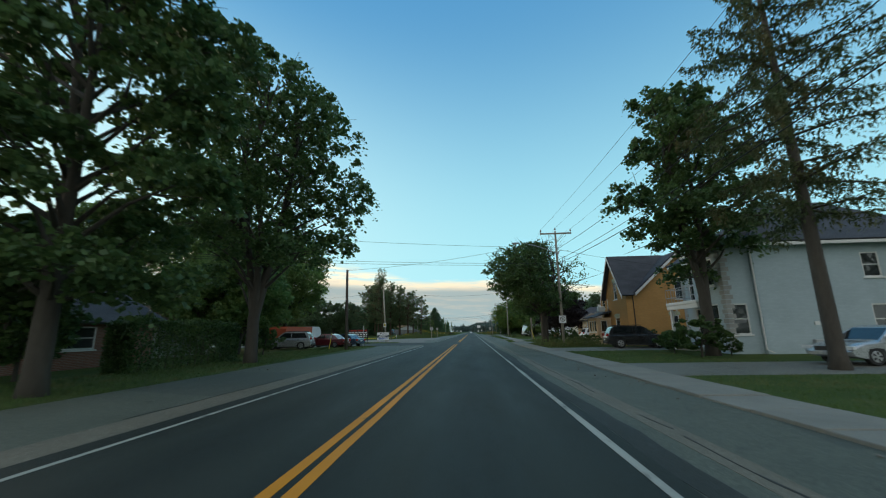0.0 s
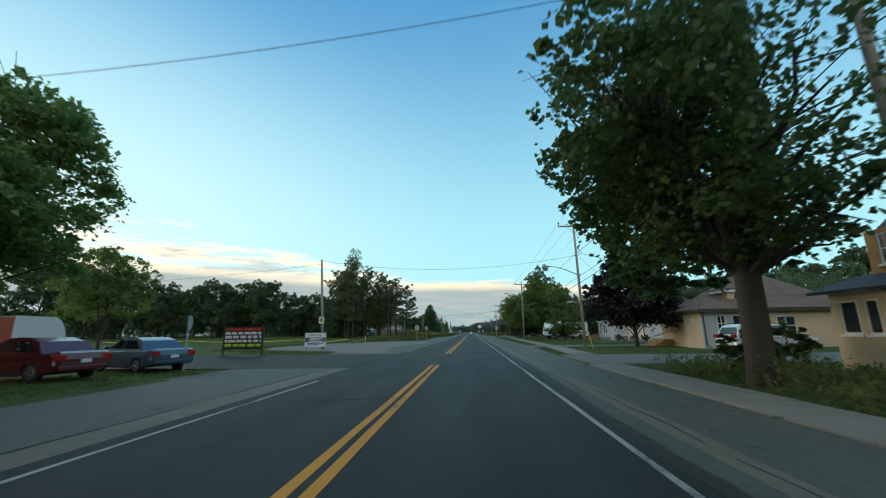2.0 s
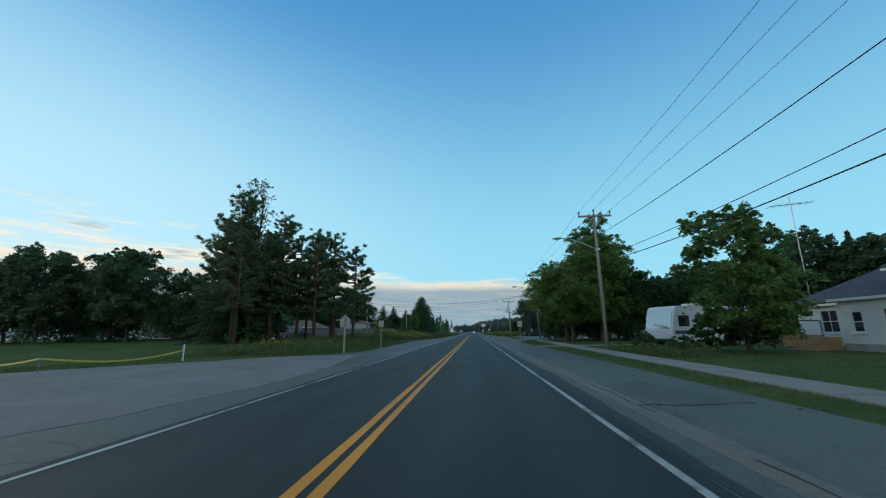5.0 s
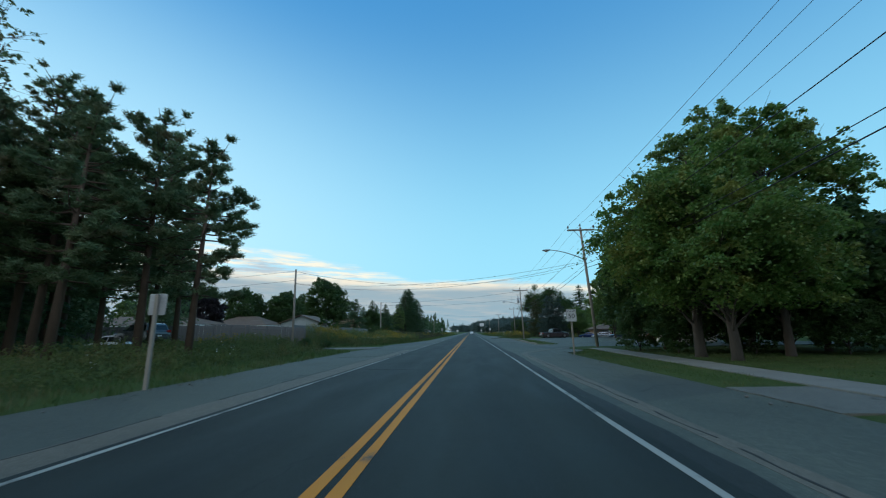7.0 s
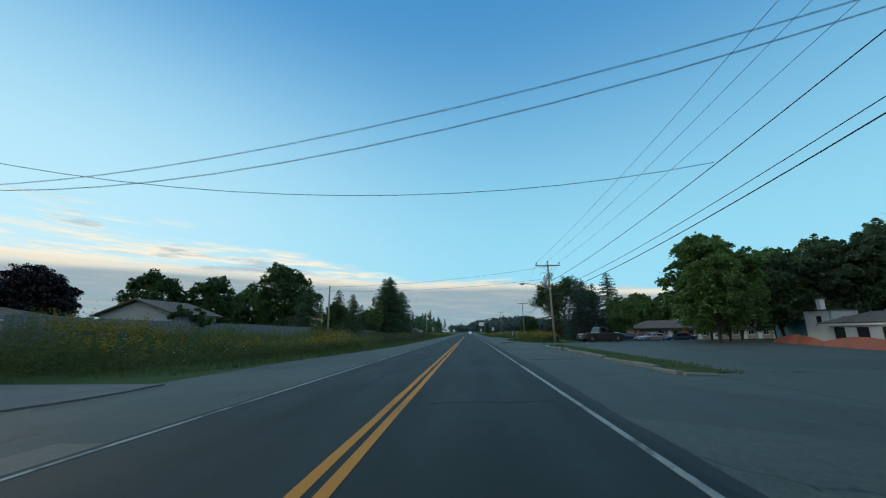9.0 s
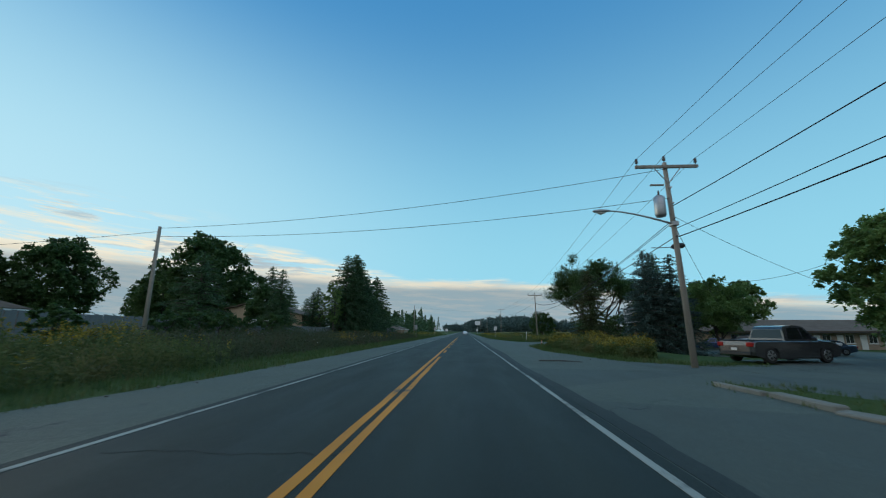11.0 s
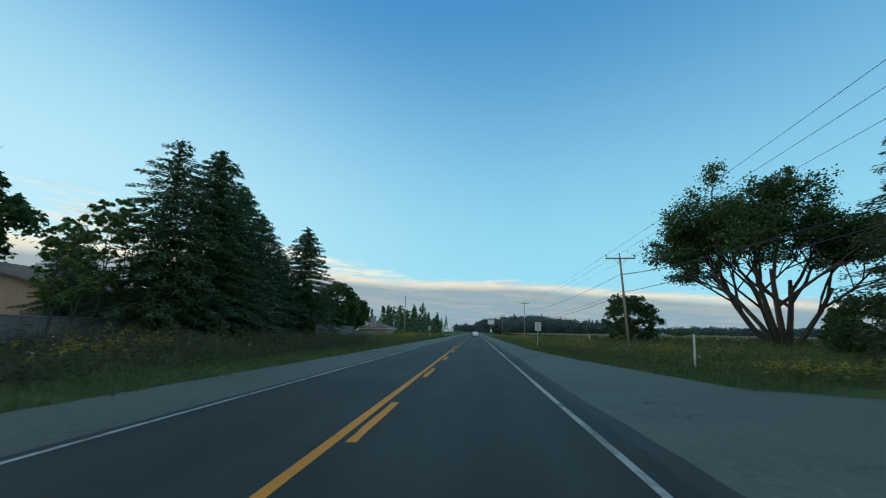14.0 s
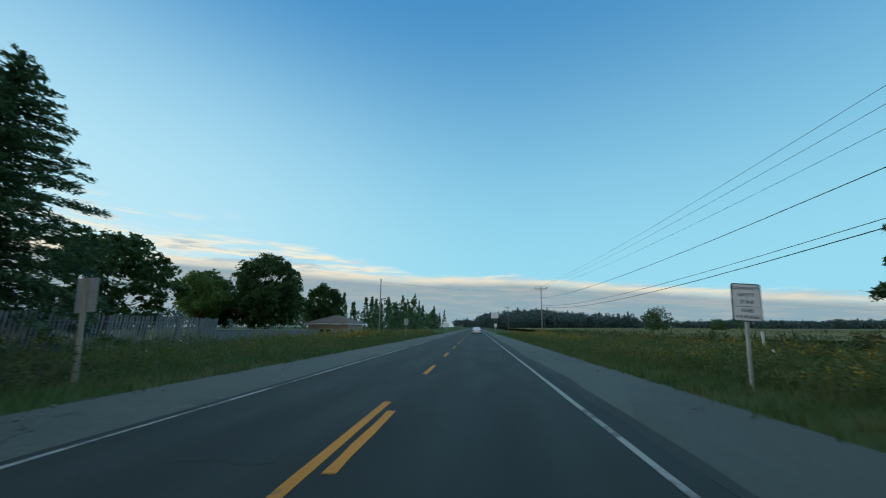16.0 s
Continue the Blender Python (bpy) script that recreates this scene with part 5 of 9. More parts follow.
def clipped_hedge(x, y, wide, length, high, leaves, leaf, label, seed=1):
    """A clipped hedge: leaves packed in its faces, with a little swell and loose shoots on top."""
    rs = np.random.RandomState(seed)
    ob = thing("hedge", at(x, y), label, "hedge")
    p = rs.uniform(-0.5, 0.5, (leaves, 3))
    face = rs.randint(0, 5, leaves)
    edge = 0.5 - np.abs(rs.normal(0, 0.03, leaves))
    for k, (axis, side) in enumerate(((0, -1), (0, 1), (1, -1), (1, 1), (2, 1))):
        p[face == k, axis] = side * edge[face == k]
    swell = 1.0 + 0.05 * np.sin(p[:, 1] * length * 1.7) + 0.04 * np.sin(p[:, 1] * length * 4.1 + 1.0)
    p = np.stack([p[:, 0] * wide * swell, p[:, 1] * length, (p[:, 2] + 0.5) * high * swell], 1)
    shoot = rs.uniform(size=leaves) < 0.02
    p[shoot, 2] += rs.uniform(0, 0.16, shoot.sum())
    p += rs.normal(0, 0.025, (leaves, 3))
    p[:, 2] = np.maximum(p[:, 2], 0.03)
    v, q = leaf_quads(p, leaf, rs, 0.3, 1.4, 0.2, None, True)
    c = new("foliage", np_mesh("foliage", v, q, MAPLE_LEAF))
    c.parent = ob
    for k in range(int(length / 0.5)):
        yy = -length / 2 + 0.25 + 0.5 * k
        bm = bmesh.new()
        tube(bm, [(0, yy, -0.1), (0.05, yy + 0.05, high * 0.4), (-0.08, yy - 0.06, high * 0.8)], [0.03, 0.025, 0.01], 5, False)
        part("stem", bm, BARK, ob)


clipped_hedge(-12.6, 19.0, 1.2, 7.6, 2.15, 17000, 0.11, "dark green clipped hedge before a shaded yard", 171)
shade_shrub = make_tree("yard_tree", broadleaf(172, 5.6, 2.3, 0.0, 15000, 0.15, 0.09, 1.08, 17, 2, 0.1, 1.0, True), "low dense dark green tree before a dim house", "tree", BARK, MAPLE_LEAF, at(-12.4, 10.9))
again(shade_shrub, -14.3, 13.2, 80, 0.75)


def far_wood(name, label, x0, x1, y0, y1, n, hgt, mat_leaf, seed, pointed=0.2, m=130, leaf=0.1, crest=None):
    """A distant wood: many crowns of leaf clumps in one mesh; the crest gives its height along x."""
    rs = np.random.RandomState(seed)
    pos = []
    for _ in range(n):
        x, y = rs.uniform(x0, x1), rs.uniform(y0, y1)
        h = hgt * rs.uniform(0.7, 1.1)
        z0 = ground_z(x, y)
        if crest:
            z0 += interp(x, crest) * smooth01((y - y0) / (y1 - y0))
        if rs.uniform() < pointed:
            t = rs.uniform(0, 1, m)
            a = rs.uniform(0, 6.283, m)
            r = 0.2 * h * (1 - t) * rs.uniform(0.4, 1, m) ** 0.5
            p = np.stack([x + r * np.cos(a), y + r * np.sin(a), z0 + h * 1.1 * t], 1)
        else:
            lob = rs.normal(size=(9, 3))
            lob /= np.linalg.norm(lob, axis=1)[:, None]
            lob *= np.array((0.25, 0.25, 0.30)) * h * rs.uniform(0.75, 1.1, (9, 1))
            u = rs.normal(size=(m, 3))
            u /= np.linalg.norm(u, axis=1)[:, None]
            p = np.array((x, y, z0 + h * 0.56)) + lob[rs.randint(0, 9, m)] + u * (0.16, 0.16, 0.15) * h * (rs.uniform(0.25, 1.0, m) ** 0.4)[:, None]
            low = rs.uniform(size=m) < 0.16
            p[low, 2] = z0 + h * rs.uniform(0.02, 0.4, low.sum())
        p[:, 2] = np.maximum(p[:, 2], z0 + 0.1)
        pos.append(p)
    pos = np.concatenate(pos)
    v, q = leaf_quads(pos, hgt * leaf, rs, 0.3, 1.3)
    return tagged(new(name, np_mesh(name, v, q, mat_leaf)), label, "trees", kind="stuff")


NEAR = dict(m=1900, leaf=0.034)
far_wood("tree_line", "dense dark green tree line across the grass field", -64, -36, 136, 152, 22, 11.0, WOOD_LEAF, 1, 0.0, **NEAR)
far_wood("tree_line", "dense dark green tree line across the grass field", -125, -60, 132, 150, 40, 12.0, WOOD_LEAF, 2, 0.0, m=1100, leaf=0.046)
far_wood("tree_line", "dark green trees behind houses", 42, 80, 52, 100, 56, 10.0, WOOD_LEAF, 3, 0.06, m=1500, leaf=0.038)
far_wood("tree_line", "dark green trees behind houses", 30, 70, 0, 45, 30, 10.0, MAPLE_LEAF, 4, 0.2, m=400, leaf=0.08)
far_wood("tree_line", "dark green trees behind a shaded lawn", 40, 80, 105, 145, 50, 12.0, WOOD_LEAF, 5, 0.1, m=1200, leaf=0.042)
far_wood("tree_line", "row of dark roadside conifers far down the road", -75, -26, 380, 620, 110, 14.0, SPRUCE_NEEDLE, 6, 0.7)
far_wood("tree_line", "dark green trees behind a shaded yard", -60, -34, 0, 40, 36, 6.2, MAPLE_LEAF, 7, 0.1, m=600, leaf=0.065)
# the blue haze of distance is put into this leaf and ridge colour
HAZE_WOOD = leaf_mat("haze_blue_wood_leaves", (0.060, 0.105, 0.095), (0.085, 0.135, 0.12), None, 0.8, 0.1)
RIDGE = [(0, 0.0), (30, 7.0), (50, 10.0), (80, 11.0), (108, 7.0), (135, 0.0), (160, 0.0)]
hx, hy = np.linspace(0, 160, 41), np.linspace(590, 770, 24)
hv = np.array([(x, y, ground_z(x, y) - 0.5 + interp(x, RIDGE) * smooth01((y - 600) / 160)) for y in hy for x in hx])
hq = np.array([(j * 41 + i, j * 41 + i + 1, (j + 1) * 41 + i + 1, (j + 1) * 41 + i) for j in range(23) for i in range(40)])
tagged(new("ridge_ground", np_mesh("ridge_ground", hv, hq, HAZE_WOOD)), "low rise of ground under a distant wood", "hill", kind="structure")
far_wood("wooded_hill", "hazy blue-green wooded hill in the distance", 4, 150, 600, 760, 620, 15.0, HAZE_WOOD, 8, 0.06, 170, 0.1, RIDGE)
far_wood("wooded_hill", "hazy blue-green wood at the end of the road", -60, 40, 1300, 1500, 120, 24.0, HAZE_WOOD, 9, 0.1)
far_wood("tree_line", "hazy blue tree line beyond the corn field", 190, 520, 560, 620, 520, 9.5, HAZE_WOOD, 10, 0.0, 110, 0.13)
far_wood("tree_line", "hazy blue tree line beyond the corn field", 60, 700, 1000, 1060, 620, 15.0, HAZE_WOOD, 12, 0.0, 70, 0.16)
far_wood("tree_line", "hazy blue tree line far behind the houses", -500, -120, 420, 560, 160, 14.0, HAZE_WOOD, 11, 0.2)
far_wood("field_trees", "two tall field trees beside the corn", 68, 76, 395, 402, 5, 11.0, MAPLE_LEAF, 13, 0.0, m=500, leaf=0.06)
far_wood("field_trees", "rounded field tree beside the corn", 92, 104, 398, 406, 6, 7.0, MAPLE_LEAF, 14, 0.0, m=400, leaf=0.07)

# ---- utility poles and wires ----


def utility_pole(x, y, height, lean=0.0, arm=0.0, lamp=None, label="weathered grey wooden utility pole", wood=POLE_WOOD, r=0.135, extra=None, sign=None, lean_y=0.0):
    z0 = ground_z(x, y)
    ob = thing("utility_pole", (x, y, z0), label, "utility pole", "utility poles")
    top = height - z0
    bm = bmesh.new()
    tube(bm, [(0, 0, -0.3), (lean * 0.5, lean_y * 0.5, top * 0.5), (lean, lean_y, top)], [r, r * 0.86, r * 0.68], 12)
    part("pole", bm, wood, ob, "", True)

    def on(z):
        return lean * z / top

    if arm:
        part("crossarm", box(lean - arm / 2, lean + arm / 2, lean_y - 0.2, lean_y - 0.08, top - 0.32, top - 0.18, None, 0.012), wood, ob)
        for sx in (-1, 1):
            bm = bmesh.new()
            tube(bm, [(lean + sx * 0.62, lean_y - 0.2, top - 0.3), (lean + sx * 0.06, lean_y - 0.16, top - 1.0)], 0.022, 5)
            part("brace", bm, GALV, ob)
        for u in (-arm / 2 + 0.08, 0.0, arm / 2 - 0.08):
            zb = top - 0.18 if u else top
            bm = bmesh.new()
            tube(bm, [(lean + u, lean_y - (0.14 if u else 0), zb), (lean + u, lean_y - (0.14 if u else 0), zb + 0.1), (lean + u, lean_y - (0.14 if u else 0), zb + 0.12), (lean + u, lean_y - (0.14 if u else 0), zb + 0.3),
                      (lean + u, lean_y - (0.14 if u else 0), zb + 0.34)], [0.02, 0.02, 0.075, 0.06, 0.025], 8)
            part("insulator", bm, CERAMIC, ob, "brown ceramic insulator")
    if lamp:
        reach, zl, rise = lamp
        zl -= z0
        bm = bmesh.new()
        a = on(zl)
        pts = [(a - reach * t, 0, zl - rise + rise * math.sin(t * 1.35) / math.sin(1.35)) for t in (0.03, 0.2, 0.4, 0.6, 0.8, 0.92, 1.0)]
        tube(bm, pts, [0.05, 0.048, 0.044, 0.04, 0.035, 0.032, 0.03], 7)
        arm_ob = part("lamp_arm", bm, GALV, ob, "", True)
        e = pts[-1]
        bm = bmesh.new()
        tube(bm, [(e[0] + 0.06, 0, e[2]), (e[0] - 0.12, 0, e[2] + 0.01), (e[0] - 0.4, 0, e[2] + 0.0), (e[0] - 0.68, 0, e[2] - 0.02), (e[0] - 0.76, 0, e[2] - 0.03)], [0.05, 0.1, 0.14, 0.1, 0.03], 10)
        for v in bm.verts:
            v.co.z = e[2] + (v.co.z - e[2]) * 0.6
        head = part("lamp_head", bm, GALV, arm_ob, "grey cobra-head street lamp", True)
        bm = bmesh.new()
        tube(bm, [(e[0] - 0.2, 0, e[2] - 0.04), (e[0] - 0.4, 0, e[2] - 0.09), (e[0] - 0.62, 0, e[2] - 0.04)], [0.05, 0.1, 0.04], 8)
        part("lens", bm, LAMP_GLASS, ob, "", True)
        part("lamp_bracket", box(a - 0.1, a + 0.18, -0.19, 0.19, zl - rise - 0.1, zl - rise + 0.1, None, 0.02), GALV, ob)
    for zc in (0.62, 0.78, 0.86):
        bm = bmesh.new()
        a = on(top * zc)
        tube(bm, [(a, -r * 0.95 - 0.02, top * zc), (a, -r - 0.12, top * zc)], [0.035, 0.05], 6)
        part("cable_bracket", bm, GALV, ob)
    if extra == "transformer":
        bm = bmesh.new()
        tube(bm, [(lean - 0.42, 0, top - 2.6), (lean - 0.42, 0, top - 2.5), (lean - 0.42, 0, top - 1.7), (lean - 0.42, 0, top - 1.6)], [0.2, 0.24, 0.24, 0.12], 14)
        tr = part("transformer", bm, GALV, ob, "grey can transformer", True)
        bm = bmesh.new()
        tube(bm, [(lean - 0.42, 0, top - 1.62), (lean - 0.42, 0, top - 1.35)], [0.05, 0.03], 7)
        part("bushing", bm, CERAMIC, tr)
        part("fuse_cutout", box(lean - 0.75, lean - 0.15, -0.05, 0.05, top - 1.12, top - 1.06), wood, ob)
    if extra == "danglers":
        for k in range(3):
            bm = bmesh.new()
            a = on(top * 0.8)
            tube(bm, [(a + 0.12, -0.1, top * 0.8), (a + 0.35 + 0.1 * k, -0.15, top * 0.76 - 0.1 * k), (a + 0.15, -0.1, top * 0.73)], 0.012, 4)
            part("cable_loop", bm, CABLE, ob)
    return ob


def wire(a, b, sag, r=0.011, material=None, label="thin overhead power wire between poles", n=14):
    a, b = Vector(a), Vector(b)
    bm = bmesh.new()
    pts = [a.lerp(b, t) - Vector((0, 0, sag * 4 * t * (1 - t))) for t in (i / n for i in range(n + 1))]
    tube(bm, pts, r, 4, False)
    return tagged(part("overhead_wire", bm, material or WIRE), label, "wire", "overhead wires")


# pole line on the right: base, height of the top, lean and arm
LINE = [  # x, y, top, lean, arm, secondary z, cable z
    (11.0, 1.0, 10.6, 0.0, 2.9), (10.06, 37.0, 10.75, -0.02, 2.95), (11.55, 65.5, 11.3, -0.17, 2.95), (11.1, 102.8, 10.3, 0.0, 2.5), (11.75, 135.8, 10.3, -0.55, 2.35),
    (11.0, 176.6, 9.15, -0.25, 2.8), (16.95, 245.7, 9.4, -0.2, 3.0), (17.0, 332.0, 10.8, 0.2, 2.8), (16.0, 420.0, 10.5, 0.0, 2.8), (15.5, 510.0, 10.5, 0.0, 2.8)]
LAMPS = {1: (3.45, 9.7, 1.1), 2: (2.44, 7.3, 0.85), 3: (2.55, 8.4, 1.0), 4: (2.8, 8.35, 0.9), 5: (2.75, 6.85, 0.65)}
for i, (x, y, top, lean, arm) in enumerate(LINE):
    utility_pole(x, y, top, lean, arm, LAMPS.get(i), ["weathered grey wooden utility pole with a crossarm", "weathered grey wooden utility pole with a crossarm and street lamp"][i in LAMPS],
                 extra={5: "transformer", 2: "danglers", 4: "danglers"}.get(i))
HUNG = [(8.6, 7.6, 7.3), (8.96, 7.91, 7.6), (8.48, 6.25, 5.67), (8.4, 6.7, 6.3), (8.5, 7.0, 6.66), (7.0, 5.94, 5.54), (7.55, 5.72, 5.43), (8.4, 6.6, 6.2), (8.4, 6.8, 6.5), (8.4, 6.8, 6.5)]     # heights of the lower cables at each pole
for i, ((x0, y0, t0, l0, a0), (x1, y1, t1, l1, a1)) in enumerate(zip(LINE, LINE[1:])):
    sp = y1 - y0
    for k in (-1, 0, 1):
        za, zb = (t0 + 0.14, t1 + 0.14) if k else (t0 + 0.32, t1 + 0.32)
        wire((x0 + l0 + k * (a0 / 2 - 0.08), y0 - 0.14 * abs(k), za), (x1 + l1 + k * (a1 / 2 - 0.08), y1 - 0.14 * abs(k), zb), sp * 0.010, 0.011)
    hung, sags = tuple(zip(HUNG[i], HUNG[i + 1])), (0.013, 0.014, 0.016)
    if i == 5:      # the long slack span to the field
        hung, sags = ((6.4, 7.46), (6.3, 7.40), (5.6, 5.6)), (0.0239, 0.0236, 0.0109)
    for (za, zb), sag, r in zip(hung, sags, (0.02, 0.016, 0.022)):
        wire((x0 + l0 * 0.75, y0 - 0.2, za), (x1 + l1 * 0.75, y1 - 0.2, zb), sp * sag, r, CABLE, "thick black overhead cable between poles")
# poles on the left
LEFT_POLES = [(-9.95, 36.7, 7.5, -0.15, 0.16, DARK_WOOD), (-12.75, 66.9, 8.75, -0.55, 0.14, POLE_WOOD), (-17.5, 142.5, 8.4, -0.1, 0.13, POLE_WOOD), (-17.0, 181.0, 7.6, 0.0, 0.13, POLE_WOOD),
              (-19.0, 318.0, 11.6, 0.1, 0.15, POLE_WOOD)]
for x, y, top, lean, r, w in LEFT_POLES:
    utility_pole(x, y, top, lean, 0.0, None, "bare weathered wooden pole carrying a service wire", w, r)
for a, b, s in [((10.0, 36.0, 8.95), (-40, 20.0, 10.9), 0.9), ((10.0, 36.2, 7.5), (-40, 17.0, 7.6), 0.6), ((10.0, 36.2, 7.35), (-40, 17.4, 7.68), 0.7), ((10.0, 37, 9.0), (22, 33.5, 6.0), 0.2),
                ((-10.1, 36.7, 7.45), (10.0, 37, 10.0), 0.45), ((10.1, 37, 8.4), (24, 48, 6.0), 0.2),
                ((-13.28, 66.9, 8.66), (11.4, 65.4, 8.27), 1.1), ((-13.28, 66.9, 8.3), (-60, 72, 7.4), 0.7), ((11.4, 65.5, 8.6), (24, 64, 5.2), 0.2), ((11.4, 65.5, 8.4), (23.6, 84, 5.4), 0.25),
                ((-17.6, 142.5, 6.85), (11.3, 135.7, 7.27), 1.02), ((-17.6, 142.5, 6.83), (11.3, 135.7, 7.13), 1.41), ((-17.7, 142.5, 8.17), (11.2, 145.5, 7.85), 1.52), ((-17.6, 142.5, 8.2), (-60, 146, 7.6), 0.6),
                ((-17.6, 142.5, 7.2), (-60, 147, 6.8), 0.6), ((11.3, 135.7, 8.3), (26, 140, 4.2), 0.2),
                ((-17.0, 181, 7.5), (10.7, 176.5, 8.8), 0.5), ((-17.0, 181, 7.0), (10.75, 176.5, 7.4), 0.55), ((-17.0, 181, 7.3), (-60, 184, 7.0), 0.6), ((10.8, 176.6, 6.3), (30, 203.5, 3.0), 0.6), ((10.8, 176.6, 6.6), (34, 190, 3.4), 0.6), ((11.7, 185.0, 5.25), (26.0, 186.5, 6.0), 1.0),
                ((-19, 318, 11.0), (17, 332, 10.0), 0.7)]:
    wire(a, b, s, 0.012, CABLE, "thin black service wire crossing between poles")


def flood_lamp(x, y, z):
    ob = thing("flood_lamp", (x, y, z), "dark lamp hanging from the overhead cable", "lamp")
    bm = bmesh.new()
    tube(bm, [(-0.35, 0, 0), (-0.25, 0, 0.02), (0.2, 0, 0.08), (0.33, 0, 0.1)], [0.04, 0.13, 0.14, 0.06], 9)
    part("housing", bm, BLACK_PLASTIC, ob, "", True)
    bm = bmesh.new()
    tube(bm, [(-0.3, 0, 0.0), (-0.9, 0, -0.02), (-1.3, 0, -0.02)], 0.02, 5)
    part("arm", bm, CABLE, ob)


flood_lamp(12.0, 178.6, 5.55)

# ---- signs ----


def rounded(w, h, r, n=4):
    out = []
    for cx, cy, a0 in ((w / 2 - r, h / 2 - r, 0), (-w / 2 + r, h / 2 - r, 90), (-w / 2 + r, -h / 2 + r, 180), (w / 2 - r, -h / 2 + r, 270)):
        for i in range(n + 1):
            a = radians(a0 + 90 * i / n)
            out.append((cx + r * math.cos(a), cy + r * math.sin(a)))
    return out


def plate(outline, cx, cz, y0, y1):
    return prism(bmesh.new(), [(cx + u, cz + v) for u, v in outline], 1, y0, y1)


def sign_post(ob, h, material=GALV, w=0.05):
    bm = bmesh.new()
    prism(bm, [(-w / 2, -w / 2), (w / 2, -w / 2), (w / 2, w / 2), (-w / 2, w / 2)], 2, -0.3, h)
    return part("post", bm, material, ob)


ob = thing("speed_limit_sign", at(7.7, 127.4), "white speed limit sign on a wooden post", "road sign", yaw=0)
sign_post(ob, 2.7, POLE_WOOD, 0.09)
p = part("sign_plate", plate(rounded(0.62, 0.78, 0.04), 0, 2.42, -0.07, -0.055), SIGN_WHITE, ob)
part("border", plate(rounded(0.58, 0.74, 0.035), 0, 2.42, -0.073, -0.0705), SIGN_BLACK, p)
part("field", plate(rounded(0.555, 0.715, 0.03), 0, 2.42, -0.077, -0.0735), SIGN_WHITE, p)
lettering("MAXIMUM", 0.105, SIGN_BLACK, p, (0, -0.08, 2.68), FACING, "black lettering")
lettering("50", 0.42, SIGN_BLACK, p, (0, -0.08, 2.36), FACING, "black numerals")

ob = thing("safety_zone_sign", at(7.98, 245.8), "white community safety zone sign on a steel post", "road sign")
ob.matrix_basis = pose(*at(7.9, 245.8), 0, 3.5, 0)      # leans outwards a little
sign_post(ob, 2.55, GALV, 0.06)
p = part("sign_plate", plate(rounded(0.68, 0.92, 0.05), 0, 2.08, -0.06, -0.045), SIGN_BLACK, ob)
part("field", plate(rounded(0.63, 0.87, 0.04), 0, 2.08, -0.064, -0.0605), SIGN_WHITE, p)
part("rule", plate([(-0.27, -0.004), (0.27, -0.004), (0.27, 0.004), (-0.27, 0.004)], 0, 1.98, -0.068, -0.0645), SIGN_BLACK, p)
for txt, z, s in (("COMMUNITY", 2.42, 0.105), ("SAFETY", 2.26, 0.115), ("ZONE", 2.09, 0.115), ("FINES", 1.88, 0.115), ("INCREASED", 1.73, 0.105)):
    lettering(txt, s, SIGN_BLACK, p, (0, -0.068, z), FACING, "black lettering")

# no-parking sign on the first pole
ob = thing("no_parking_sign", (10.06, 36.82, 0), "white no-parking sign fixed to a pole", "road sign")
p = part("sign_plate", plate(rounded(0.62, 0.66, 0.05), 0, 2.42, -0.03, 0.0), SIGN_WHITE, ob)
ring = bmesh.new()
for i in range(28):
    a, b = 2 * math.pi * i / 28, 2 * math.pi * (i + 1) / 28
    q = [ring.verts.new((r * math.cos(k), -0.034, 2.44 + r * math.sin(k))) for r, k in ((0.19, a), (0.23, a), (0.23, b), (0.19, b))]
    ring.faces.new(q)
q = [ring.verts.new((u * 0.707, -0.034, 2.44 + v * 0.707)) for u, v in ((-0.22, 0.18), (-0.18, 0.22), (0.22, -0.18), (0.18, -0.22))]
ring.faces.new(q)
part("ring", ring, SIGN_BLACK, p, "black ring and slash")
lettering("P", 0.3, SIGN_BLACK, p, (0, -0.036, 2.44), FACING, "black letter")


def back_sign(name, x, y, h, outline, label, post=GALV, yaw=0.0, pw=0.06):
    ob = thing(name, at(x, y), label, "road sign", yaw=yaw)
    sign_post(ob, h, post, pw)
    zc = h - (max(v for _, v in outline)) + 0.02
    pl = part("sign_plate", plate(outline, 0, zc, 0.05, 0.062), SIGN_BACK, ob, "bare grey sheet back")
    part("brace", box(-0.22, 0.22, 0.035, 0.05, zc + 0.1, zc + 0.14), GALV, ob)
    return ob


octo = [(0.33 * math.cos(radians(22.5 + 45 * i)), 0.33 * math.sin(radians(22.5 + 45 * i))) for i in range(8)]
back_sign("stop_sign", -10.9, 45.9, 2.35, octo, "stop sign on a thin steel post seen from behind", GALV, -70)
house_shape = [(-0.34, -0.4), (0.34, -0.4), (0.34, 0.12), (0.0, 0.42), (-0.34, 0.12)]
back_sign("school_zone_sign", -8.6, 103.2, 2.9, [(1.15 * u, 1.15 * v) for u, v in house_shape], "pentagonal school sign seen from behind on a post", POLE_WOOD, 4, 0.13)
back_sign("road_sign", -7.9, 112.5, 2.7, rounded(0.5, 0.62, 0.04), "small road sign seen from behind on a wooden post", POLE_WOOD, 6, 0.09)
back_sign("road_sign", -9.2, 245.5, 2.75, rounded(0.6, 0.95, 0.04), "tall road sign seen from behind on a post", POLE_WOOD, 3, 0.09).matrix_basis = pose(*at(-9.1, 245.5), 0, -3.5, 3)
back_sign("road_sign", -8.6, 292.0, 2.6, rounded(0.6, 0.9, 0.04), "road sign seen from behind on a post", POLE_WOOD, 3, 0.09)
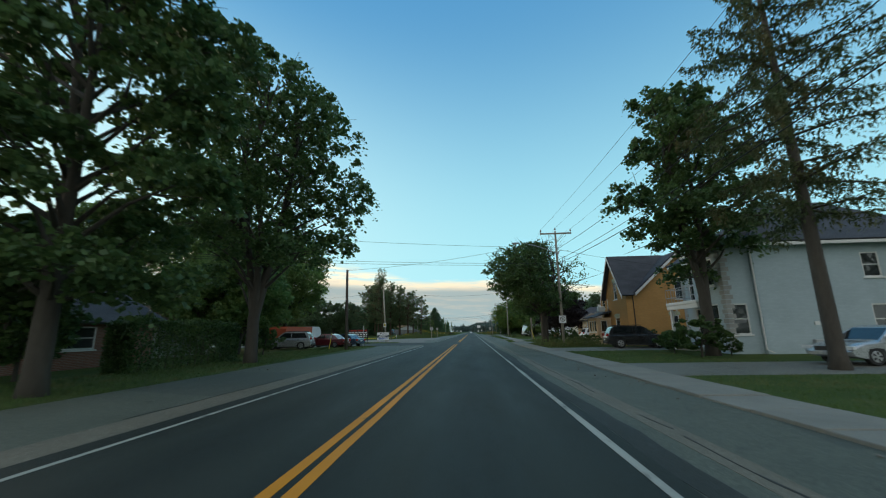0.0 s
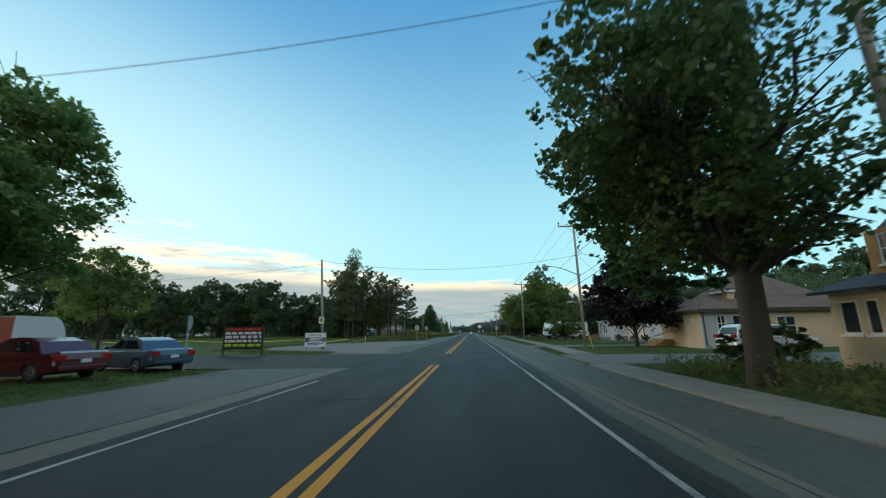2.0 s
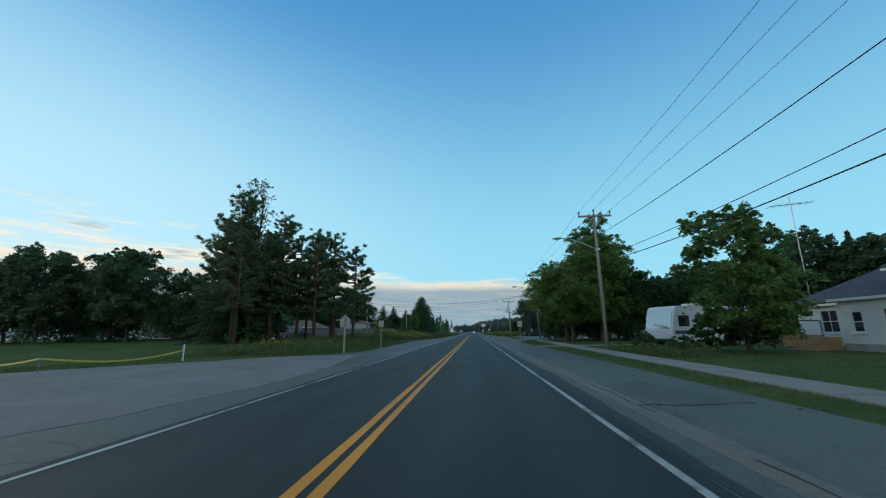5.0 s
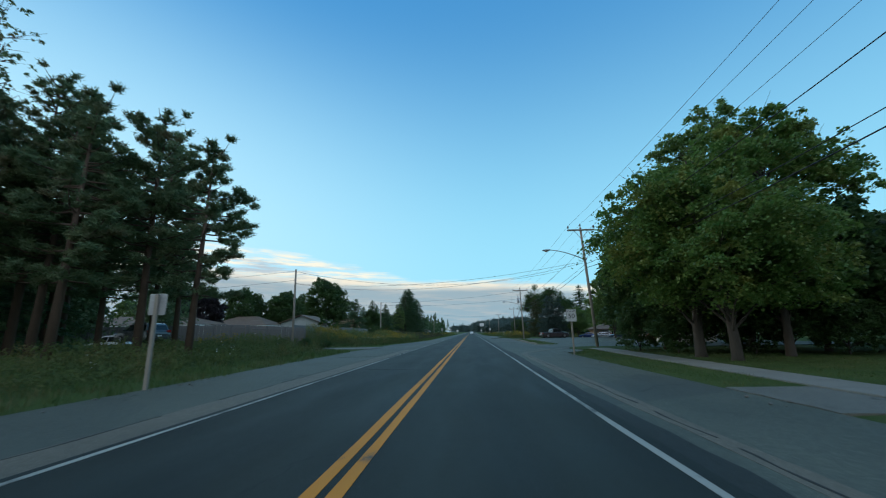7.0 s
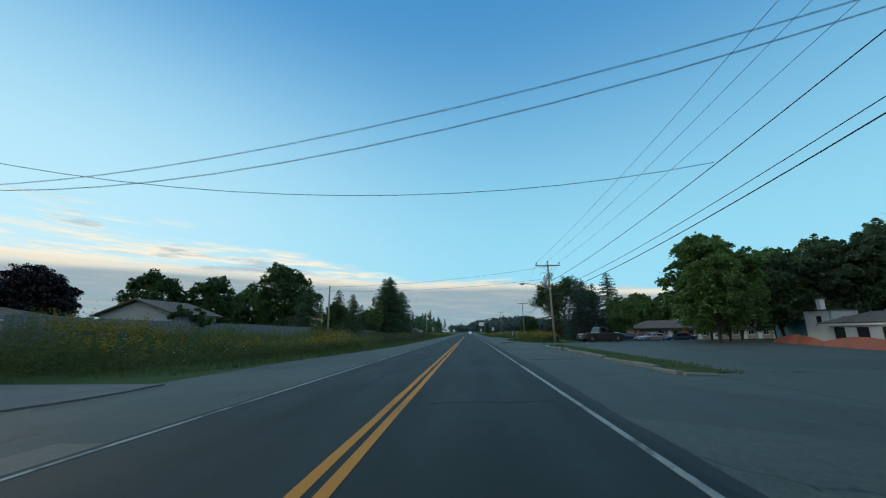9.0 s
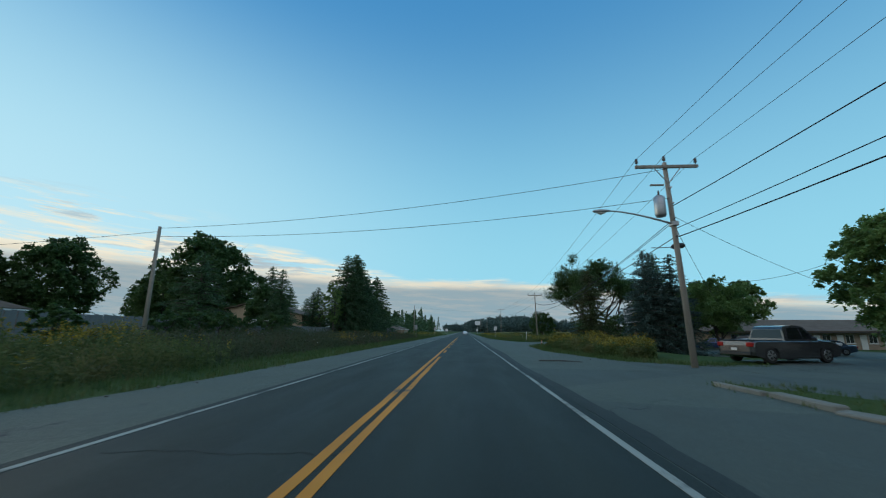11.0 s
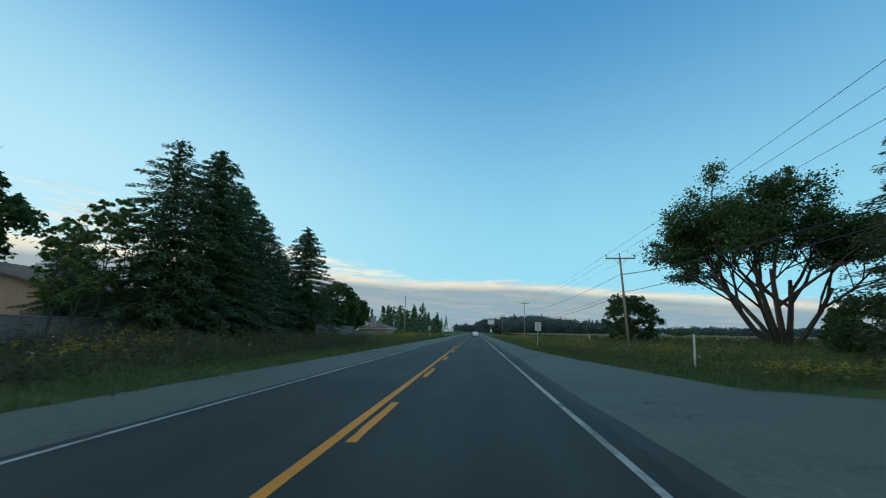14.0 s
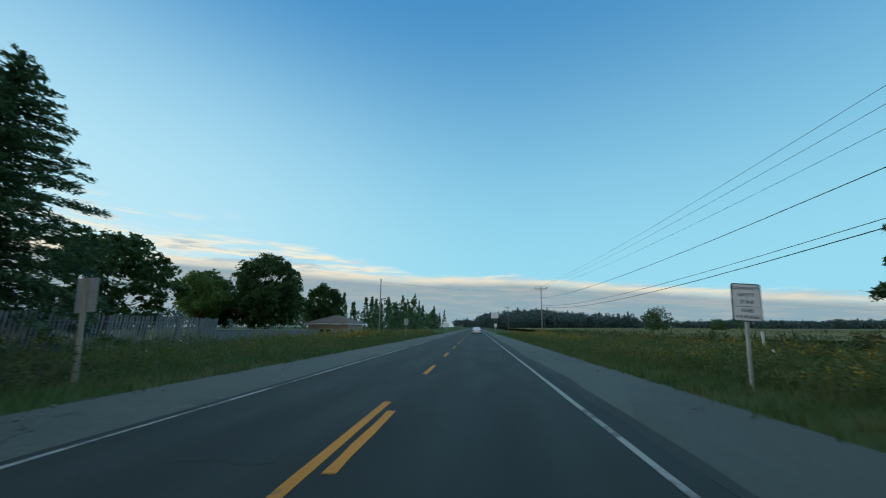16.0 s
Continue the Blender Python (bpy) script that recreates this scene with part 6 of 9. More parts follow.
for x, y in ((-7.6, 352.0), (-7.4, 358.0), (8.0, 372.0), (8.4, 384.0)):
    ob = thing("road_sign", at(x, y), "small white road sign far along the road", "road sign")
    sign_post(ob, 2.4)
    part("sign_plate", plate(rounded(0.75, 1.2, 0.04), 0, 2.0, -0.06, -0.045), SIGN_WHITE, ob)
ob = thing("road_sign", at(9.5, 410), "large white sign on a tall post far along the road", "road sign")
sign_post(ob, 7.0, GALV, 0.15)
part("sign_plate", plate(rounded(3.2, 2.4, 0.2), 0, 6.4, -0.15, -0.08), SIGN_WHITE, ob)

# yellow notice on the left pole
ob = thing("pole_notice", (-12.93, 66.72, 0), "white and yellow notice fixed to a pole", "sign")
p = part("sign_plate", plate(rounded(0.5, 0.62, 0.03), 0, 2.75, -0.03, 0.0), SIGN_WHITE, ob)
q = part("panel", plate(rounded(0.34, 0.40, 0.02), 0, 2.76, -0.034, -0.0305), SIGN_YELLOW, p, "yellow panel")
for k in range(4):
    part("text_bar", plate(rounded(0.26, 0.035, 0.01), 0, 2.90 - 0.09 * k, -0.038, -0.0345), SIGN_BLACK, q)

# realtor board beside that pole
ob = thing("sale_sign", at(-12.95, 65.5), "white for-sale board with dark panel leaning by a pole", "sign", yaw=4)
p = part("board", plate(rounded(1.95, 1.25, 0.02), 0, 0.98, -0.03, 0.0), SIGN_WHITE, ob)
part("panel", plate(rounded(1.9, 0.42, 0.01), 0, 0.98, -0.034, -0.0305), surface("navy_panel", (0.06, 0.08, 0.10), (0.1, 0.12, 0.14), 0.5, bump=0), p, "dark blue-grey panel")
lettering("FOR SALE", 0.26, SIGN_BLACK, p, (0.0, -0.036, 1.40), FACING, "black lettering")
for k, (w, z, u) in enumerate(((1.2, 1.10, 0.1), (1.0, 0.97, -0.1), (1.3, 0.85, 0.05))):
    part("text_bar", plate(rounded(w, 0.07, 0.01), u, z, -0.038, -0.0345), SIGN_WHITE, p)
for w, z, u in ((1.5, 0.66, 0.0), (1.1, 0.52, -0.2)):
    part("text_bar", plate(rounded(w, 0.08, 0.01), u, z, -0.034, -0.0305), SIGN_BLUE, p)
for u in (-0.85, 0.85):
    part("leg", box(u - 0.04, u + 0.04, 0.005, 0.06, -0.1, 1.5), NEW_WOOD, ob)

# portable letter board
ob = thing("letter_board", at(-14.6, 56.5), "black portable letter board with red white and lime rows", "sign", yaw=-3)
p = part("board", plate(rounded(3.0, 1.55, 0.02), 0, 1.28, -0.06, 0.06), SIGN_BLACK, ob)
rr = random.Random(3)
for row, (z, m, h) in enumerate(((1.90, SIGN_RED, 0.20), (1.62, SIGN_WHITE, 0.17), (1.36, SIGN_WHITE, 0.19), (1.08, SIGN_WHITE, 0.17), (0.79, SIGN_GREEN, 0.18))):
    u = -1.35
    while u < 1.3:
        w = rr.uniform(0.12, 0.55)
        w = min(w, 1.38 - u)
        part("text_bar", plate([(-w / 2, -h / 2), (w / 2, -h / 2), (w / 2, h / 2), (-w / 2, h / 2)], u + w / 2, z, -0.068, -0.061), m, p)
        u += w + rr.uniform(0.05, 0.14)
for u in (-1.46, 1.46):
    part("leg", box(u - 0.035, u + 0.035, -0.05, 0.05, -0.1, 2.1), BLACK_PLASTIC, ob)
    part("foot", box(u - 0.04, u + 0.04, -0.5, 0.5, 0.02, 0.08), BLACK_PLASTIC, ob)

# motel board in the goldenrod
ob = thing("motel_sign", at(22.3, 209.1), "weathered white motel sign board on a wooden post", "sign", yaw=2)
p = part("board", plate(rounded(2.25, 1.25, 0.02), 0, 3.1, -0.15, 0.15), SIGN_WHITE, ob)
part("top_rail", box(-1.16, 1.16, -0.18, 0.18, 3.725, 3.86, None, 0.02), SIGN_BACK, ob)
part("side_rail", box(-1.22, -1.13, -0.18, 0.18, 2.45, 3.85, None, 0.02), SIGN_BACK, ob)
part("name_panel", plate([(-0.5, -0.12), (0.52, -0.08), (0.50, 0.18), (0.1, 0.24), (-0.48, 0.12)], 0.12, 3.3, -0.158, -0.151), SIGN_YELLOW, p, "yellow painted name shape")
for u, w in ((-0.2, 0.2), (0.08, 0.22), (0.36, 0.2)):
    part("text_bar", plate(rounded(w, 0.09, 0.02), 0.05 + u, 3.32, -0.163, -0.1585), SIGN_BLACK, p)
lettering("MOTEL", 0.36, SIGN_BLUE, p, (0.3, -0.158, 2.88), FACING, "blue lettering")
part("patch", plate([(-0.2, -0.2), (0.1, -0.25), (0.05, 0.2), (-0.15, 0.25)], -0.7, 2.95, -0.155, -0.151), SIGN_BACK, p, "peeled grey patch")
part("post", box(-0.12, 0.12, -0.1, 0.1, -0.3, 2.47), NEW_WOOD, ob)
ob.scale = (1.0, 1.0, 1.3)

# cone, stakes, tape and small things
ob = thing("traffic_cone", at(10.25, 205.9), "orange traffic cone at a driveway edge", "cone")
ob.scale = (0.75, 0.75, 0.75)
bm = bmesh.new()
tube(bm, [(0, 0, 0.03), (0, 0, 0.7)], [0.15, 0.03], 14)
part("cone_body", bm, ORANGE, ob, "", True)
bm = bmesh.new()
tube(bm, [(0, 0, 0.36), (0, 0, 0.48)], [0.098, 0.074], 14, False)
part("band", bm, SIGN_WHITE, ob, "white reflective band", True)
part("base", box(-0.19, 0.19, -0.19, 0.19, 0.0, 0.035, None, 0.01), ORANGE, ob)


def stake(x, y, h, material, label, w=0.05, lean=0.0):
    ob = thing("marker_stake", at(x, y), label, "stake")
    bm = bmesh.new()
    tube(bm, [(0, 0, -0.2), (lean, 0, h)], w, 6)
    part("post", bm, material, ob)
    bm = bmesh.new()
    tube(bm, [(lean * 0.75, 0, h * 0.75), (lean * 0.9, 0, h * 0.9)], w * 1.15, 6, False)
    part("band", bm, SIGN_WHITE, ob)


stake(11.6, 63.2, 1.5, SIGN_YELLOW, "yellow guy-wire marker leaning on a lawn", 0.04, -0.45)
ob = thing("marker_flag", at(11.9, 207.8), "small yellow marker on a thin stake by a driveway", "marker")
part("stake", box(-0.012, 0.012, -0.012, 0.012, -0.2, 0.72), GALV, ob)
part("marker_plate", box(-0.07, 0.07, -0.006, 0.006, 0.62, 0.78, None, 0.004), SIGN_YELLOW, ob, "yellow plate")
stake(10.95, 222.2, 1.45, WHITE_PAINT, "white marker stake in the grass", 0.04, 0.12)
stake(16.5, 258.0, 1.0, WHITE_PAINT, "short white marker stake before corn", 0.06)
stake(-16.6, 96.5, 1.0, WHITE_PAINT, "short white stake holding barrier tape", 0.04)
stake(-12.3, 38.6, 1.5, SIGN_YELLOW, "yellow guy-wire marker beside parked cars", 0.04, 0.25)
tape = bmesh.new()
for (xa, ya), (xb, yb) in (((-16.6, 96.5), (-17.5, 89.0)), ((-17.5, 89.0), (-26.0, 91.5)), ((-26.0, 91.5), (-46.0, 93.0)), ((-46, 93), (-58, 90))):
    pts = [Vector((xa, ya, 0)).lerp(Vector((xb, yb, 0)), i / 8) for i in range(9)]
    lo = [tape.verts.new((p.x, p.y, 0.62 - 0.35 * math.sin(math.pi * i / 8) - 0.04)) for i, p in enumerate(pts)]
    hi = [tape.verts.new((p.x, p.y + 0.02, 0.62 - 0.35 * math.sin(math.pi * i / 8) + 0.04)) for i, p in enumerate(pts)]
    for i in range(8):
        tape.faces.new((lo[i], lo[i + 1], hi[i + 1], hi[i]))
tp = thing("barrier_tape", (0, 0, 0), "sagging yellow barrier tape along a grass field", "tape")
part("tape", tape, TAPE, tp)
for x, y in ((-17.5, 89.0), (-26.0, 91.5), (-46.0, 93.0), (-58, 90)):
    bm = bmesh.new()
    tube(bm, [(x, y, -0.1), (x, y, 0.75)], 0.025, 5)
    part("stake", bm, FENCE_WOOD, tp)
ob = thing("sawhorse", at(-16.0, 86.0), "small dark sawhorse stand on gravel", "stand")
part("beam", box(-0.45, 0.45, -0.05, 0.05, 0.5, 0.6), DARK_WOOD, ob)
for sx in (-0.35, 0.35):
    for sy in (-0.2, 0.2):
        bm = bmesh.new()
        tube(bm, [(sx, sy, 0), (sx, 0, 0.55)], 0.03, 5)
        part("leg", bm, DARK_WOOD, ob)
# orange barrier mesh slumped on the lot
bm = bmesh.new()
rows = []
rr = random.Random(8)
for i in range(30):
    t = i / 29
    x, y = 30.5 - 8.0 * t, 171.0 - 24.5 * t
    hgt = 0.35 + 0.5 * abs(math.sin(t * 9)) * (1 - 0.3 * t)
    rows.append([bm.verts.new((x + rr.uniform(-.2, .2) + 0.35 * k, y + rr.uniform(-.1, .1), ground_z(x, y) + hgt * (1 - abs(k - 1)) + 0.02)) for k in range(3)])
for u, v in zip(rows, rows[1:]):
    for k in range(2):
        bm.faces.new((u[k], u[k + 1], v[k + 1], v[k]))
tagged(part("barrier_mesh", bm, ORANGE_MESH), "slumped orange plastic barrier mesh at the lot edge", "barrier")

# ---- houses ----


def wall(parent, name, p0, p1, z0, top, thick, holes, material, breaks=(), label=""):
    """An upright wall from p0 to p1 with holes (u0, u1, z0, z1) right through it; top(u) is its height along the way."""
    p0, p1 = Vector((*p0, 0)), Vector((*p1, 0))
    d = (p1 - p0)
    n = d.length
    d /= n
    inw = Vector((-d.y, d.x, 0)) * thick
    us = sorted({0.0, n, *breaks, *[u for h in holes for u in h[:2]]})
    bm = bmesh.new()
    for a, b in zip(us, us[1:]):
        mid = (a + b) / 2
        cuts = sorted([(h[2], h[3]) for h in holes if h[0] <= mid <= h[1]])
        z = z0
        segs = []
        for lo, hi in cuts:
            segs.append((z, z, lo, lo))
            z = hi
        segs.append((z, z, top(a), top(b)))
        for za, zb, ta, tb in segs:
            pa, pb = p0 + d * a, p0 + d * b
            v = [bm.verts.new(q) for q in (pa + Vector((0, 0, za)), pb + Vector((0, 0, zb)), pb + Vector((0, 0, tb)), pa + Vector((0, 0, ta)))]
            w = [bm.verts.new(q.co + inw) for q in v]
            for f in (v, w[::-1], (v[0], w[0], w[1], v[1]), (v[1], w[1], w[2], v[2]), (v[2], w[2], w[3], v[3]), (v[3], w[3], w[0], v[0])):
                bm.faces.new(f)
    bmesh.ops.remove_doubles(bm, verts=bm.verts[:], dist=0.0005)
    bmesh.ops.recalc_face_normals(bm, faces=bm.faces[:])
    return part(name, bm, material, parent, label)


def window(parent, p0, p1, hole, trim=None, bars=(1, 2), lintel=None, curtain=False, sill=True, door=None):
    """A framed window, or a door, in a hole of the wall from p0 to p1."""
    trim = trim or WHITE_PAINT
    p0, p1 = Vector((*p0, 0)), Vector((*p1, 0))
    d = (p1 - p0).normalized()
    yaw = math.degrees(math.atan2(d.y, d.x))
    u0, u1, z0, z1 = hole
    c = p0 + d * (u0 + u1) / 2
    w, h = (u1 - u0) / 2, z1 - z0
    bm = bmesh.new()
    f = 0.07
    for b in ((-w, w, 0, f), (-w, w, h - f, h), (-w, -w + f, f, h - f), (w - f, w, f, h - f)):
        add_box(bm, b[0], b[1], 0.02, 0.12, b[2], b[3])
    for i in range(1, bars[0]):
        x = -w + 2 * w * i / bars[0]
        add_box(bm, x - 0.02, x + 0.02, 0.04, 0.09, f, h - f)
    for i in range(1, bars[1]):
        z = h * i / bars[1]
        add_box(bm, -w + f, w - f, 0.035, 0.095, z - 0.025, z + 0.025)
    fr = part("door" if door else "window", bm, trim, parent)
    fr.matrix_basis = pose(c.x, c.y, z0, 0, 0, yaw)
    if door:
        part("door_leaf", box(-w + f, w - f, 0.06, 0.09, 0.02, h * 0.45), door, fr)
        part("handle", box(w - f - 0.12, w - f - 0.08, 0.03, 0.06, 1.0, 1.12), GALV, fr)
        part("pane", box(-w + f, w - f, 0.065, 0.08, h * 0.45 + 0.004, h - f), GLASS, fr)
    else:
        part("pane", box(-w + f, w - f, 0.062, 0.072, f, h - f), GLASS, fr)
    if sill:
        part("sill", box(-w - 0.08, w + 0.08, -0.07, 0.1, -0.09, -0.004, None, 0.01), trim, fr)
    if lintel:
        bm = bmesh.new()
        o = [(-w - 0.12, h + 0.004), (w + 0.12, h + 0.004)] + [((w + 0.12) * math.cos(a), h + 0.26 + 0.12 * math.sin(a)) for a in (0, 0.5, 1.05, 1.57, 2.09, 2.64, 3.1416)]
        prism(bm, o, 1, -0.03, 0.08)
        part("lintel", bm, lintel, fr)
    if curtain:
        part("curtain", box(-w + 0.08, -w * 0.25, 0.2, 0.23, 0.1, h - 0.1), CURTAIN, fr)
        part("curtain", box(w * 0.25, w - 0.08, 0.2, 0.23, 0.1, h - 0.1), CURTAIN, fr)
    return fr


def roof_slab(parent, quads, thick, material, name="roof"):
    """Sloping roof planes, each a slab."""
    bm = bmesh.new()
    for q in quads:
        q = [Vector(p) for p in q]
        nrm = (q[1] - q[0]).cross(q[2] - q[0]).normalized()
        if nrm.z < 0:
            nrm = -nrm
        lo = [bm.verts.new(p) for p in q]
        hi = [bm.verts.new(p + nrm * thick) for p in q]
        bm.faces.new(lo)
        bm.faces.new(hi[::-1])
        for i in range(len(q)):
            bm.faces.new((lo[i], hi[i], hi[(i + 1) % len(q)], lo[(i + 1) % len(q)]))
    bmesh.ops.recalc_face_normals(bm, faces=bm.faces[:])
    return part(name, bm, material, parent)


def hip_roof(parent, x0, x1, y0, y1, ze, zr, over, material, fascia, along="y"):
    x0, x1, y0, y1 = x0 - over, x1 + over, y0 - over, y1 + over
    w = min(x1 - x0, y1 - y0) / 2
    if (x1 - x0) > (y1 - y0):
        r0, r1 = ((x0 + w, (y0 + y1) / 2, zr), (x1 - w, (y0 + y1) / 2, zr))
        quads = [((x0, y0, ze), (x1, y0, ze), r1, r0), ((x1, y1, ze), (x0, y1, ze), r0, r1), ((x0, y1, ze), (x0, y0, ze), r0), ((x1, y0, ze), (x1, y1, ze), r1)]
    else:
        r0, r1 = (((x0 + x1) / 2, y0 + w, zr), ((x0 + x1) / 2, y1 - w, zr))
        quads = [((x0, y0, ze), (x1, y0, ze), r0), ((x1, y1, ze), (x0, y1, ze), r1), ((x0, y1, ze), (x0, y0, ze), r0, r1), ((x1, y0, ze), (x1, y1, ze), r1, r0)]
    rf = roof_slab(parent, quads, 0.1, material)
    bm = bmesh.new()
    for b in ((x0, x1, y0, y0 + 0.1), (x0, x1, y1 - 0.1, y1), (x0, x0 + 0.1, y0 + 0.1, y1 - 0.1), (x1 - 0.1, x1, y0 + 0.1, y1 - 0.1)):
        add_box(bm, *b, ze - 0.17, ze - 0.004)
    part("gutter", bm, fascia, parent)
    part("soffit", box(x0 + 0.11, x1 - 0.11, y0 + 0.11, y1 - 0.11, ze - 0.06, ze - 0.02), fascia, parent)
    return rf


def downspout(parent, x, y, z0, z1, material=WHITE_PAINT, kick=(0.25, -0.2)):
    bm = bmesh.new()
    tube(bm, [(x, y, z1), (x, y, z0 + 0.25), (x + kick[0], y + kick[1], z0 + 0.08)], 0.045, 6)
    part("downspout", bm, material, parent)


def chimney(parent, x, y, z0, z1, w=0.6, material=RED_BRICK):
    c = part("chimney", box(x - w / 2, x + w / 2, y - w / 2, y + w / 2, z0, z1), material, parent, "brick chimney")
    part("chimney_cap", box(x - w / 2 - 0.06, x + w / 2 + 0.06, y - w / 2 - 0.06, y + w / 2 + 0.06, z1, z1 + 0.09), CONCRETE, c)


def block(parent, x0, x1, y0, y1, z0, ze, mats, west=(), south=(), trim=None, breaks_s=(), top_s=None, breaks_w=(), top_w=None, lintel=None, curtain=False, thick=0.25, bars=(1, 2), doors_w=(), east=()):
    """Four walls; the road side (west) and the near side (south) with their windows. Holes by x or y and z."""
    ms, mw = mats
    flat = (lambda u: ze)
    hs = [(a - x0, b - x0, c, d) for a, b, c, d in south]
    wall(parent, "wall", (x0, y0), (x1, y0), z0, top_s or flat, thick, hs, ms, breaks_s)
    for h in hs:
        window(parent, (x0, y0), (x1, y0), h, trim, bars, lintel, curtain)
    # the west wall runs from far to near so that its inside lies east
    hw = [(y1 - b, y1 - a, c, d) for a, b, c, d in west]
    dw = [(y1 - b, y1 - a, c, d) for a, b, c, d in doors_w]
    wall(parent, "wall", (x0, y1), (x0, y0 + thick + 0.002), z0, top_w or flat, thick, hw + dw, mw, breaks_w)
    for h in hw:
        window(parent, (x0, y1), (x0, y0), h, trim, bars, lintel, curtain)
    for h in dw:
        window(parent, (x0, y1), (x0, y0), h, trim, (1, 1), lintel, False, False, DARK_TRIM)
    wall(parent, "wall", (x1, y1 - 0.0), (x0 + thick + 0.002, y1 - 0.0), z0, top_s and (lambda u: top_s(x1 - x0 - u)) or flat, thick, [], ms, [x1 - x0 - b for b in breaks_s])
    he = [(a - y0, b - y0, c, d) for a, b, c, d in east]
    wall(parent, "wall", (x1, y0 + thick + 0.002), (x1, y1 - thick - 0.002), z0, flat, thick, [(a - thick, b - thick, c, d) for a, b, c, d in he], mw)
    for h in he:
        window(parent, (x1, y0), (x1, y1), h, trim, bars, lintel, curtain)


def gable(half, peak, eave, centre):
    return lambda u: max(eave, peak - (peak - eave) * abs(u - centre) / half) if abs(u - centre) < half else eave


# white painted brick house
h1 = thing("white_house", (0, 0, 0), "two-storey white painted brick house with dark hip roof", "house")
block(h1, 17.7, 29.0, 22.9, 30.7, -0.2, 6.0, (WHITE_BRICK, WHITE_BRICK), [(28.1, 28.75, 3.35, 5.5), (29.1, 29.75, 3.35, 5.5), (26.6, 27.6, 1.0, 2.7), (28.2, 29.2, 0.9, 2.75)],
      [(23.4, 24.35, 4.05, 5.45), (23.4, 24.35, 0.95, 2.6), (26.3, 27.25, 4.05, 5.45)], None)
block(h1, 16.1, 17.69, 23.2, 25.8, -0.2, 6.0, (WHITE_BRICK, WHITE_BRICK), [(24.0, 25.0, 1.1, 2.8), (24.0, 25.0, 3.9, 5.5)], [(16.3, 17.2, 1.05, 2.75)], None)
hip_roof(h1, 17.7, 29.0, 22.9, 30.7, 6.05, 9.5, 0.6, SHINGLE, WHITE_PAINT)
roof_slab(h1, [((15.6, 22.9, 6.0), (15.6, 26.3, 6.0), (19.5, 25.2, 7.6), (19.5, 24.0, 7.6)), ((15.6, 22.9, 6.0), (17.1, 22.9, 6.0), (19.5, 24.0, 7.6)), ((15.6, 26.3, 6.0), (17.1, 26.3, 6.0), (19.5, 25.2, 7.6))], 0.1, SHINGLE, "bay_roof")
part("bay_gutter", box(15.55, 15.65, 22.9, 26.3, 5.85, 5.99), WHITE_PAINT, h1)
downspout(h1, 17.55, 22.8, 0.0, 5.9)
part("gas_meter", box(20.0, 20.4, 22.65, 22.88, 0.35, 0.75, None, 0.03), GALV, h1)
bm = bmesh.new()
tube(bm, [(20.2, 22.8, 0.35), (20.2, 22.8, 0.2), (22.0, 22.82, 0.2)], 0.025, 5)
part("pipe", bm, GALV, h1)
part("vent", box(20.3, 20.55, 22.85, 22.898, 1.5, 1.7), WHITE_PAINT, h1)
for k in range(22):
    w = 0.42 if k % 2 else 0.28
    z = 0.1 + 0.265 * k
    part("quoin", box(16.065, 16.08 + w, 23.17, 23.197, z, z + 0.23), QUOIN, h1)
    part("quoin", box(16.065, 16.097, 23.20, 23.20 + (0.70 - w), z, z + 0.23), QUOIN, h1)
    part("quoin", box(17.665, 17.697, 30.7 - (0.70 - w), 30.7, z, z + 0.23), QUOIN, h1)
porch = part("balcony", box(15.9, 17.68, 25.82, 29.7, 3.0, 3.2, None, 0.02), WHITE_PAINT, h1)
part("balcony_beam", box(15.95, 16.15, 25.82, 29.7, 2.72, 2.995), WHITE_PAINT, h1)
part("porch_post", box(15.97, 16.12, 29.2, 29.35, -0.1, 2.715), WHITE_PAINT, h1)
bm = bmesh.new()
tube(bm, [(16.05, 29.15, 2.1), (16.05, 28.95, 2.45), (16.05, 28.5, 2.68)], 0.05, 5)
part("porch_bracket", bm, WHITE_PAINT, h1)
bm = bmesh.new()
for z in (3.55, 4.15):
    tube(bm, [(15.95, 25.85, z), (15.95, 29.65, z), (17.65, 29.65, z)], 0.022, 5)
for i in range(11):
    y = 25.85 + 3.8 * i / 10
    tube(bm, [(15.95, y, 3.2), (15.95, y, 4.15)], 0.014, 4)
for x in (16.35, 16.8, 17.25):
    tube(bm, [(x, 29.65, 3.2), (x, 29.65, 4.15)], 0.014, 4)
part("railing", bm, GALV, h1, "thin grey metal railing")
part("porch_step", box(16.0, 17.68, 26.0, 29.4, -0.2, 0.12), CONCRETE, h1)

# buff brick house with crossing gables
h2 = thing("brick_house", (0, 0, 0), "buff yellow brick house with crossing gables and dark roof", "house")
block(h2, 15.9, 24.9, 36.9, 42.2, -0.2, 4.85, (YELLOW_BRICK, YELLOW_BRICK), [(39.05, 39.85, 4.3, 5.95)], [(20.3, 21.15, 4.05, 5.65), (19.6, 20.35, 1.35, 2.6), (22.2, 22.8, 1.5, 2.4)], None,
      [1.1, 4.8, 8.5], gable(3.7, 8.35, 4.85, 4.8), [2.65], gable(2.6, 8.5, 4.85, 2.65), LINTEL, doors_w=[(38.95, 40.05, 0.4, 2.55)])
zE, zR = 4.75, 8.5
